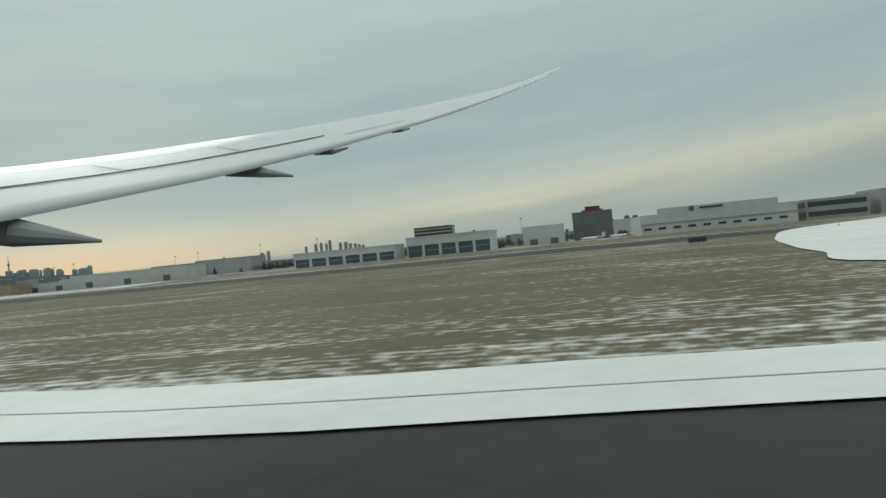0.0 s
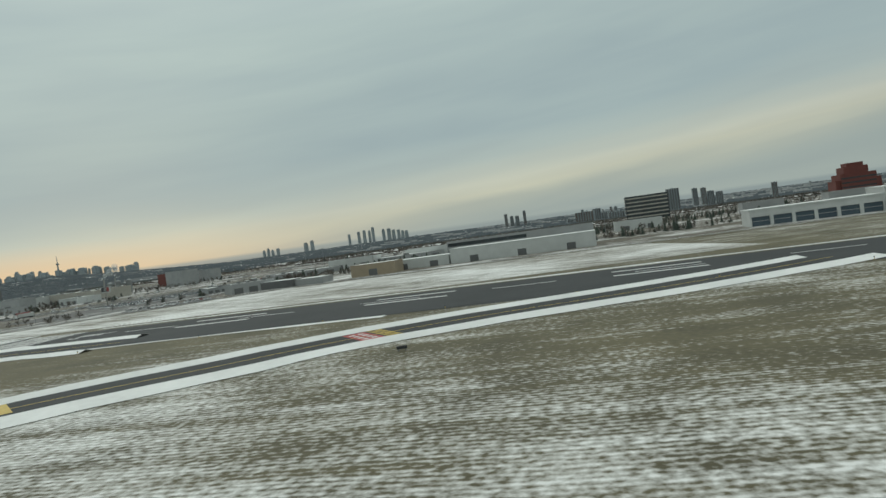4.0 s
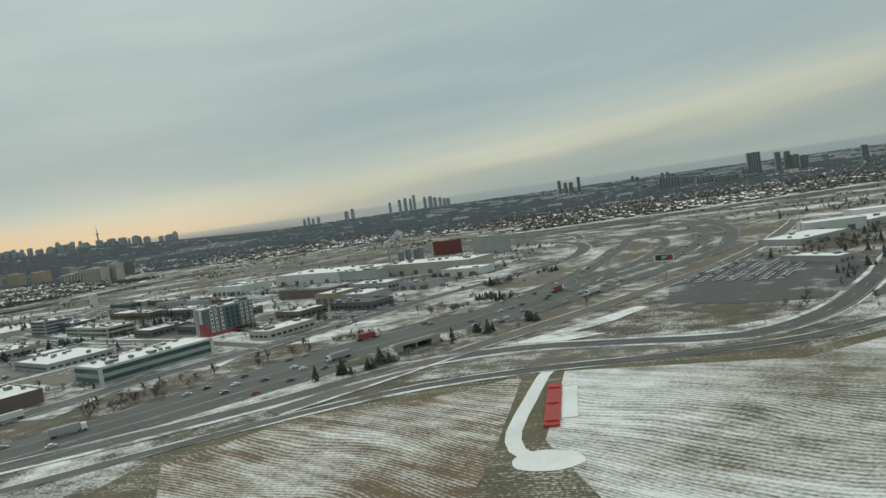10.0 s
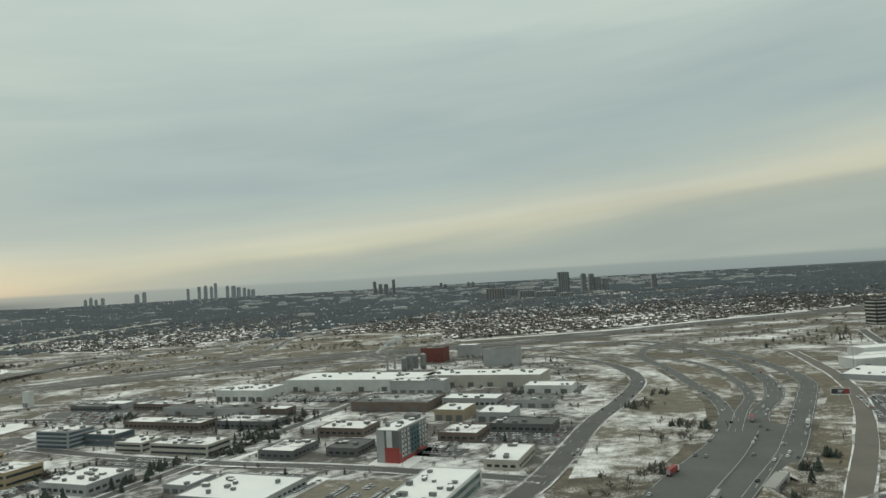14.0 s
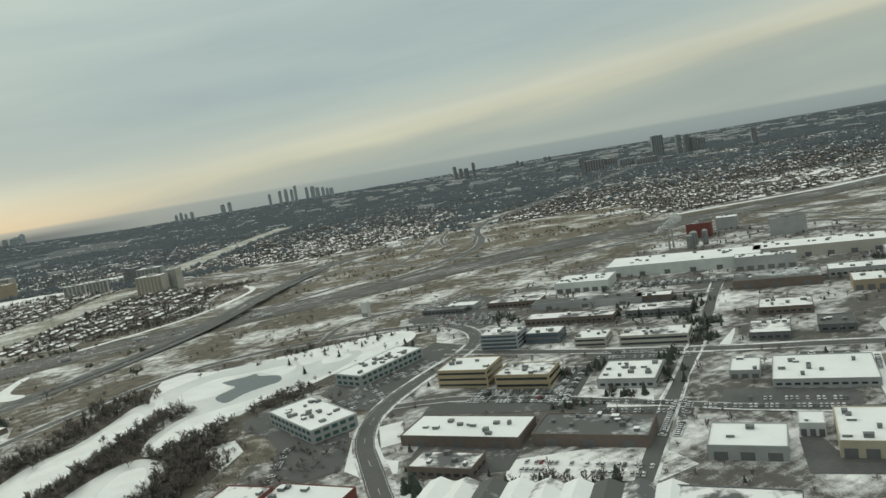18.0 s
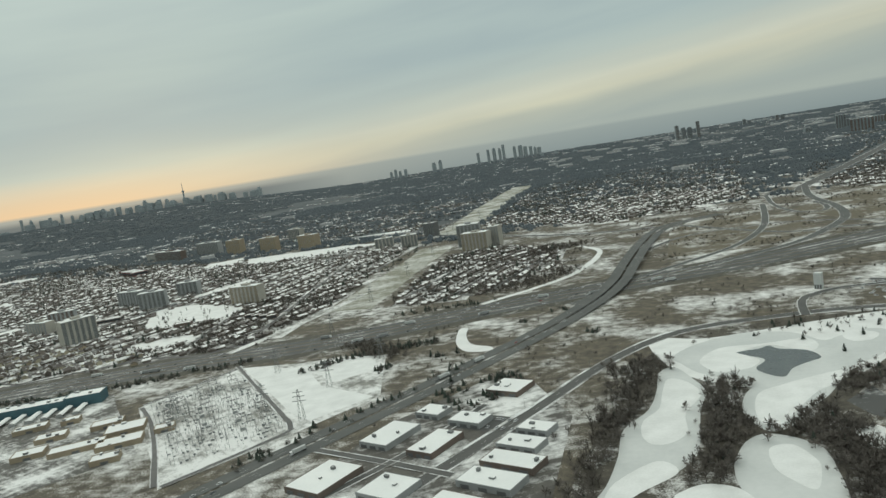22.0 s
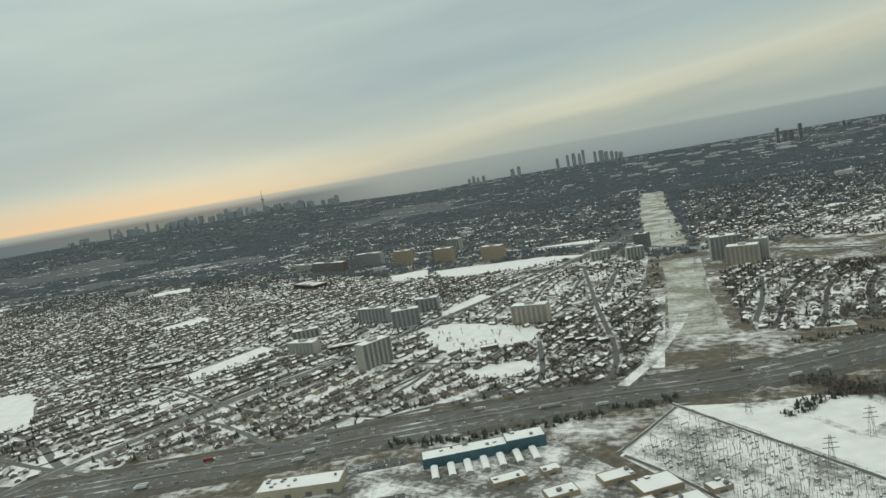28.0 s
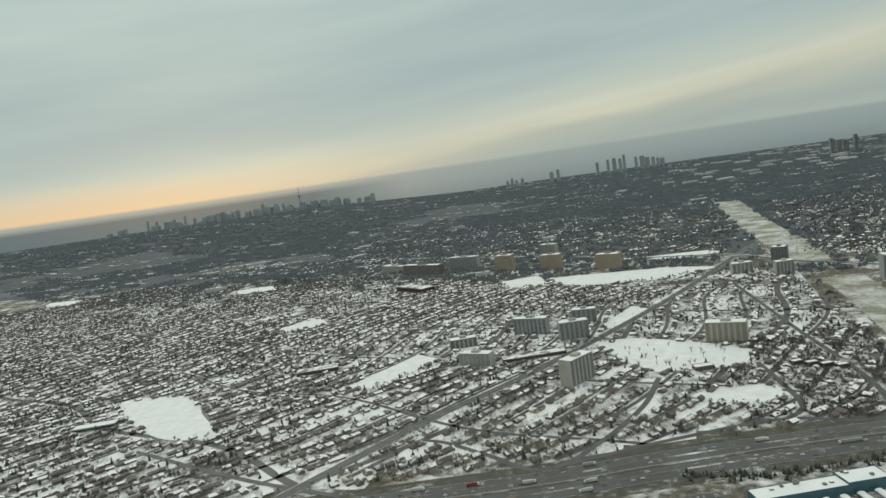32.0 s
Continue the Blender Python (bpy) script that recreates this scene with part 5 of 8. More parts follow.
for i in range(26):
    x = -300 + i * 20
    lamp = thing("runway_light", x, 113.5 if x > -200 else 98 + (x + 300) * 0.155, 0.03, 0, "short runway edge light in the snow", "runway light", "runway edge lights")
    part("stem", Geo().tube((0, 0, -0.1), (0, 0, 0.35), 0.05, 0.05, 5), yellow_line, lamp)
    part("lens", Geo().tube((0, 0, 0.35), (0, 0, 0.5), 0.1, 0.06, 6), glass_blue, lamp)
for x, y, k in ((-177.2, 77.4, 0.45), (16, 92, 1.0)):
    sg = thing("taxiway_sign", x, y, 0.0, 20, "dark low airfield sign box", "airfield sign")
    part("panel", Geo().box(-1.2 * k, -0.12, 0.25, 1.2 * k, 0.12, 0.35 + 0.5 * k), seam_dark, sg)
    for s in (-0.8 * k, 0.8 * k):
        part("leg", Geo().box(s - 0.05, -0.05, 0, s + 0.05, 0.05, 0.25), steel, sg)
snowpile = patch("snow_apron", [(24, 88), (17.5, 60), (15.5, 47), (14.2, 35), (30, 22), (140, 22), (140, 240), (100, 225), (71, 173), (39, 130)], snow, 0.1, "wide snowed apron edge")

# industrial park, all on one street grid
A = -26
W, P, D = roof_snow, roof_patchy, roof_dark
for x, y, lx, ly, h, wall, roof, floors, glass, units, label in (
        (-582, 236, 28, 23, 2.3, wall_grey, W, 1, glass_dark, 8, "flat white roofed hall with grey walls"),
        (-600, 249, 9, 13, 2.3, wall_grey, W, 0, None, 2, "grey warehouse wing"),
        (-634, 260, 19, 19, 3.2, wall_grey, W, 1, glass_dark, 14, "pale grey flat building with many roof units"),
        (-597, 190, 13, 21, 4.0, wall_cream, W, 0, None, 6, "cream warehouse with a white roof"),
        (-605, 200, 6, 8, 3.2, wall_white, W, 0, None, 1, "small white workshop"),
        (-623, 196, 18, 14, 3.4, wall_grey, W, 0, None, 2, "grey workshop with a white roof"),
        (-560, 180, 42, 15, 3.5, wall_brown, W, 0, None, 7, "long white roofed warehouse with brown walls"),
        (-569, 165, 19, 7, 3.2, wall_cream, W, 0, None, 5, "cream workshop before the long warehouse"),
        (-613, 299, 26, 13, 4.0, precast, P, 2, glass_dark, 8, "pale two storey office"),
        (-635, 311, 13, 12, 3.5, precast, W, 2, glass_dark, 5, "pale low office with a snowy roof"),
        (-636, 353, 42, 11, 3.0, wall_brown, P, 1, glass_dark, 6, "long brown workshop row"),
        (-598, 341, 28, 14, 3.2, wall_dark, P, 1, glass_dark, 4, "dark brick office half hidden by trees"),
        (-622, 381, 56, 11, 3.0, wall_grey, D, 0, None, 4, "long grey shed with a bare roof"),
        (-592, 367, 17, 9, 3.0, wall_brown, W, 0, None, 3, "brown workshop behind the trees"),
        (-691, 234, 38, 16, 3.0, wall_brown, W, 0, None, 10, "long brown warehouse under clean snow"),
        (-656, 219, 32, 15, 3.2, wall_brown, D, 0, None, 12, "brown warehouse with a dark bare roof"),
        (-698, 212, 19, 10, 3.0, wall_brown, P, 1, glass_dark, 5, "low brown office"),
        (-736, 202, 24, 16, 3.2, brick_red, W, 0, None, 8, "red brick warehouse"),
        (-575, 284, 14, 17, 2.7, wall_dark, P, 1, glass_dark, 4, "dark one storey office"),
        (-553, 279, 12, 14, 2.7, wall_dark, D, 1, glass_dark, 4, "dark one storey office"),
        (-555, 312, 20, 15, 3.0, wall_brown, P, 1, glass_dark, 6, "brown office with a patchy roof"),
        (-534, 362, 38, 24, 4.0, wall_brown, D, 0, None, 5, "big brown warehouse with a grey roof"),
        (-511, 327, 13, 16, 4.3, wall_tan, W, 0, None, 3, "tan warehouse with a white roof"),
        (-494, 318, 14, 16, 3.6, wall_grey, W, 0, None, 3, "grey works hall"),
        (-512, 288, 15, 15, 3.0, wall_brown, P, 1, glass_dark, 5, "brown strip of shops"),
        (-488, 294, 24, 13, 3.0, wall_dark, D, 1, glass_dark, 5, "dark strip of shops"),
        (-502, 249, 11, 21, 2.8, precast, W, 1, glass_dark, 8, "pale low office by the corner"),
        (-500, 352, 26, 13, 4.0, wall_grey, W, 1, glass_dark, 4, "pale grey works hall"),
        (-474, 340, 18, 12, 3.2, wall_grey, D, 0, None, 3, "grey works hall"),
        (-458, 376, 24, 14, 3.5, wall_white, W, 0, None, 3, "white works hall"),
        (-640, 165, 26, 16, 3.2, wall_dark, P, 0, None, 3, "dark workshop"),
        (-742, 450, 4, 4, 8.5, wall_white, W, 0, None, 0, "slim white block in the yards"),
        (-694, 420, 26, 8, 2.4, wall_dark, D, 1, glass_dark, 2, "low dark office of the contractors"),
        (-655, 409, 30, 12, 3.0, wall_brown, P, 1, glass_dark, 2, "low brown shed in the contractor yards"),
        (-684, 424, 18, 10, 2.6, wall_grey, W, 0, None, 1, "small yard shed")):
    block("industrial_building", x, y, A, lx, ly, h, wall, roof, label, "warehouse", floors, glass, units, 0 if floors else 3, "industrial buildings", panes=2.4 if floors == 1 else 0.0, band_h=0.28 if floors == 1 else 0.42)
works = thing("gabled_works", -676, 183.5, 0, -22, "long works hall with low gables, partly bare of snow", "works hall")
footprint(-676, 183.5, -22, 32, 8)
part("wall", Geo().box(-31.5, -7, -0.3, 31.5, 7, 2.6), wall_grey, works)
for k in range(9):
    x0 = -31.5 + k * 7
    g = Geo().face([(x0, 7.05, 2.6), (x0, -7.05, 2.6), (x0 + 3.5, -7.05, 4.0), (x0 + 3.5, 7.05, 4.0)]).face([(x0 + 3.5, 7.05, 4.0), (x0 + 3.5, -7.05, 4.0), (x0 + 7, -7.05, 2.6), (x0 + 7, 7.05, 2.6)])
    g.face([(x0, 7.05, 2.6), (x0 + 3.5, 7.05, 4.0), (x0 + 7, 7.05, 2.6)])
    part("gable_roof", g, roof_patchy if k % 3 == 1 else (roof_dark if k % 4 == 2 else roof_snow), works)
    part("loading_door", Geo().box(x0 + 1.6, 7.0, 0, x0 + 5.2, 7.12, 2.0), wall_dark, works, "dark loading door")
# brewery-like plant: long white halls, grey silos, red brick house
for x, y, lx, ly, h, wall, label in ((-613, 424, 30, 22, 5.5, wall_white, "white end hall of the plant"), (-553, 436, 84, 30, 6.0, wall_white, "vast white roofed plant hall"),
                                     (-484, 416, 66, 24, 6.0, precast, "pale plant hall with grey bays"), (-522, 398, 30, 10, 7.0, wall_grey, "grey processing bays")):
    block("plant_hall", x, y, A, lx, ly, h, wall, W, label, "factory", 0, None, 14, 6, "plant halls")
block("brick_house", -503, 540, A, 17, 13, 10.0, brick_red, D, "tall red brick plant building", "factory", 0, None, 3)
block("plant_tower", -476, 556, A, 15, 12, 9.0, wall_grey, W, "pale grey plant block", "factory", 0, None, 2)
block("plant_tower", -462, 492, A, 22, 14, 11.0, wall_grey, D, "grey plant tower with ribs", "factory", 0, None, 2)
for i, (x, y) in enumerate(((-519, 507), (-523, 500), (-527, 495), (-514, 501))):
    s = thing("silo", x, y, 0, 0, "grey steel silo of the plant", "silo", "plant silos")
    part("drum", Geo().tube((0, 0, 0), (0, 0, 8.5 + i % 2), 2.0, 2.0, 14), steel, s)
    part("cap", Geo().tube((0, 0, 8.5 + i % 2), (0, 0, 9.6 + i % 2), 2.05, 0.5, 14), wall_grey, s)
for x, y in ((-533, 510), (-538, 503)):
    s = thing("chimney", x, y, 0, 0, "slim grey plant chimney", "chimney")
    part("stack", Geo().tube((0, 0, 0), (0, 0, 13), 0.8, 0.55, 10), concrete, s)
    part("rim", Geo().tube((0, 0, 12.6), (0, 0, 13.1), 0.7, 0.7, 10), steel, s)
rng = np.random.default_rng(77)
puff = Geo()
for i in range(34):
    q = i / 33
    c = np.array([-545 + q * 15 + rng.normal(0, 0.6 + q * 1.4), 508 + rng.normal(0, 1 + q), 12 + q * 9 + rng.normal(0, 0.4 + q * 0.8)])
    r = (0.7 + 1.5 * q) * rng.uniform(0.6, 1.2)
    bm = bmesh.new()
    bmesh.ops.create_icosphere(bm, subdivisions=2, radius=r)
    k = len(puff.v)
    puff.v += [tuple(c + np.array(v.co) * (1 + 0.25 * noise.noise(v.co * 1.7 + Vector((i, 0, 0))))) for v in bm.verts]
    puff.f += [tuple(k + v.index for v in f.verts) for f in bm.faces]
    puff.m += [0] * len(bm.faces)
    bm.free()
steam_mat = mat("steam_white", (0.80, 0.82, 0.82), (0.70, 0.72, 0.72), 0.3, rough=1.0)
steam_mat.node_tree.nodes["Principled BSDF"].inputs["Alpha"].default_value = 0.22
tagged(new("steam_plume", puff.mesh("steam_plume", [steam_mat])), "thin white steam drifting from the plant", "steam", "", "stuff")

# hotel with red corner, blue and charcoal facade
hotel = thing("hotel", -535, 268, 0, 61, "six storey hotel with red corner and charcoal walls", "hotel")
footprint(-535, 268, 61, 12, 6)
part("wall", Geo().box(-10.5, -4, -0.3, 10.5, 4, 10.4), wall_dark, hotel)
part("red_end", Geo().box(-10.65, -4.12, 0, -10.4, 1.2, 5.0), paint_red, hotel, "red end wall panel")
part("grey_end", Geo().box(-10.62, 1.2, 0.0, -10.4, 4.1, 10.3), wall_grey, hotel, "pale end wall column")
part("pale_end", Geo().box(-10.64, -1.6, 5.0, -10.4, 0.4, 10.3), wall_white, hotel, "pale upper end wall panel")
part("red_corner", Geo().box(-10.62, -4.14, 0, -8.7, -3.9, 3.4).box(-10.62, 3.9, 0, -8.7, 4.14, 3.4), paint_red, hotel, "red corner panel")
part("red_base", Geo().box(-8.7, -4.1, 0, 2.0, 4.1, 1.1), paint_red, hotel, "red ground floor")
part("canopy", Geo().box(2.0, -5.6, 1.5, 7.0, -4.1, 1.8), paint_red, hotel, "red entrance canopy")
part("roof", Geo().box(-10.3, -3.8, 10.3, 10.3, 3.8, 10.65), roof_snow, hotel)
part("parapet", Geo().box(-10.55, -4.05, 10.3, 10.55, -3.8, 10.9).box(-10.55, 3.8, 10.3, 10.55, 4.05, 10.9), wall_grey, hotel)
part("stair_head", Geo().box(6.4, -2.4, 10.6, 9.6, 2.6, 12.0), wall_dark, hotel, "dark stair head on the roof")
for yy in (-4.1, 4.0):
    for x0, w, m, label in ((-8.4, 1.2, wall_white, "white window column"), (-6.4, 1.0, wall_white, "white window column"), (-4.0, 1.0, wall_white, "white window column"), (-1.8, 1.6, wall_teal, "teal glazed column"), (0.3, 1.6, wall_teal, "teal glazed column"),
                            (2.4, 1.6, wall_teal, "teal glazed column"), (4.8, 1.0, wall_white, "white window column"), (7.0, 1.0, wall_white, "white window column"), (9.0, 1.0, wall_white, "white window column")):
        c = part("facade_column", Geo().box(x0, yy, 1.6, x0 + w, yy + 0.1, 10.0), m, hotel, label)
        for k in range(5):
            part("window", Geo().box(x0 + w * 0.25, yy - 0.03, 2.1 + k * 1.6, x0 + w * 0.75, yy + 0.13, 3.0 + k * 1.6), glass_dark, c)
rooftop(hotel, np.random.default_rng(3), 14, 6, 10.65, 5)
# white two storey office by the highway
co = block("office_building", -530, 211, A + 90, 37, 15.5, 4.8, wall_grey, roof_snow, "long two storey office with glazed front", "office", 2, glass_green, 16, trim=wall_white)
part("front_frame", Geo().box(-18.6, -8.1, 0, -17.5, -7.7, 4.9).box(-18.6, -8.1, 4.5, 18.6, -7.7, 4.95).box(17.5, -8.1, 0, 18.6, -7.7, 4.9), wall_white, co, "white portal frame")
# green glass pavilions, cream offices, blue stepped offices
for x, y, turn, lx, ly in ((-744, 267, 36, 17, 34), (-724, 322, 50, 38, 15)):
    block("glass_office", x, y, turn, lx, ly, 4.6, wall_grey, roof_snow, "pale office with green glass bands", "office", 2, glass_green, 18, trim=wall_white, group="glass offices", panes=3.0)
block("cream_office", -687, 288, A, 20, 16, 6.4, wall_gold, W, "yellow-cream stepped office with dark window bands", "office", 3, glass_dark, 5, band_h=0.36)
block("cream_office", -667, 275, A, 20, 14, 4.8, wall_gold, P, "yellow-cream office wing", "office", 2, glass_dark, 9, band_h=0.36)
block("blue_office", -670, 329, A, 17, 13, 6.6, wall_grey, P, "rounded office with blue glass bands", "office", 4, glass_blue, 6, band_h=0.55)
block("blue_office", -652, 327, A, 15, 11, 4.4, wall_dark, W, "dark glass office wing", "office", 2, glass_blue, 4, band_h=0.6)
# workshops by the expressway
for x, y, lx, ly in ((-938, 276, 14, 21), (-917, 266, 12, 20), (-926, 298, 12, 10), (-908, 287, 15, 10), (-897, 321, 16, 15), (-880, 275, 13, 8.5), (-884, 262, 16, 9.5), (-885, 248, 21, 10), (-890, 235, 21, 11), (-951, 241, 17, 22), (-924, 232, 16, 15), (-897, 219, 21, 11), (-975, 216, 18, 14)):
    block("workshop", x, y, -23, lx, ly, 2.3, wall_brown if int(x) % 2 else wall_grey, W, "low workshop with clean snowy roof", "workshop", 0, None, 2, 3, "workshops by the expressway", rise=0.15)
for x, y, lx, ly in ((-756, 203.4, 15, 22),):
    block("brick_warehouse", x, y, -24, lx, ly, 4.2, brick_red, roof_patchy, "red brick warehouse with patchy snow", "warehouse", 0, None, 6, 2)
# teal depot with parked trailers under canopies, white warehouse, long sheds
tb = block("bus_depot", -1176, 339, 22, 44, 11, 4.8, wall_teal, W, "long teal depot with a white roof", "depot", 0, None, 6, 0)
block("bus_depot", -1148, 351.3, 22, 20, 12, 5.6, wall_teal, W, "taller teal end of the depot", "depot", 0, None, 3, 0)
block("warehouse", -1252, 306.1, 14, 42, 14, 5.0, wall_cream, W, "cream warehouse with a white roof", "warehouse", 0, None, 9, 4)
canopy = thing("canopy", -1186, 318.9, 0, 22, "white snow-topped vehicle canopy", "canopy", "depot canopies")
g = Geo()
for q in range(8):
    a0, a1 = math.pi * q / 8, math.pi * (q + 1) / 8
    g.face([(1.8 * math.cos(a0), -7.5, 1.7 + 0.8 * math.sin(a0)), (1.8 * math.cos(a0), 7.5, 1.7 + 0.8 * math.sin(a0)), (1.8 * math.cos(a1), 7.5, 1.7 + 0.8 * math.sin(a1)), (1.8 * math.cos(a1), -7.5, 1.7 + 0.8 * math.sin(a1))])
part("roof", g, roof_snow, canopy)
for s in (-1, 1):
    part("end_wall", Geo().box(-1.7, s * 7.3 - 0.1, 0.4, 1.7, s * 7.3 + 0.1, 1.9), wall_grey, canopy)
    for sy in (-7.2, 0, 7.2):
        part("post", Geo().box(s * 1.7 - 0.08, sy - 0.08, 0, s * 1.7 + 0.08, sy + 0.08, 1.7), steel, canopy)
for k in range(1, 7):
    copy_thing(canopy, pose(-1186 + k * 7.6, 318.9 + k * 3.1, 0, 0, 0, 22))
for x, y, lx, ly in ((-1100, 311.2, 15, 9), (-1083, 303.3, 18, 13), (-1073, 286.6, 20, 11), (-1122, 297.9, 14, 9), (-1059, 300.4, 9, 7), (-1093, 282.6, 24, 9), (-1130, 319.7, 9, 7), (-1148, 311.5, 16, 8), (-1116, 278.2, 14, 10), (-1066, 268.8, 12, 8)):
    block("substation_building", x, y, 30, lx, ly, 2.2, wall_tan, W, "low tan substation building", "building", 0, None, 2, 1, "substation buildings")
# east side of the highway
for x, y, lx, ly, h in ((-304, 352, 34, 20, 2.4), (-283, 251, 16, 12, 3.4), (-262, 400, 40, 24, 2.8), (-318, 285, 8, 22, 2.0)):
    block("warehouse", x, y, 40, lx, ly, h, wall_grey, W, "grey warehouse with snow on its roof", "warehouse", 0, None, 4, 3, "roadside warehouses")
bb = thing("billboard", -368.2, 282.9, 0, -22, "dark roadside billboard with red band on a tall post", "billboard")
part("post", Geo().tube((0, 0, 0), (0, 0, 6.4), 0.3, 0.24, 8), concrete, bb, "pale steel post")
part("panel", Geo().box(-3.3, -0.25, 6.2, 3.3, 0.25, 8.5), wall_white, bb, "pale panel box")
part("screen", Geo().box(-3.1, -0.30, 6.45, 3.1, -0.26, 8.35), seam_dark, bb, "dark advertising screen")
part("screen_band", Geo().box(1.2, -0.33, 6.5, 3.0, -0.30, 8.3), paint_red, bb, "red field of the advertisement")
for z, w in ((7.55, 2.0), (7.0, 1.4)):
    part("text_bar", Geo().box(-0.9, -0.34, z, -0.9 + w, -0.31, z + 0.36), wall_white, bb, "white lettering as a bar")
part("catwalk", Geo().box(-3.4, -0.9, 6.05, 3.4, -0.26, 6.15), wall_white, bb, "pale service catwalk")
ov = thing("overpass", -440.5, 201.6, 0, 48, "concrete highway bridge over a dark underpass", "bridge")
for x0, x1 in ((-7.5, -4.6), (4.6, 7.5)):
    part("abutment", Geo().box(x0, -0.4, 0, x1, 3.0, 1.7), concrete, ov)
part("pier", Geo().box(-0.25, 0.2, 0, 0.25, 2.8, 1.7), concrete, ov)
# near-black sheet at the back stands for the shade in the underpass
part("underside", Geo().box(-4.6, 2.6, 0, 4.6, 3.0, 1.7), seam_dark, ov, "dark panel standing in for the shade under the bridge")
part("deck", Geo().box(-7.5, -0.6, 1.7, 7.5, 3.0, 2.05), concrete, ov, "bridge deck edge")
part("parapet", Geo().box(-7.5, -0.6, 2.05, 7.5, -0.3, 2.6), concrete, ov, "pale concrete parapet")
for d in (-1, 1):
    g = Geo()
    for i in range(8):
        x0, x1, h0, h1 = d * (7.5 + i * 2.5), d * (10 + i * 2.5), 1.9 * (1 - i / 8), 1.9 * (1 - (i + 1) / 8)
        w0, w1 = 0.6 + 3.4 * (1 - i / 8), 0.6 + 3.4 * (1 - (i + 1) / 8)
        top = [(x0, 1.2, h0), (x1, 1.2, h1), (x1, 2.6, h1), (x0, 2.6, h0)]
        slope = [(x0, 1.2 - w0, 0.1), (x1, 1.2 - w1, 0.1), (x1, 1.2, h1), (x0, 1.2, h0)]
        for q in (top, slope):
            g.face(q if d > 0 else q[::-1])
    part("embankment", g, gold_verge, ov, "dry grass embankment")


# ---- apartment towers ----
def slab_tower(x, y, turn, lx, ly, h, label, pier=precast, infill=glass_dark, bays=8, group="apartment towers"):
    """A slab block: dark balcony strips between pale piers, floor edges, stair heads on the roof."""
    root = thing("apartment_tower", x, y, float(gz(y)), turn, label, "apartment tower", group)
    footprint(x, y, turn, lx / 2 + 2, ly / 2 + 2)
    part("core", Geo().box(-lx / 2 + 0.3, -ly / 2 + 0.3, -1, lx / 2 - 0.3, ly / 2 - 0.3, h), infill, root)
    for s in (-1, 1):
        part("end_wall", Geo().box(s * lx / 2 - 0.35, -ly / 2, -1, s * lx / 2 + 0.35, ly / 2, h + 0.4), pier, root)
    w = lx / bays
    for i in range(1, bays):
        a = -lx / 2 + i * w
        part("pier", Geo().box(a - w * 0.22, -ly / 2 - 0.05, -1, a + w * 0.22, ly / 2 + 0.05, h + 0.2), pier, root)
    g = Geo()
    for k in range(int(h / 1.5)):
        g.box(-lx / 2, -ly / 2 - 0.16, 1.2 + k * 1.5, lx / 2, -ly / 2 + 0.25, 1.42 + k * 1.5)
    part("balcony_edges", g, wall_grey, root)
    part("roof", Geo().box(-lx / 2, -ly / 2, h, lx / 2, ly / 2, h + 0.3), roof_snow, root)
    part("stair_head", Geo().box(-lx * 0.12, -ly * 0.25, h + 0.3, lx * 0.12, ly * 0.25, h + 2.2), pier, root)
    return root


for x, y, t, lx, ly, h, pier, infill, label in (
        (-1303, 520, 62, 28, 11, 20, precast, balcony_grey, "grey slab tower with pale vertical piers"),
        (-1400, 578, -11, 30, 10, 11, precast, wall_grey, "low pale apartment slab"),
        (-1371, 678, -8, 34, 10, 16, wall_grey, balcony_grey, "dark grey slab tower"),
        (-1325, 651, 20, 27, 10, 16.5, wall_grey, balcony_grey, "dark grey slab tower"),
        (-1323, 712, 5, 24, 10, 14, wall_grey, balcony_grey, "dark grey slab tower"),
        (-1432, 640, 25, 26, 10, 9, wall_grey, wall_brown, "brown grey apartment slab"),
        (-1192, 613, -8, 32, 11, 16.5, precast, wall_tan, "wide cream slab tower in the snowy park"),
        (-1003, 780, -12, 30, 14, 19, precast, wall_tan, "broad cream tower cluster"),
        (-1019, 820, 5, 26, 15, 25, wall_grey, balcony_grey, "dark grey twin tower"),
        (-984, 792, -12, 13, 12, 22, precast, wall_grey, "pale end tower"),
        (-1109, 980, -20, 17, 14, 19, wall_dark, balcony_grey, "dark charcoal tower"),
        (-1159, 918, 15, 24, 10, 12.5, precast, balcony_grey, "white ribbed slab block"),
        (-1115, 891, 15, 20, 10, 15, precast, balcony_grey, "white ribbed slab block"),
        (-1508, 1126, -10, 30, 14, 25, wall_tan, wall_gold, "golden tan brick tower"),
        (-1424, 1094, -10, 31, 14, 23, wall_tan, wall_gold, "golden tan brick tower"),
        (-1331, 1050, -18, 35, 14, 21.5, wall_tan, wall_gold, "golden tan brick tower"),
        (-1595, 1180, -15, 56, 12, 23, wall_grey, balcony_grey, "grey slab tower"),
        (-1670, 1165, -25, 90, 12, 18, wall_brown, balcony_grey, "long grey brown slab tower"),
        (-1460, 1268, -20, 30, 14, 20, precast, balcony_grey, "pale far tower"),
        (-1756, 1240, -30, 70, 12, 12, precast, wall_grey, "long pale slab block")):
    slab_tower(x, y, t, lx, ly, h, label, pier, infill, max(5, int(lx / 4.2)))
block("school", -1352, 592, 22, 56, 13, 3.0, wall_brown, P, "low brown school with snow on its roof", "school", 1)
block("school", -1619, 993, -35, 70, 24, 6.5, brick_red, P, "low red school", "school", 1, z=-1)
block("school", -1561, 579, 25, 40, 16, 3.2, wall_brown, P, "low brown school by its field", "school", 1)
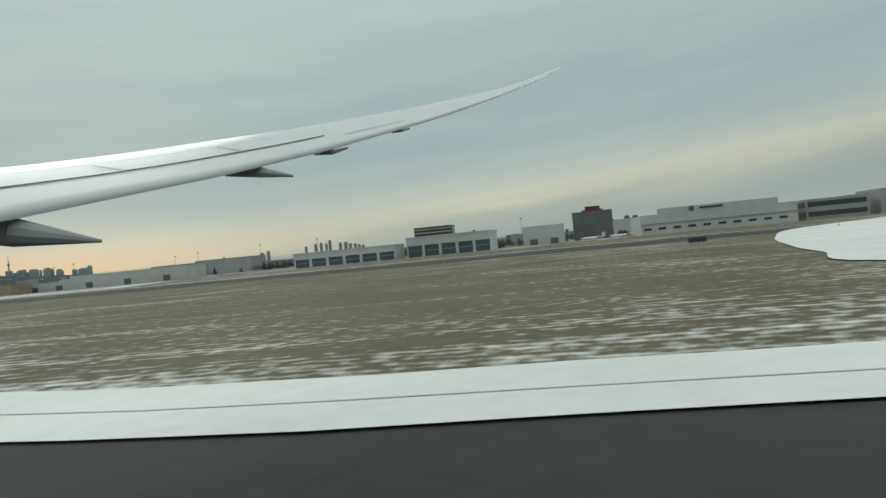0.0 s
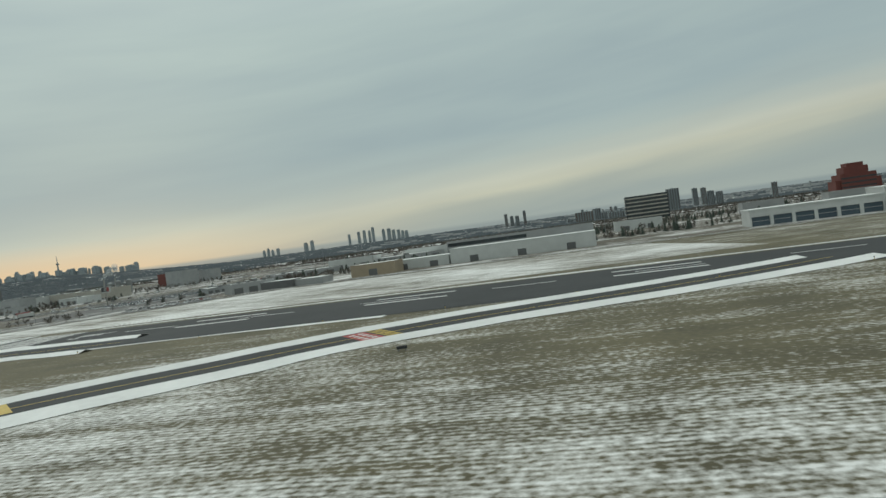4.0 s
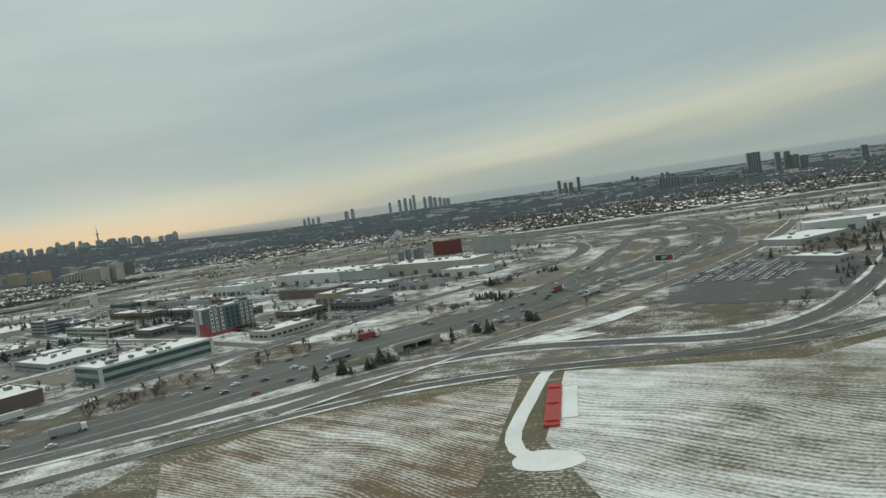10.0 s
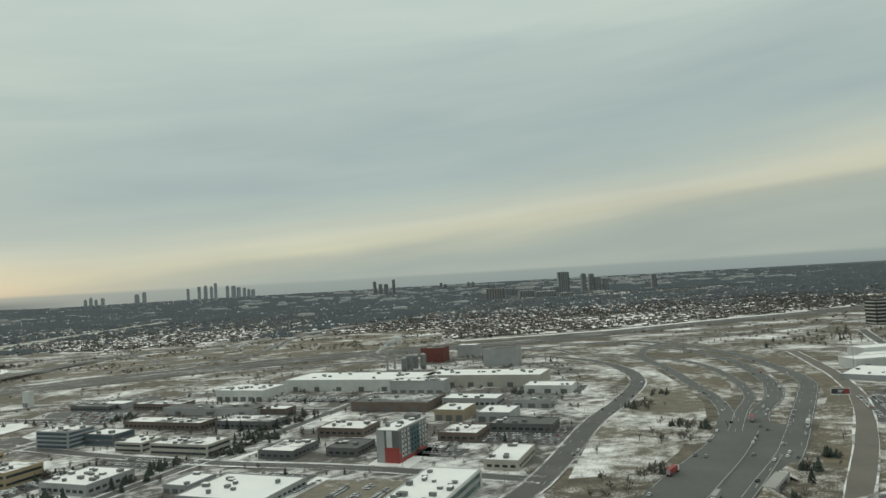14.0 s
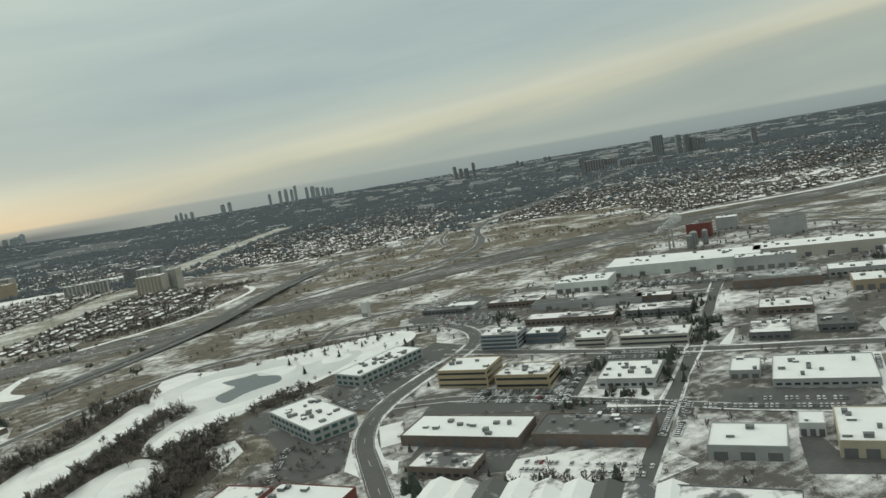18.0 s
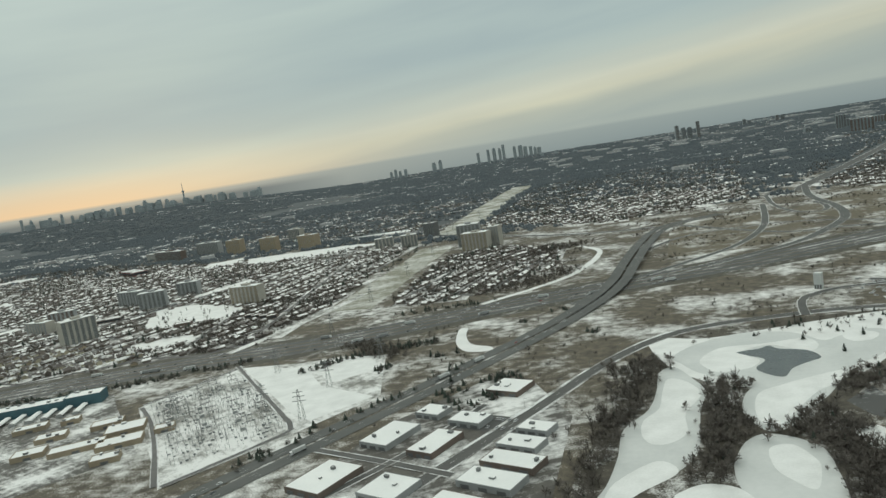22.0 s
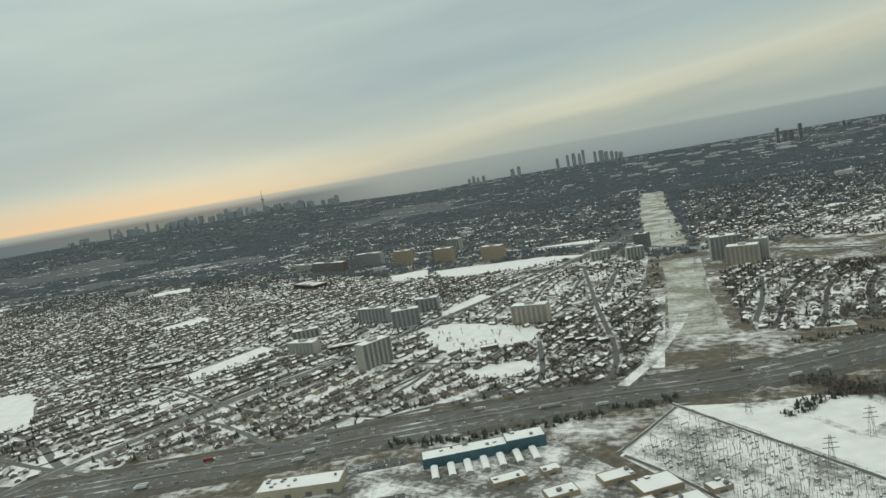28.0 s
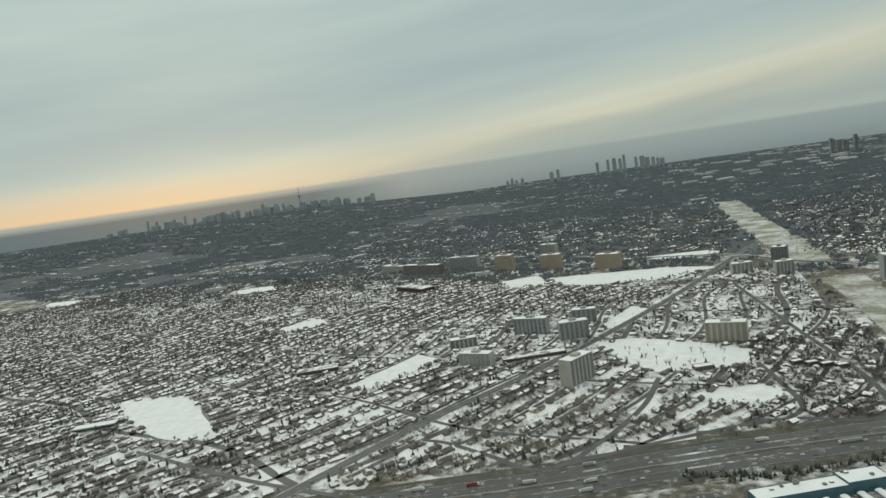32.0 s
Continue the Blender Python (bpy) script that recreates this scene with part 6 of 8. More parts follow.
block("school", -1700, 442.5, 25, 36, 12, 3.2, wall_grey, W, "low school with a white roof", "school", 1)
block("clubhouse", -1213, 539, 20, 14, 8, 2.6, wall_brown, W, "small park building", "building", 0)
for k in range(4):
    block("townhouse_row", -1150 + k * 9, 540 - k * 4, 25, 8.2, 5, 3.0, wall_brown, W, "brick townhouse row with snowy roofs", "townhouse", 1, group="townhouse rows")
FAR = [(-163, 2329, 60, 36), (-63, 2308, 60, 24), (-6, 2294, 70, 18), (58, 2276, 45, 10), (149, 2648, 42, 78), (222, 2631, 16, 68), (250, 2624, 16, 66), (272, 2618, 21, 52), (299, 2610, 21, 46), (466, 2556, 17, 52), (-120, 2694, 29, 44),
       (-79, 2689, 80, 27), (-19, 2680, 60, 24), (125, 2654, 29, 24), (-222, 2704, 21, 18), (-571, 3690, 14, 72), (-541, 3690, 16, 58), (-513, 3689, 19, 56), (-473, 3688, 14, 78), (-181, 4221, 14, 34), (-156, 4219, 16, 25), (-18, 4206, 14, 29), (9, 4203, 16, 28)]
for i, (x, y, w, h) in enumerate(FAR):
    slab_tower(x, y, (i * 37) % 40 - 20, w, 16, h, "distant slate grey tower", hazed_tower_wall, wall_dark if i % 3 else wall_brown, max(4, int(w / 8)), "distant towers")


# the city stands on a low wooded rise to the south-east
def ridge_z(x, y):
    az, d = np.degrees(np.arctan2(-(x + 600), y)), np.hypot(x + 600, y)
    up = np.clip((az - 24) / 12, 0, 1) * np.clip((d - 3300) / 1100, 0, 1)
    return gz(np.minimum(y, 4900)) * (1 - up) + 72 * up


rg = Geo()
AZ, DD = np.radians(np.arange(22, 80, 1.0)), np.arange(3300, 5500, 110.0)
for a in AZ:
    for d in DD:
        x, y = -600 - d * math.sin(a), d * math.cos(a)
        rg.v.append((x, y, float(ridge_z(x, y)) + (0.4 if d > 3350 else -2)))
for i in range(len(AZ) - 1):
    for j in range(len(DD) - 1):
        k = i * len(DD) + j
        rg.f.append((k, k + 1, k + len(DD) + 1, k + len(DD)))
        rg.m.append(0)
sheet("city_rise", rg, hazed_wood_floor, "low wooded rise under the distant city")


def far_tower(x, y, w, top, shape):
    """A distant high-rise with setbacks and a plant room."""
    z = float(ridge_z(x, y))
    root = thing("high_rise", x, y, z, (x * 3) % 30, "hazy slate high-rise on the skyline", "high-rise", "skyline towers")
    h = top - z
    part("shaft", Geo().box(-w / 2, -w / 2, -3, w / 2, w / 2, h * (0.9 if shape else 1.0)), hazed_skyline_wall, root)
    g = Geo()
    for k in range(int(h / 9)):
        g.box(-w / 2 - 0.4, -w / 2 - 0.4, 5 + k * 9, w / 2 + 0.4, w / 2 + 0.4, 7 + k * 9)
    tagged(part("facade", g, hazed_skyline_band, root), "", "", "", "stuff")
    part("crown", Geo().box(-w / 3, -w / 3, h * 0.88, w / 3, w / 3, h + (3 if shape else 2)), hazed_skyline_wall, root)


SKY_A = [(-4321, 3471, 30, 158), (-4285, 3506, 22, 158), (-4248, 3540, 30, 159), (-4209, 3574, 22, 163), (-4161, 3616, 30, 161), (-4119, 3652, 26, 157), (-4056, 3704, 30, 159), (-3983, 3763, 26, 159), (-3913, 3816, 34, 146), (-3826, 3880, 30, 152),
         (-3785, 3909, 34, 160), (-3751, 3933, 37, 160), (-3715, 3957, 34, 152), (-3677, 3983, 37, 151), (-3644, 4005, 30, 140), (-3556, 4060, 37, 128), (-3509, 4088, 34, 129), (-3463, 4116, 30, 126), (-3402, 4151, 34, 117), (-3324, 4195, 30, 108), (-3256, 4231, 34, 106)]
SKY_B = [(-1735, 4545, 24, 104), (-1669, 4552, 24, 112), (-1631, 4556, 22, 120), (-1595, 4558, 22, 112), (-1570, 4560, 24, 136), (-1499, 4566, 26, 106), (-1462, 4569, 28, 108), (-1431, 4571, 26, 100), (-1397, 4574, 24, 92), (-1370, 4576, 24, 84), (-1344, 4578, 28, 78),
         (-2010, 4445, 26, 90), (-1970, 4456, 26, 92), (-2280, 4370, 22, 74), (-2252, 4378, 24, 78), (-2225, 4385, 22, 70), (-2190, 4394, 24, 76)]
SKY_C = [(-1300, 4306, 26, 38), (-1215, 4308, 30, 32), (-1105, 4309, 36, 24), (-109, 4316, 28, 26), (-79, 4310, 24, 28), (-40, 4300, 24, 30), (1357, 4015, 28, 24), (1388, 4001, 28, 28), (1420, 3985, 28, 20)]
rng = np.random.default_rng(31)
for i, (x, y, w, top) in enumerate(SKY_A + SKY_B + SKY_C):
    base = float(ridge_z(x, y))
    low, lean = (rng.uniform(0.55, 0.85), rng.uniform(0.4, 0.75)) if i < len(SKY_A) else (rng.uniform(0.88, 1.0), rng.uniform(0.6, 0.85))
    far_tower(x, y, w * lean, base + (top - base) * low, rng.random() < 0.5)
for k in range(80):
    q = float(np.clip(rng.normal(0.5, 0.26), 0, 1))
    far_tower(-4480 + q * 1300, 3330 + q * 940 + rng.uniform(-60, 20), rng.uniform(14, 40), 110 - 34 * abs(q - 0.5) + rng.uniform(-14, 20), rng.random() < 0.5)
cn = thing("needle_tower", -3587, 4041, float(ridge_z(-3587, 4041)), 0, "slender concrete needle tower on the skyline", "tower")
part("shaft", Geo().tube((0, 0, -3), (0, 0, 92), 8, 4, 6), hazed_skyline_wall, cn)
part("pod", Geo().tube((0, 0, 86), (0, 0, 95), 10, 8, 14), hazed_skyline_band, cn)
part("spire", Geo().tube((0, 0, 92), (0, 0, 150), 3, 0.8, 6), hazed_skyline_wall, cn)

# ---- what is free to be built or planted on ----
ROAD_PTS = np.concatenate([np.column_stack([l, np.full(len(l), w)]) for l, w in ROADS])


def free(px, py, margin=0.0, fields=True):
    ok = np.ones(len(px), bool)
    for k in range(0, len(px), 2000):
        s = slice(k, k + 2000)
        bx0, bx1, by0, by1 = px[s].min() - 40, px[s].max() + 40, py[s].min() - 40, py[s].max() + 40
        q = ROAD_PTS[(ROAD_PTS[:, 0] > bx0) & (ROAD_PTS[:, 0] < bx1) & (ROAD_PTS[:, 1] > by0) & (ROAD_PTS[:, 1] < by1)]
        if len(q):
            d2 = (px[s, None] - q[None, :, 0]) ** 2 + (py[s, None] - q[None, :, 1]) ** 2
            ok[s] &= (d2 > (q[None, :, 2] + margin) ** 2).all(1)
    if fields:
        for poly in FIELDS:
            ok &= ~inside(px, py, poly)
    for x, y, t, hx, hy in BLOCKED:
        dx, dy = px - x, py - y
        u, v = dx * math.cos(t) + dy * math.sin(t), -dx * math.sin(t) + dy * math.cos(t)
        ok &= ~((np.abs(u) < hx + margin) & (np.abs(v) < hy + margin))
    return ok


class Batch:
    """Many small shapes laid out by arrays and joined into one mesh."""

    def __init__(self):
        self.v, self.f, self.m, self.n = [], [], [], 0

    def put(self, shape, x, y, z, turn, sx, sy, sz):
        V, F, M = shape
        V = np.array(V)
        c, s = np.cos(turn)[:, None], np.sin(turn)[:, None]
        X, Y, Z = V[None, :, 0] * sx[:, None], V[None, :, 1] * sy[:, None], V[None, :, 2] * sz[:, None]
        P = np.stack([X * c - Y * s + x[:, None], X * s + Y * c + y[:, None], Z + z[:, None]], -1)
        base = self.n + np.arange(len(x)) * len(V)
        self.v.append(P.reshape(-1, 3))
        for fc, mi in zip(F, M):
            self.f.append((np.array(fc)[None, :] + base[:, None], mi))
        self.n += len(x) * len(V)

    def ob(self, name, mats, label, category="", kind="stuff"):
        v = np.concatenate(self.v)
        idx = np.concatenate([a.reshape(-1) for a, _ in self.f])
        size = np.concatenate([np.full(len(a), a.shape[1]) for a, _ in self.f])
        mi = np.concatenate([np.full(len(a), k) for a, k in self.f])
        me = bpy.data.meshes.new(name)
        me.vertices.add(len(v))
        me.vertices.foreach_set("co", v.astype(np.float32).reshape(-1))
        me.loops.add(len(idx))
        me.loops.foreach_set("vertex_index", idx.astype(np.int32))
        me.polygons.add(len(size))
        me.polygons.foreach_set("loop_start", np.concatenate([[0], np.cumsum(size)[:-1]]).astype(np.int32))
        for m in mats:
            me.materials.append(m)
        me.polygons.foreach_set("material_index", mi.astype(np.int32))
        me.update(calc_edges=True)
        return tagged(new(name, me), label, category, "", kind)


# ---- houses ----
HV = [(-.5, -.5, 0), (.5, -.5, 0), (.5, .5, 0), (-.5, .5, 0), (-.5, -.5, .62), (.5, -.5, .62), (.5, .5, .62), (-.5, .5, .62), (-.5, 0, .95), (.5, 0, .95),
      (-.56, -.58, .58), (.56, -.58, .58), (.56, .58, .58), (-.56, .58, .58), (-.56, 0, 1.0), (.56, 0, 1.0)]
HOUSE = (HV, [(0, 1, 5, 4), (1, 2, 6, 5), (2, 3, 7, 6), (3, 0, 4, 7), (5, 6, 9), (7, 4, 8), (10, 11, 15, 14), (12, 13, 14, 15)], [0, 0, 0, 0, 0, 0, 1, 1])
FLATV = [(-.5, -.5, 0), (.5, -.5, 0), (.5, .5, 0), (-.5, .5, 0), (-.5, -.5, 1), (.5, -.5, 1), (.5, .5, 1), (-.5, .5, 1)]
SHED = (FLATV, [(0, 1, 5, 4), (1, 2, 6, 5), (2, 3, 7, 6), (3, 0, 4, 7), (4, 5, 6, 7)], [0, 0, 0, 0, 1])


class Grid:
    """A swaying street grid of house lots within poly."""

    def __init__(self, poly, angle, row, lot, sway=24.0):
        self.poly, self.row, self.lot, self.sway = poly, row, lot, sway
        p = np.array(poly, float)
        a = radians(angle)
        self.c = p.mean(0)
        self.R = np.array([[math.cos(a), math.sin(a)], [-math.sin(a), math.cos(a)]])
        q = (p - self.c) @ self.R.T
        self.u0, self.v0, self.u1, self.v1 = *q.min(0), *q.max(0)

    def bend(self, u, v):
        return 9 * np.sin(v / 47.0), self.sway * np.sin(u / 95.0 + v / 210.0) + 8 * np.sin(u / 43.0 + v / 61.0 + 1.7)

    def warp(self, u, v):
        du, dv = self.bend(u, v)
        return np.stack([u + du, v + dv], -1) @ self.R + self.c

    def gap(self, x, y):
        """Distance to the nearest street of the grid."""
        q = (np.stack([x, y], -1) - self.c) @ self.R.T
        u, v = q[:, 0], q[:, 1]
        for k in range(4):
            du, dv = self.bend(u, v)
            u, v = q[:, 0] - du, q[:, 1] - dv
        a = np.abs((v - self.v0 + self.row / 2) % self.row - self.row / 2)
        b = np.abs((u - self.u0 - 40 + 55) % 110.0 - 55)
        return np.minimum(a, b)

    def houses(self, rng):
        us, vs = np.arange(self.u0, self.u1, self.lot), np.arange(self.v0, self.v1, self.row)
        U, V = np.meshgrid(us, vs)
        out = []
        for off in (-6.2, 6.2):
            w = self.warp(U + rng.uniform(-0.8, 0.8, U.shape), V + off + rng.uniform(-1.1, 1.1, U.shape)).reshape(-1, 2)
            w1, w2 = self.warp(U, V + off).reshape(-1, 2), self.warp(U + 1.0, V + off).reshape(-1, 2)
            out.append(np.column_stack([w, np.arctan2(w2[:, 1] - w1[:, 1], w2[:, 0] - w1[:, 0])]))
        h = np.concatenate(out)
        h = h[inside(h[:, 0], h[:, 1], self.poly)]
        return h[self.gap(h[:, 0], h[:, 1]) > 3.6]

    def streets(self):
        out = [self.warp(np.arange(self.u0, self.u1, 9.0), np.full(len(np.arange(self.u0, self.u1, 9.0)), v)) for v in np.arange(self.v0, self.v1, self.row)]
        return out + [self.warp(np.full(len(np.arange(self.v0, self.v1, 9.0)), u), np.arange(self.v0, self.v1, 9.0)) for u in np.arange(self.u0 + 40, self.u1, 110.0)]


rng = np.random.default_rng(12)
ALL, STREETS = [], Geo()
GRIDS = [Grid(HOMES_WEST, 68, 30.0, 6.6), Grid(HOMES_BEND, 58, 27.0, 6.4), Grid(HOMES_SOUTH, 28, 32.0, 7.2), Grid(HOMES_FAR, 70, 30.0, 7.0), Grid(HOMES_FAR_WEST, 62, 32.0, 7.5)]
for grid in GRIDS:
    ALL.append(grid.houses(rng))
    for k, l in enumerate(grid.streets()):
        ok = inside(l[:, 0], l[:, 1], grid.poly)
        for f in FIELDS:
            ok &= ~inside(l[:, 0], l[:, 1], f)
        ok &= l[:, 1] < 1500
        nrm = sides_of(l)
        wide = 2.9 if k % 4 == 1 else 1.8
        for i in range(len(l) - 1):
            if ok[i] and ok[i + 1]:
                a, b, na, nb = l[i], l[i + 1], nrm[i] * wide, nrm[i + 1] * wide
                z0, z1 = float(gz(a[1])) + 0.12, float(gz(b[1])) + 0.12
                STREETS.face([(*(a - na), z0), (*(b - nb), z1), (*(b + nb), z1), (*(a + na), z0)])
sheet("side_streets", STREETS, wet_street, "dark web of residential side streets")
H = np.concatenate(ALL)
wild = np.array([noise.noise(Vector((p * 0.006, q * 0.006, 1.0))) for p, q in H[:, :2]])
chance = np.interp(H[:, 1], [900, 1500], [0.9, 0.42]) * np.where((H[:, 1] > 860) & (wild < 0.02), 0.15, 1.0)
south, south_west = inside(H[:, 0], H[:, 1], HOMES_SOUTH), inside(H[:, 0], H[:, 1], HOMES_FAR)
thin = np.interp(H[:, 1], [1000, 1900], [0.85, 0.4])
H = H[rng.random(len(H)) < np.where(south, np.interp(H[:, 0], [-350, 250], [1.0, 0.0]) * thin * 0.8 + np.interp(H[:, 0], [-350, 250], [0.0, 1.0]) * chance * 0.5, np.where(south_west, thin, chance))]
H = H[free(H[:, 0], H[:, 1], 2.0)]
size = rng.uniform(0.8, 1.2, len(H))
HL, HW, HH = 5.2 * size * rng.uniform(0.85, 1.2, len(H)), 4.3 * size, rng.uniform(1.9, 2.9, len(H))
HT = H[:, 2] + np.where(rng.random(len(H)) < 0.35, math.pi / 2, 0)
near = np.argsort((H[:, 0] + 1290) ** 2 + (H[:, 1] - 360) ** 2)
mine = np.zeros(len(H), bool)
mine[near[:190]] = True
b = Batch()
r = ~mine
b.put(HOUSE, H[r, 0], H[r, 1], gz(H[r, 1]), HT[r], HL[r], HW[r], HH[r])
b.ob("houses", [house_wall, roof_house], "thousands of small brick houses under patchy snow", "houses")


def house_model(k):
    """One small house: walls, two roof slopes, chimney, windows and door."""
    rk = np.random.default_rng(400 + k)
    L, Wd, Hh = rk.uniform(4.6, 6.0), rk.uniform(3.6, 4.4), rk.uniform(2.7, 3.7)
    e = Hh * 0.6
    root = thing("house", 0, 0, -50, 0, ("small brown brick house with snow on its roof", "pale bungalow with a snowy roof", "brick house with half-bare brown roof", "two storey brick house under snow")[k % 4], "house", "houses by the freeway")
    wl = (house_wall, wall_cream, wall_brown, wall_tan)[k % 4]
    g = Geo().box(-L / 2, -Wd / 2, -0.2, L / 2, Wd / 2, e)
    g.face([(L / 2, -Wd / 2, e), (L / 2, Wd / 2, e), (L / 2, 0, Hh - 0.15)]).face([(-L / 2, Wd / 2, e), (-L / 2, -Wd / 2, e), (-L / 2, 0, Hh - 0.15)])
    part("wall", g, wl, root)
    for s in (-1, 1):
        y1 = s * (Wd / 2 + 0.3)
        z1 = e - 0.18
        pts = [(-L / 2 - 0.3, y1, z1), (L / 2 + 0.3, y1, z1), (L / 2 + 0.3, 0, Hh), (-L / 2 - 0.3, 0, Hh)]
        g = Geo()
        v = pts + [(a, bb, c + 0.16) for a, bb, c in pts]
        g.v = v
        g.f = [(3, 2, 1, 0), (4, 5, 6, 7), (0, 1, 5, 4), (1, 2, 6, 5), (2, 3, 7, 6), (3, 0, 4, 7)]
        g.m = [0] * 6
        part("roof_slope", g, roof_house, root, "roof slope with patchy snow")
    part("chimney", Geo().box(L * 0.25, -0.25, Hh - 0.5, L * 0.25 + 0.4, 0.2, Hh + 0.5), wall_brown, root)
    for s in (-1, 1):
        for a in (-L * 0.28,):
            part("window", Geo().box(a - 0.4, s * Wd / 2 - 0.04, 0.5, a + 0.4, s * Wd / 2 + 0.04, 1.2), glass_dark, root)
    part("door", Geo().box(-0.2, -Wd / 2 - 0.05, 0, 0.25, -Wd / 2 + 0.03, 1.0), wall_white, root)
    return root


models = [house_model(k) for k in range(6)]
picks = near[:190]
for i, j in enumerate(picks):
    m = pose(H[j, 0], H[j, 1], float(gz(H[j, 1])), 0, 0, math.degrees(HT[j]))
    if i < 6:
        models[i].matrix_basis = m
    else:
        copy_thing(models[i % 6], m)


# ---- trees ----
def tuft(k, n=24):
    """A leafless crown as a fan of twig blades on a thin stem, one metre high and wide."""
    r = np.random.default_rng(900 + k)
    V, F = ([(-.03, -.02, 0), (.03, -.02, 0), (0, .03, 0), (0, 0, .6)], [(0, 1, 3), (1, 2, 3), (2, 0, 3)]) if n > 12 else ([], [])
    wide = 1.0 if n > 12 else 1.9
    for i in range(n):
        a, e = r.uniform(0, 6.28), r.uniform(0.1, 1.2)
        root = np.array([0, 0, r.uniform(0.15, 0.5)])
        tip = np.array([math.cos(a) * math.cos(e) * r.uniform(.3, .5), math.sin(a) * math.cos(e) * r.uniform(.3, .5), min(1.0, root[2] + math.sin(e) * r.uniform(.35, .6))])
        side = np.array([-math.sin(a), math.cos(a), 0]) * r.uniform(.03, .075) * wide
        q = len(V)
        V += [tuple(root), tuple(tip + side), tuple(tip - side * 0.7 + np.array([0, 0, r.uniform(-.1, .1)]))]
        F.append((q, q + 1, q + 2))
    return (V, F, [0] * len(F))


def spruce(k):
    """A ragged conifer of four whorls."""
    r = np.random.default_rng(950 + k)
    V, F = [], []
    for i in range(4):
        z0, z1, rad = 0.08 + i * .22, 0.42 + i * .2, .42 * (1 - i * .22)
        q = len(V)
        V.append((0, 0, z1))
        for j in range(7):
            a = j / 7 * 6.283 + i
            rr = rad * r.uniform(.7, 1.15)
            V.append((math.cos(a) * rr, math.sin(a) * rr, z0 + r.uniform(-.04, .04)))
        F += [(q, q + 1 + j, q + 1 + (j + 1) % 7) for j in range(7)]
    return (V, F, [0] * len(F))


def scrub(k, n=6):
    """A patch of far woodland: several small crowns side by side."""
    r = np.random.default_rng(970 + k)
    V, F = [], []
    for t in range(n):
        ox, oy, h, w = r.uniform(-.5, .5), r.uniform(-.5, .5), r.uniform(.55, 1.0), r.uniform(.12, .22)
        q = len(V)
        V.append((ox + r.uniform(-.04, .04), oy, h))
        for j in range(5):
            a = j * 1.2566 + t
            V.append((ox + math.cos(a) * w * r.uniform(.7, 1.3), oy + math.sin(a) * w * r.uniform(.7, 1.3), h * r.uniform(.1, .5)))
        F += [(q, q + 1 + j, q + 1 + (j + 1) % 5) for j in range(5)]
    return (V, F, [0] * len(F))


def scatter(n, poly, rng, margin=0.5, fields=True):
    p = np.array(poly)
    x = rng.uniform(p[:, 0].min(), p[:, 0].max(), n)
    y = rng.uniform(p[:, 1].min(), p[:, 1].max(), n)
    ok = inside(x, y, poly)
    x, y = x[ok], y[ok]
    ok = free(x, y, margin, fields)
    return x[ok], y[ok]


rng = np.random.default_rng(21)
tufts, thin_tufts, spruces, scrubs = [tuft(k) for k in range(6)], [tuft(k, 10) for k in range(6)], [spruce(k) for k in range(3)], [scrub(k) for k in range(5)]


def plant(batch, shapes, x, y, lo, hi, wide=0.8):
    k = rng.integers(0, len(shapes), len(x))
    h = rng.uniform(lo, hi, len(x))
    w = h * wide * rng.uniform(0.8, 1.25, len(x))
    for i, s in enumerate(shapes):
        q = k == i
        if q.any():
            batch.put(s, x[q], y[q], gz(y[q]) - 0.1, rng.uniform(0, 6.28, q.sum()), w[q], w[q], h[q])


b, c = Batch(), Batch()
for grid, n, frac in zip(GRIDS, (50000, 1300, 52000, 24000, 20000), (0.26, 0.3, 0.25, 0.25, 0.24)):
    x, y = scatter(n, grid.poly, rng)
    clear = (grid.gap(x, y) > 2.6) | (rng.random(len(x)) < 0.08)
    x, y = x[clear], y[clear]
    grove = np.array([noise.noise(Vector((p * 0.012, q * 0.012, 4.0))) + 0.5 * noise.noise(Vector((p * 0.04, q * 0.04, 6.0))) for p, q in zip(x, y)])
    some = rng.random(len(x)) < np.clip(0.72 + 2.1 * grove, 0.10, 1.0)
    x, y = x[some], y[some]
    q = rng.random(len(x)) < frac
    for shapes, part_ in ((tufts, y < 720), (thin_tufts, y >= 720)):
        plant(b, shapes, x[~q & part_], y[~q & part_], 2.2, 5.4, 1.0)
    plant(c, spruces, x[q], y[q], 2.0, 6.0, 0.72)
x, y = scatter(9000, HOMES_WEST, rng)
near = (y < 640) & (rng.random(len(x)) < 0.6)
plant(b, tufts, x[near], y[near], 1.8, 3.8, 1.1)
x, y = scatter(3200, [(-1190, 436), (-1088, 436), (-1086, 640), (-1210, 610)], rng, 0.4)
plant(b, tufts, x, y, 1.6, 3.4, 1.15)
x, y = scatter(1500, HOMES_BEND, rng)
plant(b, tufts, x, y, 1.8, 4.0, 1.1)
x, y = scatter(30000, [(-623, 1001), (-546, 791), (-455, 707), (-200, 745), (200, 890), (600, 1030), (700, 1250), (-532, 1340)], rng, 1.0)
near_woods = np.array([noise.noise(Vector((p * 0.006, q * 0.006, 2.0))) for p, q in zip(x, y)]) > -0.12
plant(b, thin_tufts, x[near_woods], y[near_woods], 2.2, 5.2, 1.0)
x, y = scatter(60000, HOMES_WEST, rng)
some = (rng.random(len(x)) < np.interp(y, [560, 1150], [0.0, 1.0])) & (GRIDS[0].gap(x, y) > 2.2)
plant(b, thin_tufts, x[some], y[some], 2.4, 5.4, 1.1)
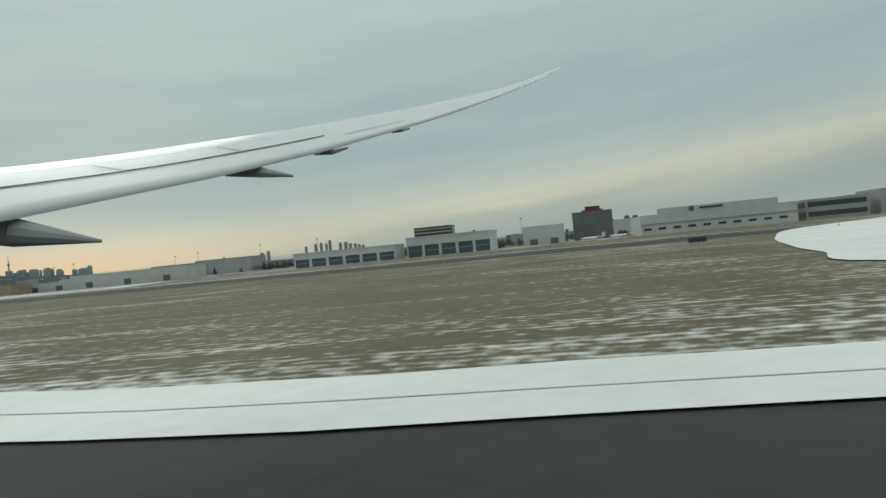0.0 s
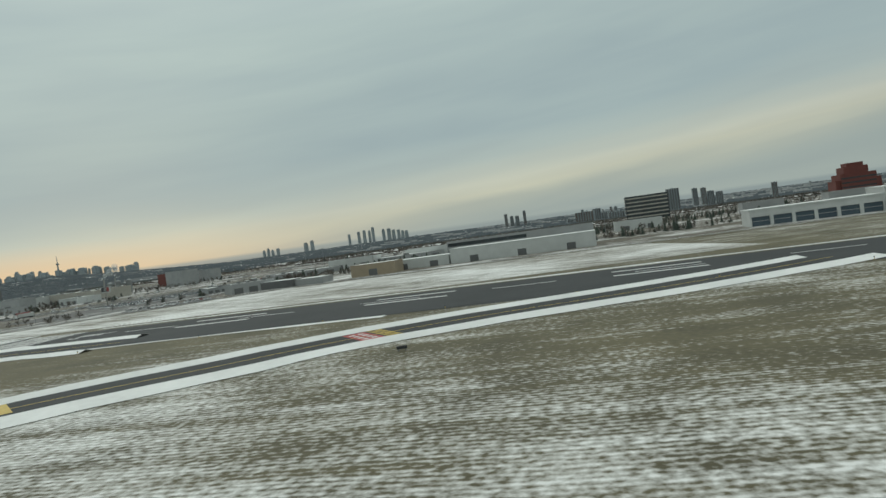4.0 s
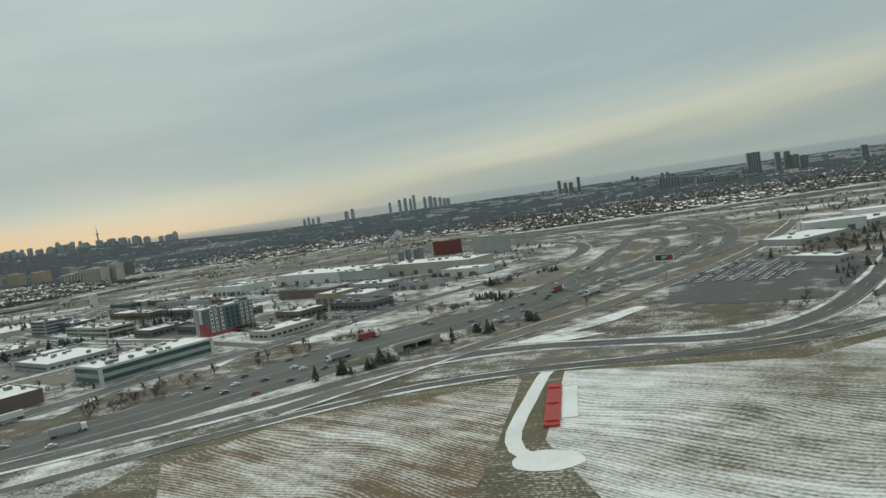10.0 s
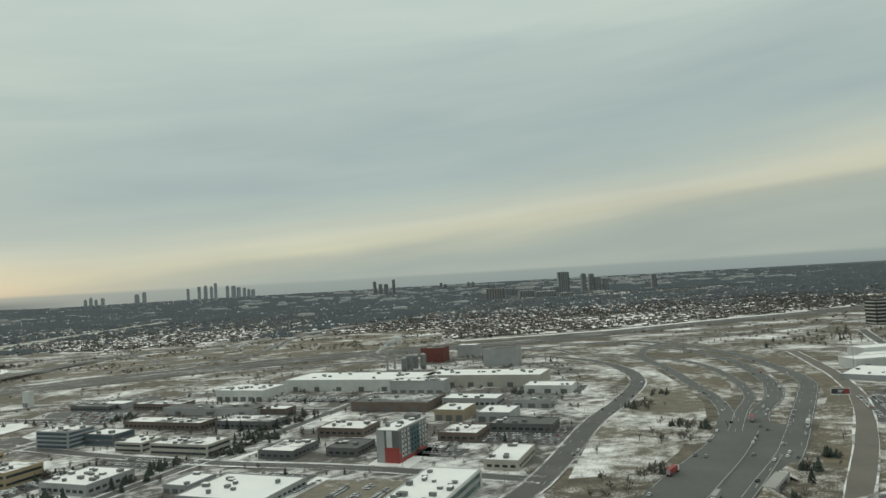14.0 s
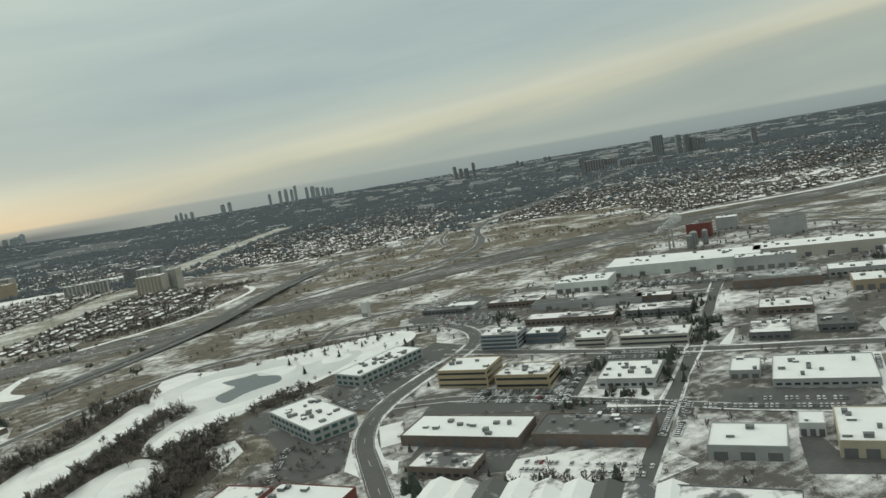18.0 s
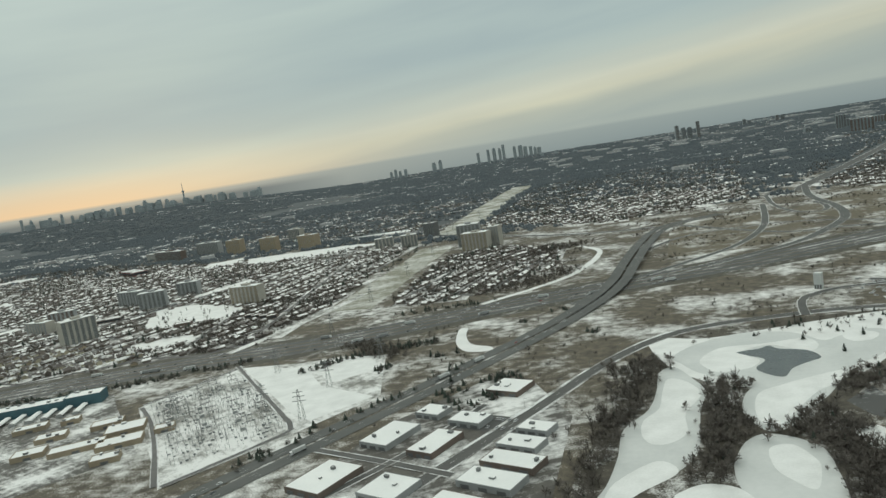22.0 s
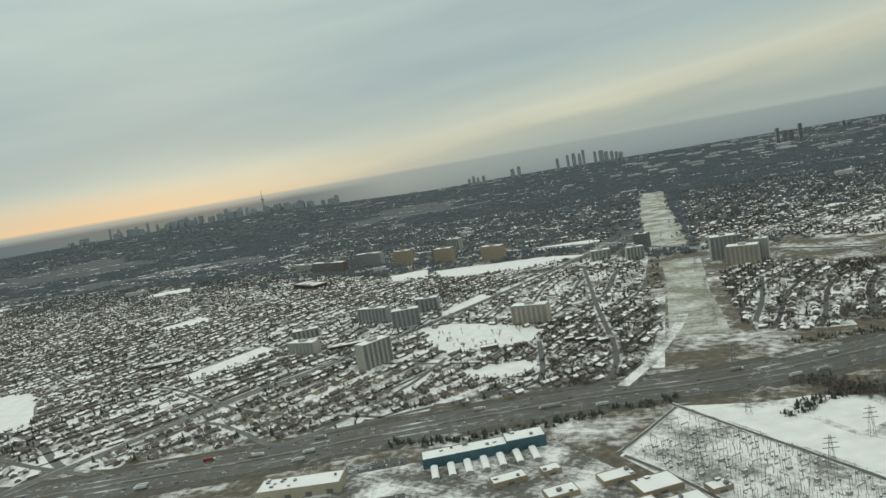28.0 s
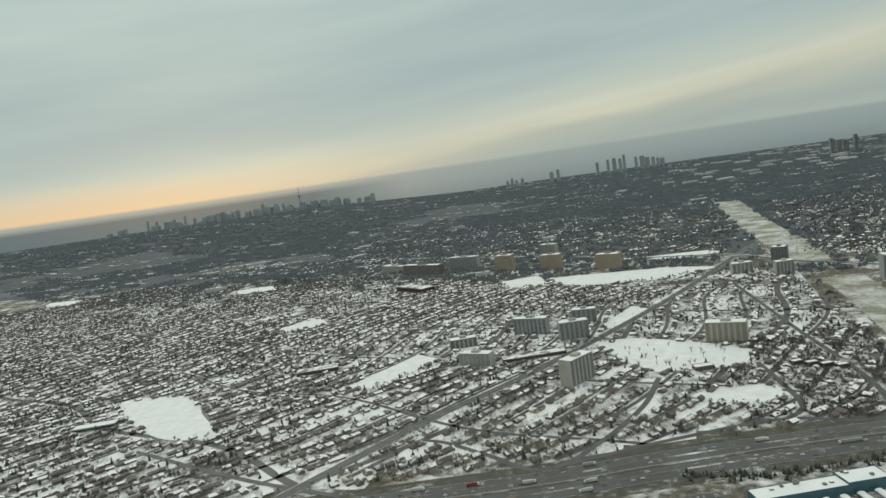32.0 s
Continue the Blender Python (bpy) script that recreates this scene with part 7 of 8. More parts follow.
ROUGH = [(-995, 426.6), (-956, 287.1), (-897, 238.8), (-856, 367.2), (-754, 417.8), (-634, 458.7), (-488, 581), (-415, 635), (-300, 480), (-200, 500), (0, 560), (200, 800), (-210, 690), (-465, 655), (-550, 616), (-753, 522), (-895, 479.2)]
x, y = scatter(7000, ROUGH, rng, 1.5)
clump = np.array([noise.noise(Vector((p * 0.03, q * 0.03, 5.0))) for p, q in zip(x, y)])
x, y = x[clump > 0.02], y[clump > 0.02]
plant(b, tufts, x, y, 1.2, 3.2, 1.1)
INTER = [(-834, 553), (-590, 645), (-435, 715), (-540, 1029), (-748, 928), (-925, 724), (-895, 595)]
x, y = scatter(5000, INTER, rng, 1.0, False)
clump = np.array([noise.noise(Vector((p * 0.025, q * 0.025, 7.0))) for p, q in zip(x, y)])
x, y = x[clump > 0.08], y[clump > 0.08]
plant(b, tufts, x, y, 1.5, 3.5, 1.1)
x, y = scatter(1500, INDUSTRIAL, rng, 0.6)
plant(b, tufts, x, y, 1.6, 3.6, 0.9)
x, y = scatter(260, INDUSTRIAL, rng, 0.6)
plant(c, spruces, x, y, 1.2, 3.0, 0.8)
for tx, ty, rad, n in ((-619, 257.8, 2.5, 14), (-612, 278.5, 3, 16), (-589, 314.9, 5, 26), (-593, 346.9, 7, 40), (-606, 354.5, 6, 30), (-641, 248, 3, 12), (-654, 277.5, 2, 8), (-658, 244.3, 2, 8), (-473.9, 375.7, 3, 12), (-666, 381.1, 5, 20), (-597, 293.7, 4, 20),
                       (-864, 402.7, 2, 7), (-946, 381.3, 1.5, 5), (-900, 339.5, 4, 16), (-907, 338.5, 4, 14), (-922, 324.5, 4, 12), (-907, 439.8, 3, 6), (-883, 459.7, 4, 8), (-973, 366.5, 3, 12), (-425.4, 214.6, 1.2, 5), (-444.7, 187.2, 1.2, 5), (-450.5, 180.9, 2, 7), (-414, 344.5, 2, 8), (-438.7, 319.8, 2, 8), (-410.8, 223.5, 1.5, 5), (-463.5, 224.8, 2, 6), (-430.6, 278.2, 3, 10)):
    x, y = tx + rng.normal(0, rad, n), ty + rng.normal(0, rad, n)
    ok = free(x, y, -1.0, False)
    plant(c, spruces, x[ok], y[ok], 1.5, 3.2, 1.0)
    plant(b, tufts, x[ok] + 1, y[ok], 1.2, 2.8, 1.1)
BELTS = [[(-856, 341.1), (-840, 349.2), (-828, 345.8), (-828, 335.7), (-836, 324.1), (-838, 299.2), (-845, 282.4), (-848, 263.6), (-854, 244.2), (-856, 230.5), (-859, 213.9), (-872, 214.4), (-864, 239.2), (-861, 257.9), (-860, 281.5), (-856, 297.3), (-852, 322.1)],
         [(-817, 308.8), (-807, 314.8), (-801, 309.9), (-807, 288), (-806, 272.1), (-809, 261.3), (-814, 248.5), (-819, 235.1), (-823, 224.4), (-828, 233.2), (-828, 244.9), (-824, 263.6), (-820, 287)],
         [(-794, 270.2), (-786, 284.7), (-780, 287.7), (-779, 274.8), (-780, 260.1), (-774, 250.3), (-771, 243.4), (-776, 217), (-790, 218.2), (-790, 235.8), (-790, 249.5), (-795, 259.3), (-803, 264.2)],
         [(-774, 304.6), (-758, 320.6), (-754, 314.7), (-751, 305.7), (-762, 296.6), (-774, 294.6)], [(-1022, 425.6), (-1006, 427.5), (-983, 413.7), (-967, 387.7), (-980, 387.5), (-1003, 406.2)],
         [(-895, 606), (-935, 552), (-955, 526), (-920, 536), (-890, 563), (-881, 595)], [(-940, 658), (-910, 692), (-888, 714), (-874, 725), (-925, 735)]]


def off_ice(x, y):
    ok = np.ones(len(x), bool)
    for poly in ICE:
        ok &= ~inside(x, y, poly)
    return ok


for poly, n, lo, hi in zip(BELTS, (1050, 800, 900, 330, 420, 600, 560), (2.0, 2.0, 2.0, 1.5, 2.5, 2.0, 2.0), (5.0, 4.6, 4.6, 3.2, 4.5, 5.0, 5.0)):
    x, y = scatter(n, poly, rng, 0.0, False)
    x, y = x + rng.normal(0, 3.4, len(x)), y + rng.normal(0, 3.4, len(x))
    ok = off_ice(x, y) | (rng.random(len(x)) < 0.12)
    x, y = x[ok], y[ok]
    plant(b, tufts, x, y, lo, hi, 1.0)
    plant(c, spruces, x[::40], y[::40], 1.6, 3.6, 0.9)
for line, n, s in (([(-1024, 373.9), (-1000, 394.1), (-971, 406.8), (-955, 412.5)], 110, 3.0), ([(-1229, 361.6), (-1188, 361.6), (-1125, 383.8), (-1074, 406)], 150, 2.6), ([(-1005, 493), (-975, 499), (-945, 502)], 40, 4.0), ([(-995, 255.2), (-955, 316.8), (-925, 367.4)], 40, 3.5),
                   ([(-901, 322.5), (-911, 305.5), (-931, 312.4)], 24, 3.0), ([(-597, 326.6), (-577, 359.8), (-609, 338.3)], 30, 2.5), ([(-603, 286.6), (-596, 298.6), (-586, 316.9)], 26, 2.0), ([(-715, 387.5), (-755, 385.1), (-795, 378.8)], 22, 5.0), ([(-1087, 696), (-1092, 804), (-1091, 869)], 40, 3.0),
                   ([(-998, 530), (-1001, 636), (-1009, 788)], 60, 3.0), ([(-1043, 1331), (-1057, 1128), (-1064, 970)], 40, 6.0), ([(-1320, 601), (-1269, 550), (-1198, 535)], 14, 8.0), ([(-337.9, 241.7), (-310, 262), (-290, 310), (-262, 380)], 22, 4.0), ([(-285, 300), (-250, 380)], 12, 6.0)):
    l = smooth_line(line, 2.0)
    k = rng.integers(0, len(l), n)
    x, y = l[k, 0] + rng.normal(0, s, n), l[k, 1] + rng.normal(0, s, n)
    plant(c, spruces, x, y, 1.2, 3.6, 0.95)
    plant(b, tufts, x + 1.5, y - 1.0, 1.2, 3.0, 1.1)
for cx_, cy_, rad, n in ((-786, 338.5, 42, 110), (-839, 277.4, 26, 90), (-792, 252.4, 26, 120), (-755, 387.2, 40, 60), (-742, 237.7, 18, 60), (-797, 301.9, 20, 110)):
    x, y = cx_ + rng.normal(0, rad * 0.6, n), cy_ + rng.normal(0, rad * 0.6, n)
    ok = free(x, y, 0.5, False) & off_ice(x, y)
    plant(b, tufts, x[ok], y[ok], 1.0, 3.4, 1.1)
for cx_, cy_, rx_, ry_, n, fir in ((-248, 322, 10, 7, 50, 0.9), (-205, 326, 4, 4, 12, 0.8), (-192, 310, 5, 4, 14, 0.7), (-300, 318, 12, 10, 60, 0.1), (-165, 430, 26, 26, 240, 0.4), (-130, 322, 14, 5, 60, 0.3), (-20, 308, 26, 5, 90, 0.2), (-60, 340, 40, 14, 120, 0.3), (70, 340, 30, 10, 90, 0.3), (-130, 500, 60, 30, 420, 0.3), (20, 480, 60, 20, 300, 0.3),
                                   (-336.4, 210, 10, 8, 26, 0.0), (-262, 300, 14, 10, 40, 0.2), (-654, 273.7, 1.6, 1.6, 9, 0.7), (-619, 257, 1.6, 3, 14, 0.8), (-643.4, 242.3, 4, 1.4, 12, 0.5), (-641, 277, 2, 2, 10, 0.7), (-614.7, 271, 2, 4, 14, 0.8), (-707.5, 203, 2, 2, 14, 0.9),
                                   (-676, 196, 5, 1.0, 16, 0.3), (-660, 190.5, 6, 1.0, 20, 0.2), (-423, 214.5, 1, 1, 3, 1.0), (-449, 185.6, 3, 1.2, 6, 0.9), (-431, 319, 4, 5, 16, 0.1), (-429, 275, 4, 5, 22, 0.1), (-440, 262, 5, 5, 20, 0.0), (-465, 224, 4, 3, 16, 0.0), (-408, 219, 3, 3, 6, 0.1), (-470, 205, 10, 6, 40, 0.0), (-500, 170, 9, 8, 40, 0.0)):
    x, y = cx_ + rng.normal(0, rx_, n), cy_ + rng.normal(0, ry_, n)
    ok = free(x, y, 0.5, False)
    x, y = x[ok], y[ok]
    q = rng.random(len(x)) < fir
    plant(b, tufts, x[~q], y[~q], 1.6, 4.0, 1.0)
    plant(c, spruces, x[q], y[q], 2.0, 4.6, 0.85)
b.ob("bare_trees", [twigs], "bare brown winter trees and scrub", "trees")
c.ob("conifers", [needles], "dark green conifers", "trees")

# far woods, thicker and coarser with distance, and scattered far roofs
b, hb = Batch(), Batch()
n = 140000
d = 900 + 4050 * rng.random(n) ** 0.8
a = rng.uniform(radians(-52), radians(52), n)
x, y = -650 + d * np.sin(a) * 1.25, d * np.cos(a)
ok = (y > 880) & (y < 4880) & (x > -5300) & (x < 2600)
for poly in (HOMES_WEST, HOMES_SOUTH, HOMES_FAR, HOMES_FAR_WEST):
    ok &= ~(inside(x, y, poly) & (rng.random(n) > np.interp(y, [950, 1700], [0.0, 0.8])))
x, y = x[ok], y[ok]
ok = free(x, y, 4.0)
x, y = x[ok], y[ok]
dens = np.array([noise.noise(Vector((p * 0.0016, q * 0.0016, 3.0))) + 0.5 * noise.noise(Vector((p * 0.007, q * 0.007, 9.0))) for p, q in zip(x, y)])
keep = dens > -0.42
xs_, ys_ = x[keep][:60000], y[keep][:60000]
k = rng.integers(0, 5, len(xs_))
w = 10 + 14 * (ys_ / 4900)
h = rng.uniform(4.0, 7.5, len(xs_))
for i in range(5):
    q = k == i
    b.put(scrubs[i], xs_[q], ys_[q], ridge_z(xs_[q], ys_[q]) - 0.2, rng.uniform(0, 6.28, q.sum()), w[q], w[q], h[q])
b.ob("far_woods", [hazed_far_trees], "dark woods with slate haze in their colour, reaching to the lake", "woods")
roofs = (dens < 0.2) & (rng.random(len(x)) < np.interp(y, [900, 1600, 2400], [0.2, 0.10, 0.05]))
x2, y2 = x[roofs], y[roofs]
quarter = np.array([noise.noise(Vector((p * 0.0035 + q * 0.001, q * 0.011, 12.0))) for p, q in zip(x2, y2)])
some = rng.random(len(x2)) < np.where(quarter > 0.06, 0.9, 0.08)
x2, y2 = x2[some], y2[some]
x2 = np.concatenate([x2 + k * 8.5 + rng.uniform(-1, 1, len(x2)) for k in range(4)])
y2 = np.concatenate([y2 + k * 2.6 + rng.uniform(-1, 1, len(y2)) for k in range(4)])
ok = free(x2, y2, 3.0)
x2, y2 = x2[ok], y2[ok]
s = rng.uniform(0.6, 1.0, len(x2)) * (1 + y2 / 14000)
hb.put(HOUSE, x2, y2, ridge_z(x2, y2), rng.uniform(-0.3, 0.3, len(x2)) + 0.5, 6 * s, 5 * s, 3.4 * s)
big = rng.random(len(x2)) < 0.006
hb.put(SHED, x2[big], y2[big] + 20, ridge_z(x2[big], y2[big] + 20), rng.uniform(-0.3, 0.3, big.sum()) + 0.5, rng.uniform(20, 60, big.sum()), rng.uniform(12, 26, big.sum()), rng.uniform(4, 10, big.sum()))
yards = 230
bx, by = rng.uniform(-1300, 1400, yards), rng.uniform(2900, 4700, yards)
ok = (rng.random(yards) < np.interp(bx, [-1300, -600, 600], [0.15, 0.8, 1.0])) & free(bx, by, 20.0)
bx, by = bx[ok], by[ok]
hb.put(SHED, bx, by, gz(by), rng.uniform(-0.2, 0.2, len(bx)) + 0.4, rng.uniform(26, 80, len(bx)), rng.uniform(16, 34, len(bx)), rng.uniform(6.5, 10, len(bx)))
hb.ob("far_houses", [wall_grey, roof_house], "far suburbs of snowy roofs among woods", "houses")


# single trees that can be told apart
def bare_tree(k):
    r = np.random.default_rng(60 + k)
    root = thing("bare_tree", 0, 0, -60, 0, ("leafless brown tree with a spreading crown", "slim leafless tree with fine twigs", "leafless tree with forked trunk")[k % 3], "tree", "leafless trees")
    g, t = Geo().tube((0, 0, -0.2), (0.1, 0.05, 1.9), 0.16, 0.1, 6), Geo()
    for i in range(7):
        a, z = r.uniform(0, 6.28), r.uniform(1.0, 1.9)
        tip = Vector((math.cos(a) * r.uniform(.8, 1.5), math.sin(a) * r.uniform(.8, 1.5), z + r.uniform(1.0, 2.3)))
        st = Vector((0.05, 0.02, z))
        g.tube(st, tip, 0.07, 0.02, 4)
        for j in range(16):
            p = st.lerp(tip, r.uniform(.3, 1.0))
            dd = Vector((r.normal(), r.normal(), abs(r.normal()) + .3)).normalized() * r.uniform(.35, .9)
            sd = dd.orthogonal().normalized() * r.uniform(.015, .05)
            t.face([p - sd, p + sd, p + dd])
    part("trunk", g, bark, root)
    part("crown", t, twigs, root)
    return root


def fir_tree(k):
    r = np.random.default_rng(80 + k)
    root = thing("spruce", 0, 0, -60, 0, ("dark green spruce, ragged and narrow", "broad dark green spruce")[k % 2], "tree", "spruces")
    part("trunk", Geo().tube((0, 0, -0.2), (0, 0, 3.4), 0.12, 0.03, 5), bark, root)
    g = Geo()
    for i in range(9):
        z, rad = 0.5 + i * 0.36, (1.25 - i * 0.13) * (1.15 if k % 2 else 0.85)
        for j in range(11):
            a = r.uniform(0, 6.28)
            rr = rad * r.uniform(.7, 1.15)
            tip = Vector((math.cos(a) * rr, math.sin(a) * rr, z - 0.18))
            sd = Vector((-math.sin(a), math.cos(a), 0)) * rr * 0.3
            g.face([(0, 0, z + 0.38), tip + sd, tip + Vector((math.cos(a), math.sin(a), -.3)) * .12, tip - sd])
    part("crown", g, needles, root)
    return root


TREES = [bare_tree(k) for k in range(4)] + [fir_tree(k) for k in range(2)]
spots = []
for poly, n in zip(BELTS[:3], (34, 26, 30)):
    x, y = scatter(n * 5, poly, rng, 0.0, False)
    spots += [(p, q, rng.integers(0, 4), rng.uniform(1.0, 1.6)) for p, q in list(zip(x, y))[:n]]
x, y = scatter(500, INDUSTRIAL, rng, 1.0)
spots += [(p, q, rng.integers(0, 6), rng.uniform(0.7, 1.1)) for p, q in list(zip(x, y))[:46]]
for p, q, k, s in ((-458.5, 174.2, 4, 1.1), (-453.5, 178.6, 5, 1.1), (-425.4, 213.6, 0, 1.1), (-412.8, 224.5, 5, 1.0), (-474.4, 248, 1, .9), (-455.5, 261.3, 0, .9), (-431.1, 203.6, 4, 1.2), (-420.3, 269.3, 2, .8), (-396, 241.7, 3, .9), (-598, 304.6, 4, 1.3), (-594, 311.7, 4, 1.3), (-591, 302.8, 5, 1.4),
                   (-601, 331.4, 5, 1.3), (-608, 338.3, 4, 1.3), (-586, 331, 5, 1.2), (-624, 251.8, 5, 1.2), (-620, 248.9, 4, 1.1), (-760, 338.6, 4, 1), (-747, 358.9, 4, 1), (-755, 366.9, 4, .9), (-737, 371.3, 4, .9), (-771, 358.6, 4, 1), (-730, 379.1, 4, .9), (-715, 359.1, 5, 1.1), (-711, 353.1, 5, 1.1), (-950, 382.2, 4, 1.2), (-936, 385.5, 5, 1), (-895, 370.9, 0, 1.4), (-928, 337.4, 4, 1.2)):
    spots.append((p, q, k, s))
for i in range(40):
    spots.append((-1305 + rng.uniform(0, 110), 570 + rng.uniform(-22, 40), rng.integers(0, 6), rng.uniform(0.9, 1.4)))
used = set()
for p, q, k, s in spots:
    m = pose(p, q, float(gz(q)), 0, 0, rng.uniform(0, 360)) @ Matrix.Scale(s, 4)
    if k not in used:
        used.add(k)
        TREES[k].matrix_basis = m
    else:
        o = copy_thing(TREES[k], pose(p, q, float(gz(q)), 0, 0, rng.uniform(0, 360)))
        o.scale = (s, s, s)


# ---- vehicles ----
def car_model(name, paint, label):
    root = thing(name, 0, 0, -70, 0, label, "car", "cars")
    g = Geo().box(-1.1, -0.44, 0.16, 1.1, 0.44, 0.42).box(-0.55, -0.4, 0.42, 0.6, 0.4, 0.72, taper=0.1)
    part("body", g, paint, root)
    part("cabin_glass", Geo().box(-0.56, -0.405, 0.45, 0.61, 0.405, 0.64, taper=0.09), glass_dark, root)
    for sx in (-0.68, 0.68):
        for sy in (-0.42, 0.42):
            part("wheel", Geo().tube((sx, sy - 0.05, 0.16), (sx, sy + 0.05, 0.16), 0.16, 0.16, 8), rubber, root)
    return root


def truck_model(trail, label):
    root = thing("truck", 0, 0, -70, 0, label, "truck", "trucks")
    t = part("trailer", Geo().box(-3.6, -0.62, 0.55, 2.2, 0.62, 2.0), trail, root, "box trailer")
    part("rear_door", Geo().box(-3.66, -0.55, 0.65, -3.6, 0.55, 1.9), wall_grey, t)
    cb = part("cab", Geo().box(2.5, -0.58, 0.3, 3.7, 0.58, 1.65, taper=0.08), car_white, root, "white cab")
    part("windscreen", Geo().box(3.55, -0.5, 0.95, 3.68, 0.5, 1.45), glass_dark, cb)
    part("chassis", Geo().box(-3.5, -0.35, 0.35, 3.4, 0.35, 0.55), rubber, root)
    for sx in (-3.1, -2.5, 2.0, 3.2):
        for sy in (-0.52, 0.52):
            part("wheel", Geo().tube((sx, sy - 0.1, 0.26), (sx, sy + 0.1, 0.26), 0.26, 0.26, 8), rubber, root)
    return root


CARS = [car_model("car", car_paint, "small dark saloon car"), car_model("car", car_white, "small white car dusted with snow"), car_model("car", wall_dark, "black saloon car"), car_model("car", paint_red, "small red car")]
TRUCKS = [truck_model(wall_white, "white articulated truck"), truck_model(paint_red, "red articulated truck with white cab"), truck_model(wall_grey, "grey articulated truck")]
CARV = [(-1.1, -.44, .14), (1.1, -.44, .14), (1.1, .44, .14), (-1.1, .44, .14), (-1.1, -.44, .42), (1.1, -.44, .42), (1.1, .44, .42), (-1.1, .44, .42), (-.55, -.34, .72), (.5, -.34, .72), (.5, .34, .72), (-.55, .34, .72), (-.75, -.42, .42), (.75, -.42, .42), (.75, .42, .42), (-.75, .42, .42)]
CARF = [(0, 1, 5, 4), (1, 2, 6, 5), (2, 3, 7, 6), (3, 0, 4, 7), (4, 5, 6, 7), (8, 9, 10, 11), (12, 13, 9, 8), (13, 14, 10, 9), (14, 15, 11, 10), (15, 12, 8, 11)]
placed, park, stuff_cars = set(), [], []


def settle(models, k, m):
    key = (id(models), k)
    if key in placed:
        copy_thing(models[k], m)
    else:
        placed.add(key)
        models[k].matrix_basis = m


def rows_of_cars(x, y, turn, nx_, ny_, dx=1.35, dy=5.2, fill=0.8, lot=True):
    """Parked cars side by side in rows, on a tarmac lot."""
    t = radians(turn)
    hx, hy = nx_ * dx / 2 + 1.5, (ny_ - 1) * dy / 2 + 3.4
    corners = [(-hx, -hy - dy / 2), (hx, -hy - dy / 2), (hx, hy - dy / 2), (-hx, hy - dy / 2)]
    if lot:
        patch("parking_lot", [(x + u * math.cos(t) - v * math.sin(t), y + u * math.sin(t) + v * math.cos(t)) for u, v in corners], lot_asphalt, 0.09 + 0.0015 * (len(park) % 7), "tarmac parking lot with snow remnants", curve=False)
    for j in range(ny_):
        for i in range(nx_):
            if rng.random() > fill:
                continue
            u, v = (i - nx_ / 2) * dx, (j - ny_ / 2) * dy
            park.append((x + u * math.cos(t) - v * math.sin(t), y + u * math.sin(t) + v * math.cos(t), turn + 90 + rng.normal(0, 2)))


rows_of_cars(-671, 262.1, A, 26, 4, dy=3.2)
rows_of_cars(-342.8, 281.5, 64, 34, 7, dy=5.0, fill=0.75, lot=False)
rows_of_cars(-551, 222.9, A + 90, 20, 4, dy=6.5, fill=0.6, lot=False)
rows_of_cars(-568, 236, 61, 16, 1, fill=0.8, lot=False)
rows_of_cars(-597, 223, A, 20, 1, fill=0.7, lot=False)
rows_of_cars(-519, 279, A, 9, 2, dy=4.5, fill=0.7, lot=False)
rows_of_cars(-478, 290, A, 12, 2, dy=5.0, fill=0.7, lot=False)
rows_of_cars(-604, 220.2, A, 28, 1)
rows_of_cars(-575, 249.9, A + 90, 8, 3, fill=0.7)
rows_of_cars(-638, 237.4, A, 22, 2, dy=7)
rows_of_cars(-620, 286.1, A, 26, 2, dy=6)
rows_of_cars(-661, 201, A, 26, 2, dy=4.5, fill=0.6, lot=False)
rows_of_cars(-657, 264, 66, 28, 2, dy=4.0, fill=0.75)
rows_of_cars(-724, 309, 30, 16, 3, dy=4.6, fill=0.5, lot=False)
rows_of_cars(-752, 236, 88, 18, 1, fill=0.7, lot=False)
rows_of_cars(-634, 222, 62, 18, 2, dy=4.0, fill=0.7, lot=False)
rows_of_cars(-731, 286.9, 30, 16, 3, fill=0.5)
rows_of_cars(-707, 316.5, 54, 14, 3, fill=0.5)
rows_of_cars(-556, 391.5, A, 50, 2, dy=4, fill=0.8)
rows_of_cars(-494, 281.8, A, 26, 3, fill=0.6)
rows_of_cars(-456.9, 386, A, 26, 4, fill=0.6)
rows_of_cars(-684, 396.5, A, 30, 5, fill=0.6)
rows_of_cars(-896, 287.8, -20, 20, 2, dy=8, fill=0.5)
rows_of_cars(-1224, 334.8, 20, 22, 2, fill=0.6)
rows_of_cars(-1210, 290.4, 20, 24, 3, fill=0.6)
rows_of_cars(-1274, 520, 25, 16, 3, fill=0.6)
rows_of_cars(-586, 413.9, A, 30, 2, dy=4)
rows_of_cars(-521, 269.8, A, 10, 2, fill=0.7)
rows_of_cars(-300, 225, 48, 20, 2, fill=0.6)
px_, py_ = np.array([p[0] for p in park]), np.array([p[1] for p in park])
okp = np.ones(len(park), bool)
for x, y, t, hx, hy in BLOCKED:
    u, v = (px_ - x) * math.cos(t) + (py_ - y) * math.sin(t), -(px_ - x) * math.sin(t) + (py_ - y) * math.cos(t)
    okp &= ~((np.abs(u) < hx) & (np.abs(v) < hy))
park = [p for p, o in zip(park, okp) if o]
order = sorted(range(len(park)), key=lambda i: (park[i][0] + 660) ** 2 + (park[i][1] - 262) ** 2)
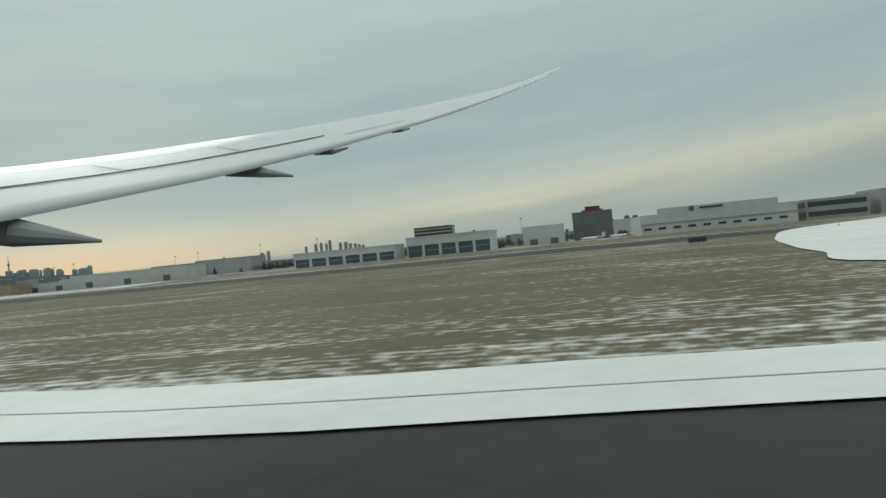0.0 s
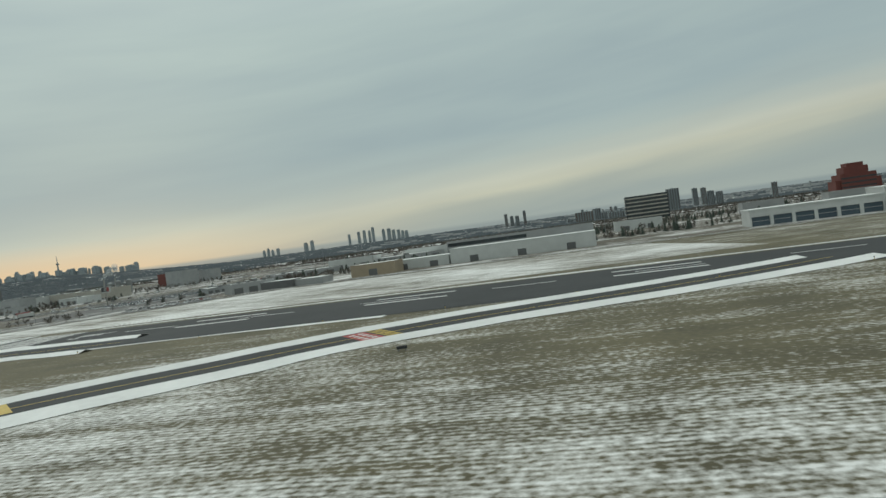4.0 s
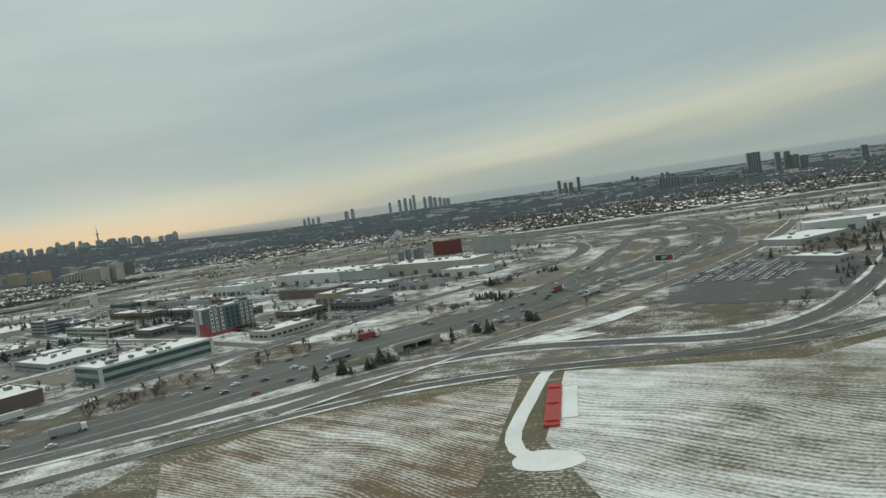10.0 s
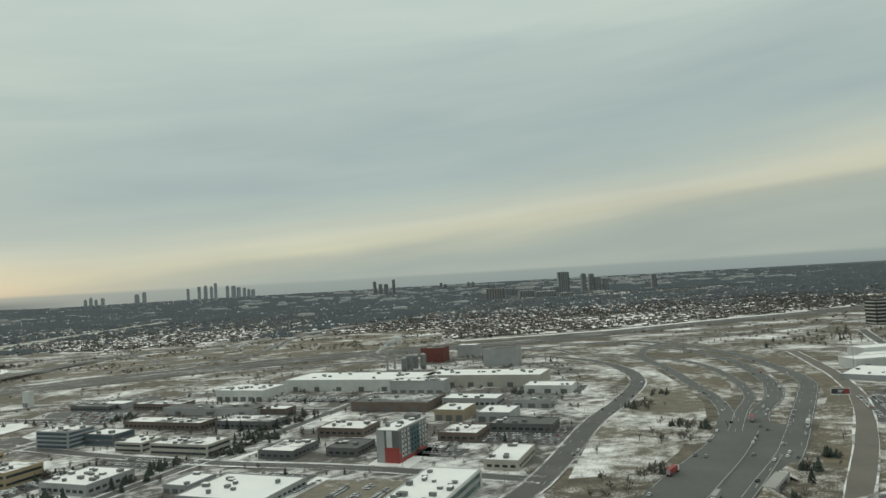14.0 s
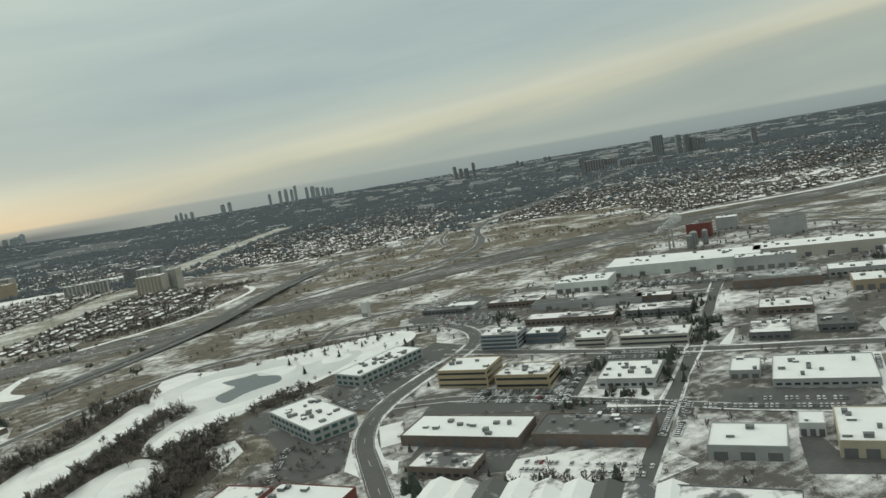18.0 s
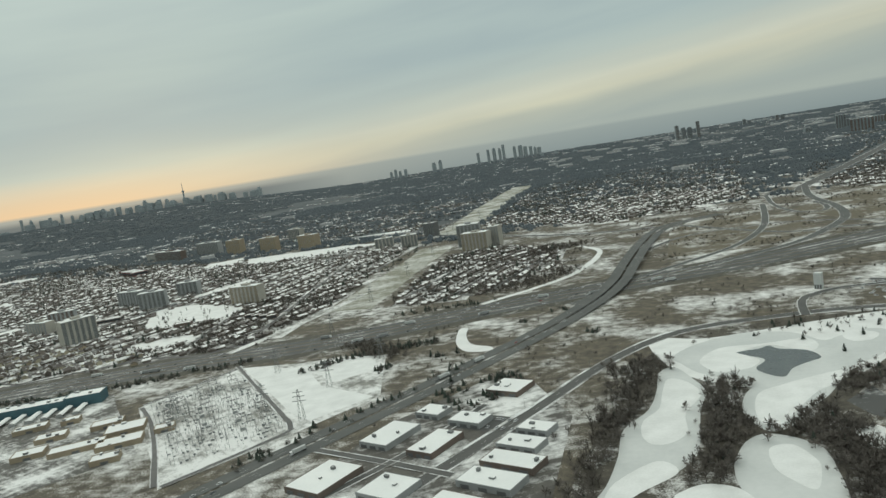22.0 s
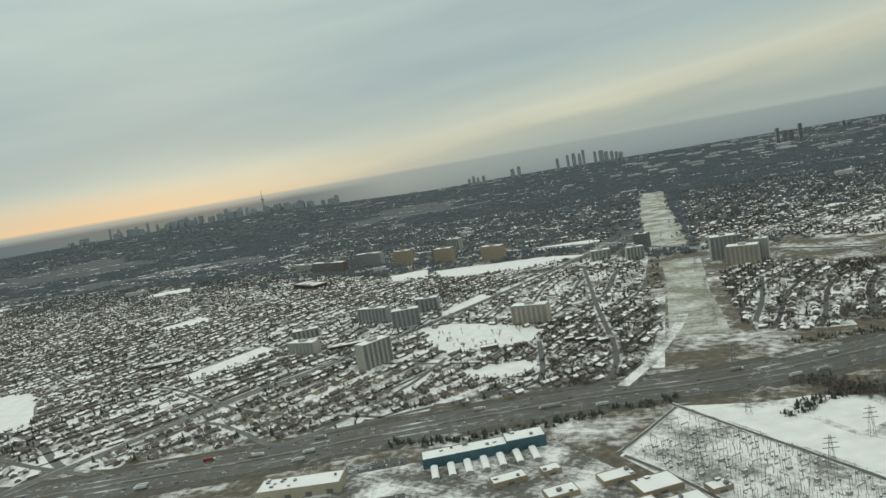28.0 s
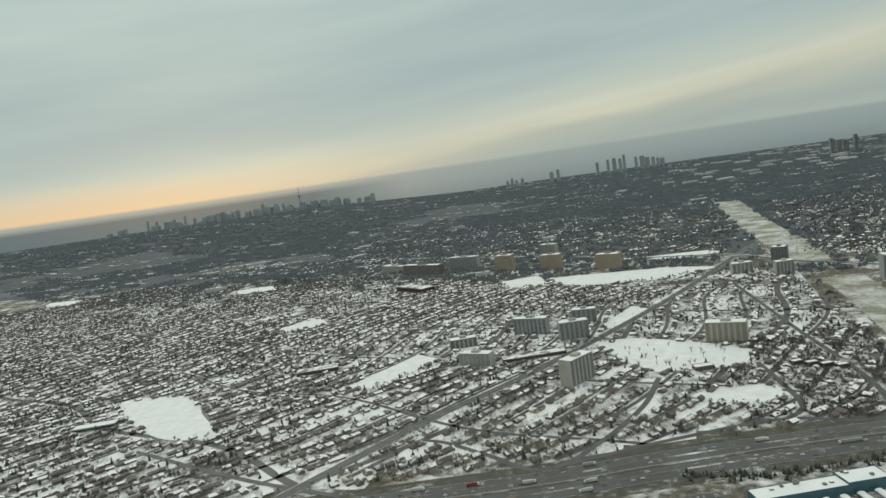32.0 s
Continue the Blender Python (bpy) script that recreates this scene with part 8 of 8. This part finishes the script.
for r_, i in enumerate(order):
    x, y, t = park[i]
    k = int(rng.choice([0, 0, 1, 1, 2, 3], p=[.27, .2, .2, .15, .16, .02]))
    if r_ < 120:
        settle(CARS, k, pose(x, y, 0.1, 0, 0, t))
    else:
        stuff_cars.append((x, y, radians(t), k))
# traffic
LANES = (([(-596, 40), (-551, 88), (-516, 128), (-491, 157), (-476, 180), (-456, 206), (-433, 234), (-412, 263), (-397, 290), (-372, 322), (-352, 365), (-332, 440)], (-2.4, 0, 2.4), 24),
         ([(-603, 44), (-557, 92), (-522, 132), (-500, 157), (-487, 181), (-470, 208), (-446, 236), (-414, 282), (-400, 317), (-389, 368), (-378, 425)], (-1.6, 1.6), 22),
         ([(-588, 36), (-543, 84), (-508, 124), (-482, 156), (-466, 176), (-445, 202), (-423, 228), (-382, 286), (-340, 350), (-326, 400), (-316, 463)], (-2.8, 0, 2.8), 26),
         (WIDE[1:14], (-14.5, -11.5, -5, 5, 11.5, 14.5), 16), ([(-1000, 228), (-952, 308), (-888, 420), (-866, 470)], (-2.5, 2.5), 24),
         ([(-1447, 330.1), (-1357, 521), (-1231, 822)], (-1.5, 1.5), 30), ([(-540, 152), (-513, 203), (-484, 251), (-462, 294), (-433, 340), (-408, 390)], (-3, 3), 22))
for li, (pts, offs, gap) in enumerate(LANES):
    line = smooth_line(pts, 5.0)
    nrm = sides_of(line)
    for off in offs:
        s = rng.uniform(0, gap)
        i = int(s / 5)
        while i < len(line) - 1:
            p = line[i] + nrm[i] * off
            d = line[min(i + 1, len(line) - 1)] - line[i]
            t = math.degrees(math.atan2(d[1], d[0])) + (180 if off < 0 else 0)
            if rng.random() < 0.13:
                settle(TRUCKS, int(rng.choice([0, 1, 2], p=[.56, .1, .34])), pose(p[0], p[1], 0.155, 0, 0, t))
            else:
                kk = int(rng.choice([0, 1, 2, 3], p=[.42, .3, .26, .02]))
                if li in (0, 1, 2, 6):
                    settle(CARS, kk, pose(p[0], p[1], 0.155, 0, 0, t))
                else:
                    stuff_cars.append((p[0], p[1], radians(t), kk))
            i += max(1, int(rng.exponential(gap) / 5 * 1.3) + 1)
for k in range(60):
    stuff_cars.append((-705 + rng.uniform(-20, 34), 440 + rng.uniform(-22, 24), rng.uniform(0, 3), 1 if k % 3 else 0))
b = Batch()
sc = np.array(stuff_cars)
for k in range(4):
    q = sc[:, 3] == k
    b.put((CARV, CARF, [k] * 5 + [k] + [4] * 4), sc[q, 0], sc[q, 1], np.full(q.sum(), 0.1), sc[q, 2], np.ones(q.sum()), np.ones(q.sum()), np.ones(q.sum()))
b.ob("parked_cars", [car_paint, car_white, wall_dark, paint_red, glass_dark], "rows of small parked cars", "cars")
for i in range(14):
    settle(TRUCKS, 0 if i % 3 else 2, pose(-600 + i * 5.5, 408 - i * 2.7, 0.1, 0, 0, 64))

# ---- steel: substation, pylons, street lamps ----
gan = thing("substation_gantry", 0, 0, -80, 0, "grey steel substation gantry standing in snow", "gantry", "substation gantries")
for s in (-2.2, 2.2):
    part("post", Geo().tube((s, 0, 0), (s, 0, 4.4), 0.13, 0.09, 4), steel, gan)
part("beam", Geo().box(-2.3, -0.1, 4.1, 2.3, 0.1, 4.35), steel, gan)
for s in (-1.3, 0, 1.3):
    part("insulator", Geo().tube((s, 0, 3.3), (s, 0, 4.1), 0.07, 0.09, 5), wall_brown, gan)
first = True
for i in range(10):
    for j in range(13):
        u, v = -1105 + i * 7.6 + j * 5.4, 340 + i * 6.2 - j * 6.0
        if not inside([u], [v], [(-1092, 336), (-1069, 383), (-992, 292), (-1018, 252)])[0] or rng.random() < 0.12:
            continue
        m = pose(u + rng.normal(0, .6), v + rng.normal(0, .6), 0.1, 0, 0, 40 + (90 if rng.random() < .3 else 0))
        if first:
            gan.matrix_basis, first = m, False
        else:
            copy_thing(gan, m)
posts = Batch()
ex, ey = math.cos(radians(40)), math.sin(radians(40))
gu, gv = np.meshgrid(np.arange(-70, 70, 1.8), np.arange(-52, 52, 5.2))
gu, gv = gu.ravel() + rng.normal(0, 0.25, gu.size), gv.ravel() + rng.normal(0, 0.5, gu.size)
sx_, sy_ = -1043 + gu * ex - gv * ey, 315 + gu * ey + gv * ex
keep = inside(sx_, sy_, [(-1094, 336), (-1070, 385), (-990, 291), (-1018, 248)]) & (rng.random(gu.size) < 0.68) & free(sx_, sy_, 0.3, False)
sx_, sy_ = sx_[keep], sy_[keep]
nn = len(sx_)
posts.put(SHED, sx_, sy_, np.full(nn, 0.1), np.full(nn, radians(40)), np.full(nn, 0.13), np.full(nn, 0.13), rng.uniform(1.6, 5.0, nn))
low = rng.random(nn) < 0.35
posts.put(SHED, sx_[low] + 0.7, sy_[low], np.full(low.sum(), 0.1), np.full(low.sum(), radians(40)), rng.uniform(0.5, 1.6, low.sum()), rng.uniform(0.4, 0.8, low.sum()), rng.uniform(0.5, 1.1, low.sum()))
posts.ob("switchgear", [steel, roof_snow], "thickets of thin grey switchgear posts in snow", "switchgear")
tf = thing("transformer", 0, 0, -80, 0, "grey power transformer with snow on top", "transformer", "transformers")
part("tank", Geo().box(-1.1, -0.7, 0, 1.1, 0.7, 1.4), wall_grey, tf)
part("snow_cap", Geo().box(-1.1, -0.7, 1.4, 1.1, 0.7, 1.5), snow, tf)
for s in (-0.6, 0, 0.6):
    part("bushing", Geo().tube((s, 0, 1.5), (s, 0, 2.3), 0.09, 0.06, 5), wall_brown, tf)
for i in range(9):
    m = pose(-1082 + i * 8.5, 334 - i * 3.0 - (i % 3) * 8, 0.1, 0, 0, 40)
    if i == 0:
        tf.matrix_basis = m
    else:
        copy_thing(tf, m)
py = thing("pylon", 0, 0, -80, 0, "tall grey lattice transmission tower", "pylon", "transmission towers")
for sx in (-1, 1):
    for sy in (-1, 1):
        part("leg", Geo().tube((sx * 1.3, sy * 1.3, 0), (sx * 0.25, sy * 0.25, 14), 0.1, 0.06, 4), steel, py)
for z, w in ((8.5, 3.2), (10.6, 2.8), (12.6, 2.3)):
    part("crossarm", Geo().box(-w, -0.12, z, w, 0.12, z + 0.25), steel, py)
g = Geo()
for k in range(6):
    r0, r1 = 1.3 - k * 0.17, 1.3 - (k + 1) * 0.17
    for a, b_ in (((-1, -1), (1, -1)), ((1, -1), (1, 1)), ((1, 1), (-1, 1)), ((-1, 1), (-1, -1))):
        g.tube((a[0] * r0, a[1] * r0, k * 2.3), (b_[0] * r1, b_[1] * r1, (k + 1) * 2.3), 0.04, 0.04, 3)
part("bracing", g, steel, py)
for i, (x, y) in enumerate(((-994, 345.4), (-989, 302.7), (-1040, 377.7), (-1015, 316.2), (-1040, 456.8), (-1045, 549), (-1046, 655), (-1050, 764), (-1059, 873), (-1085, 1012), (-1074, 1153), (-1055, 1293), (-980, 386.5), (-1065, 316.2))):
    m = pose(x, y, float(gz(y)), 0, 0, 10)
    if i == 0:
        py.matrix_basis = m
    else:
        copy_thing(py, m)
lp = thing("street_lamp", 0, 0, -80, 0, "slim grey street lamp beside the road", "street lamp", "street lamps")
part("pole", Geo().tube((0, 0, 0), (0, 0, 4.6), 0.07, 0.045, 5), steel, lp)
part("arm", Geo().tube((0, 0, 4.55), (1.1, 0, 4.75), 0.035, 0.03, 4), steel, lp)
part("lamp_head", Geo().box(0.9, -0.12, 4.7, 1.5, 0.12, 4.82), wall_grey, lp)
first = True
for line, off, step in ((smooth_line([(-540, 152), (-513, 203), (-484, 251), (-462, 294), (-433, 340), (-408, 390), (-400, 440)], 8.0), 5.0, 3), (smooth_line([(-651, 306), (-594, 275), (-553, 257), (-500, 228)], 8.0), 4.0, 3), (smooth_line([(-413, 189), (-383, 185), (-361, 182), (-340, 199), (-318, 235), (-302, 267)], 8.0), 4.5, 3),
                        (smooth_line([(-884, 294.9), (-820, 388.2), (-729, 401.5), (-686, 334.1), (-724, 246.7)], 8.0), 4.2, 3), (smooth_line([(-1393, 455.4), (-1308, 626), (-1231, 822)], 8.0), 4.2, 5), (smooth_line(WIDE[3:10], 8.0), 19.0, 4)):
    nrm = sides_of(line)
    for i in range(0, len(line), step):
        p = line[i] + nrm[i] * off
        m = pose(p[0], p[1], 0.05, 0, 0, math.degrees(math.atan2(-nrm[i][1], -nrm[i][0])))
        if first:
            lp.matrix_basis, first = m, False
        else:
            copy_thing(lp, m)

# ---- the airliner's wing, as it stands when the flight begins ----
wing = thing("airliner_wing", -4.2, 4.4, 0, 0, "long white airliner wing curving up to a raked tip", "aircraft wing")
TE = [(2.0, -4.70, 2.75), (4.16, -3.84, 3.01), (6.09, -3.07, 3.42), (7.42, -2.53, 3.74), (9.22, -1.81, 4.23), (10.06, -1.48, 4.47), (11.6, -0.86, 4.95), (13.0, -0.30, 5.42), (13.5, -0.08, 5.60), (14.35, 0.30, 5.95)]
LE = [(2.0, -7.10, 3.15), (5.48, -5.01, 3.60), (6.44, -4.44, 3.78), (8.45, -3.23, 4.22), (10.34, -2.10, 4.68), (12.05, -1.07, 5.15), (13.09, -0.47, 5.48), (13.66, -0.16, 5.70), (14.45, 0.29, 6.00)]


def edge_at(tab, y):
    t = np.array(tab)
    return Vector((float(np.interp(y, t[:, 0], t[:, 1])), y, float(np.interp(y, t[:, 0], t[:, 2]))))


base = Vector((-4.2, 4.4, 0))
g = Geo()
stations = np.concatenate([np.linspace(2.0, 13.0, 34), [13.3, 13.6, 13.9, 14.2, 14.35]])
prof = [(0.0, 0.0), (0.04, 0.030), (0.15, 0.052), (0.35, 0.062), (0.6, 0.048), (0.85, 0.02), (1.0, 0.003), (0.85, -0.012), (0.6, -0.035), (0.3, -0.05), (0.08, -0.035)]
for y in stations:
    l, t = edge_at(LE, y), edge_at(TE, y)
    ch = (t - l).length
    for s, h in prof:
        g.v.append(tuple(l.lerp(t, s) + Vector((0, 0, h * ch)) - base))
k = len(prof)
for i in range(len(stations) - 1):
    for j in range(k):
        a, b_ = i * k + j, i * k + (j + 1) % k
        g.f.append((a, b_, b_ + k, a + k))
        g.m.append(0)
g.f += [tuple(range(k)), tuple(range((len(stations) - 1) * k + k - 1, (len(stations) - 1) * k - 1, -1))]
g.m += [0, 0]
skin = part("wing_skin", g, aircraft_white, wing)
for p in skin.data.polygons:
    p.use_smooth = True


def on_wing(y, s, up=0.0):
    l, t = edge_at(LE, y), edge_at(TE, y)
    h = float(np.interp(s, [q[0] for q in prof[:7]], [q[1] for q in prof[:7]])) * (t - l).length
    return l.lerp(t, s) + Vector((0, 0, h + up)) - base


def seam(name, y0, y1, s0, s1, w, material=seam_dark):
    g = Geo()
    ys = np.linspace(y0, y1, 24)
    for a, b_ in zip(ys, ys[1:]):
        sa, sb = s0 + (s1 - s0) * (a - y0) / (y1 - y0), s0 + (s1 - s0) * (b_ - y0) / (y1 - y0)
        g.face([on_wing(a, sa, 0.008), on_wing(b_, sb, 0.008), on_wing(b_, sb + w, 0.008), on_wing(a, sa + w, 0.008)])
    part(name, g, material, wing)


seam("flap_gap", 2.2, 8.0, 0.62, 0.66, 0.022)
seam("aileron_gap", 8.2, 9.3, 0.74, 0.76, 0.012, aircraft_grey)
seam("spoiler_edge", 2.2, 7.6, 0.40, 0.44, 0.006, aircraft_grey)
for y in (3.4, 4.6, 5.7, 6.9):
    g = Geo().face([on_wing(y, 0.45, 0.008), on_wing(y + 0.03, 0.45, 0.008), on_wing(y + 0.03, 0.63, 0.008), on_wing(y, 0.63, 0.008)])
    part("panel_joint", g, aircraft_grey, wing)
for y, size, drop in ((4.42, 0.8, 0.12), (6.6, 0.42, 0.07), (7.6, 0.24, -0.03), (8.9, 0.14, -0.02)):
    t = edge_at(TE, y) - base
    g = Geo()
    a0, a1, a2 = t + Vector((-1.0, 0.0, -0.06)) * size, t + Vector((-0.15, 0.02, -0.12)) * size, t + Vector((0.62, 0.12, -0.12)) * size - Vector((0, 0, drop))
    g.tube(a0, a1, 0.03, 0.13 * size, 10)
    g.tube(a1, a2, 0.13 * size, 0.012, 10)
    part("flap_fairing", g, aircraft_grey, wing, "grey flap track fairing")
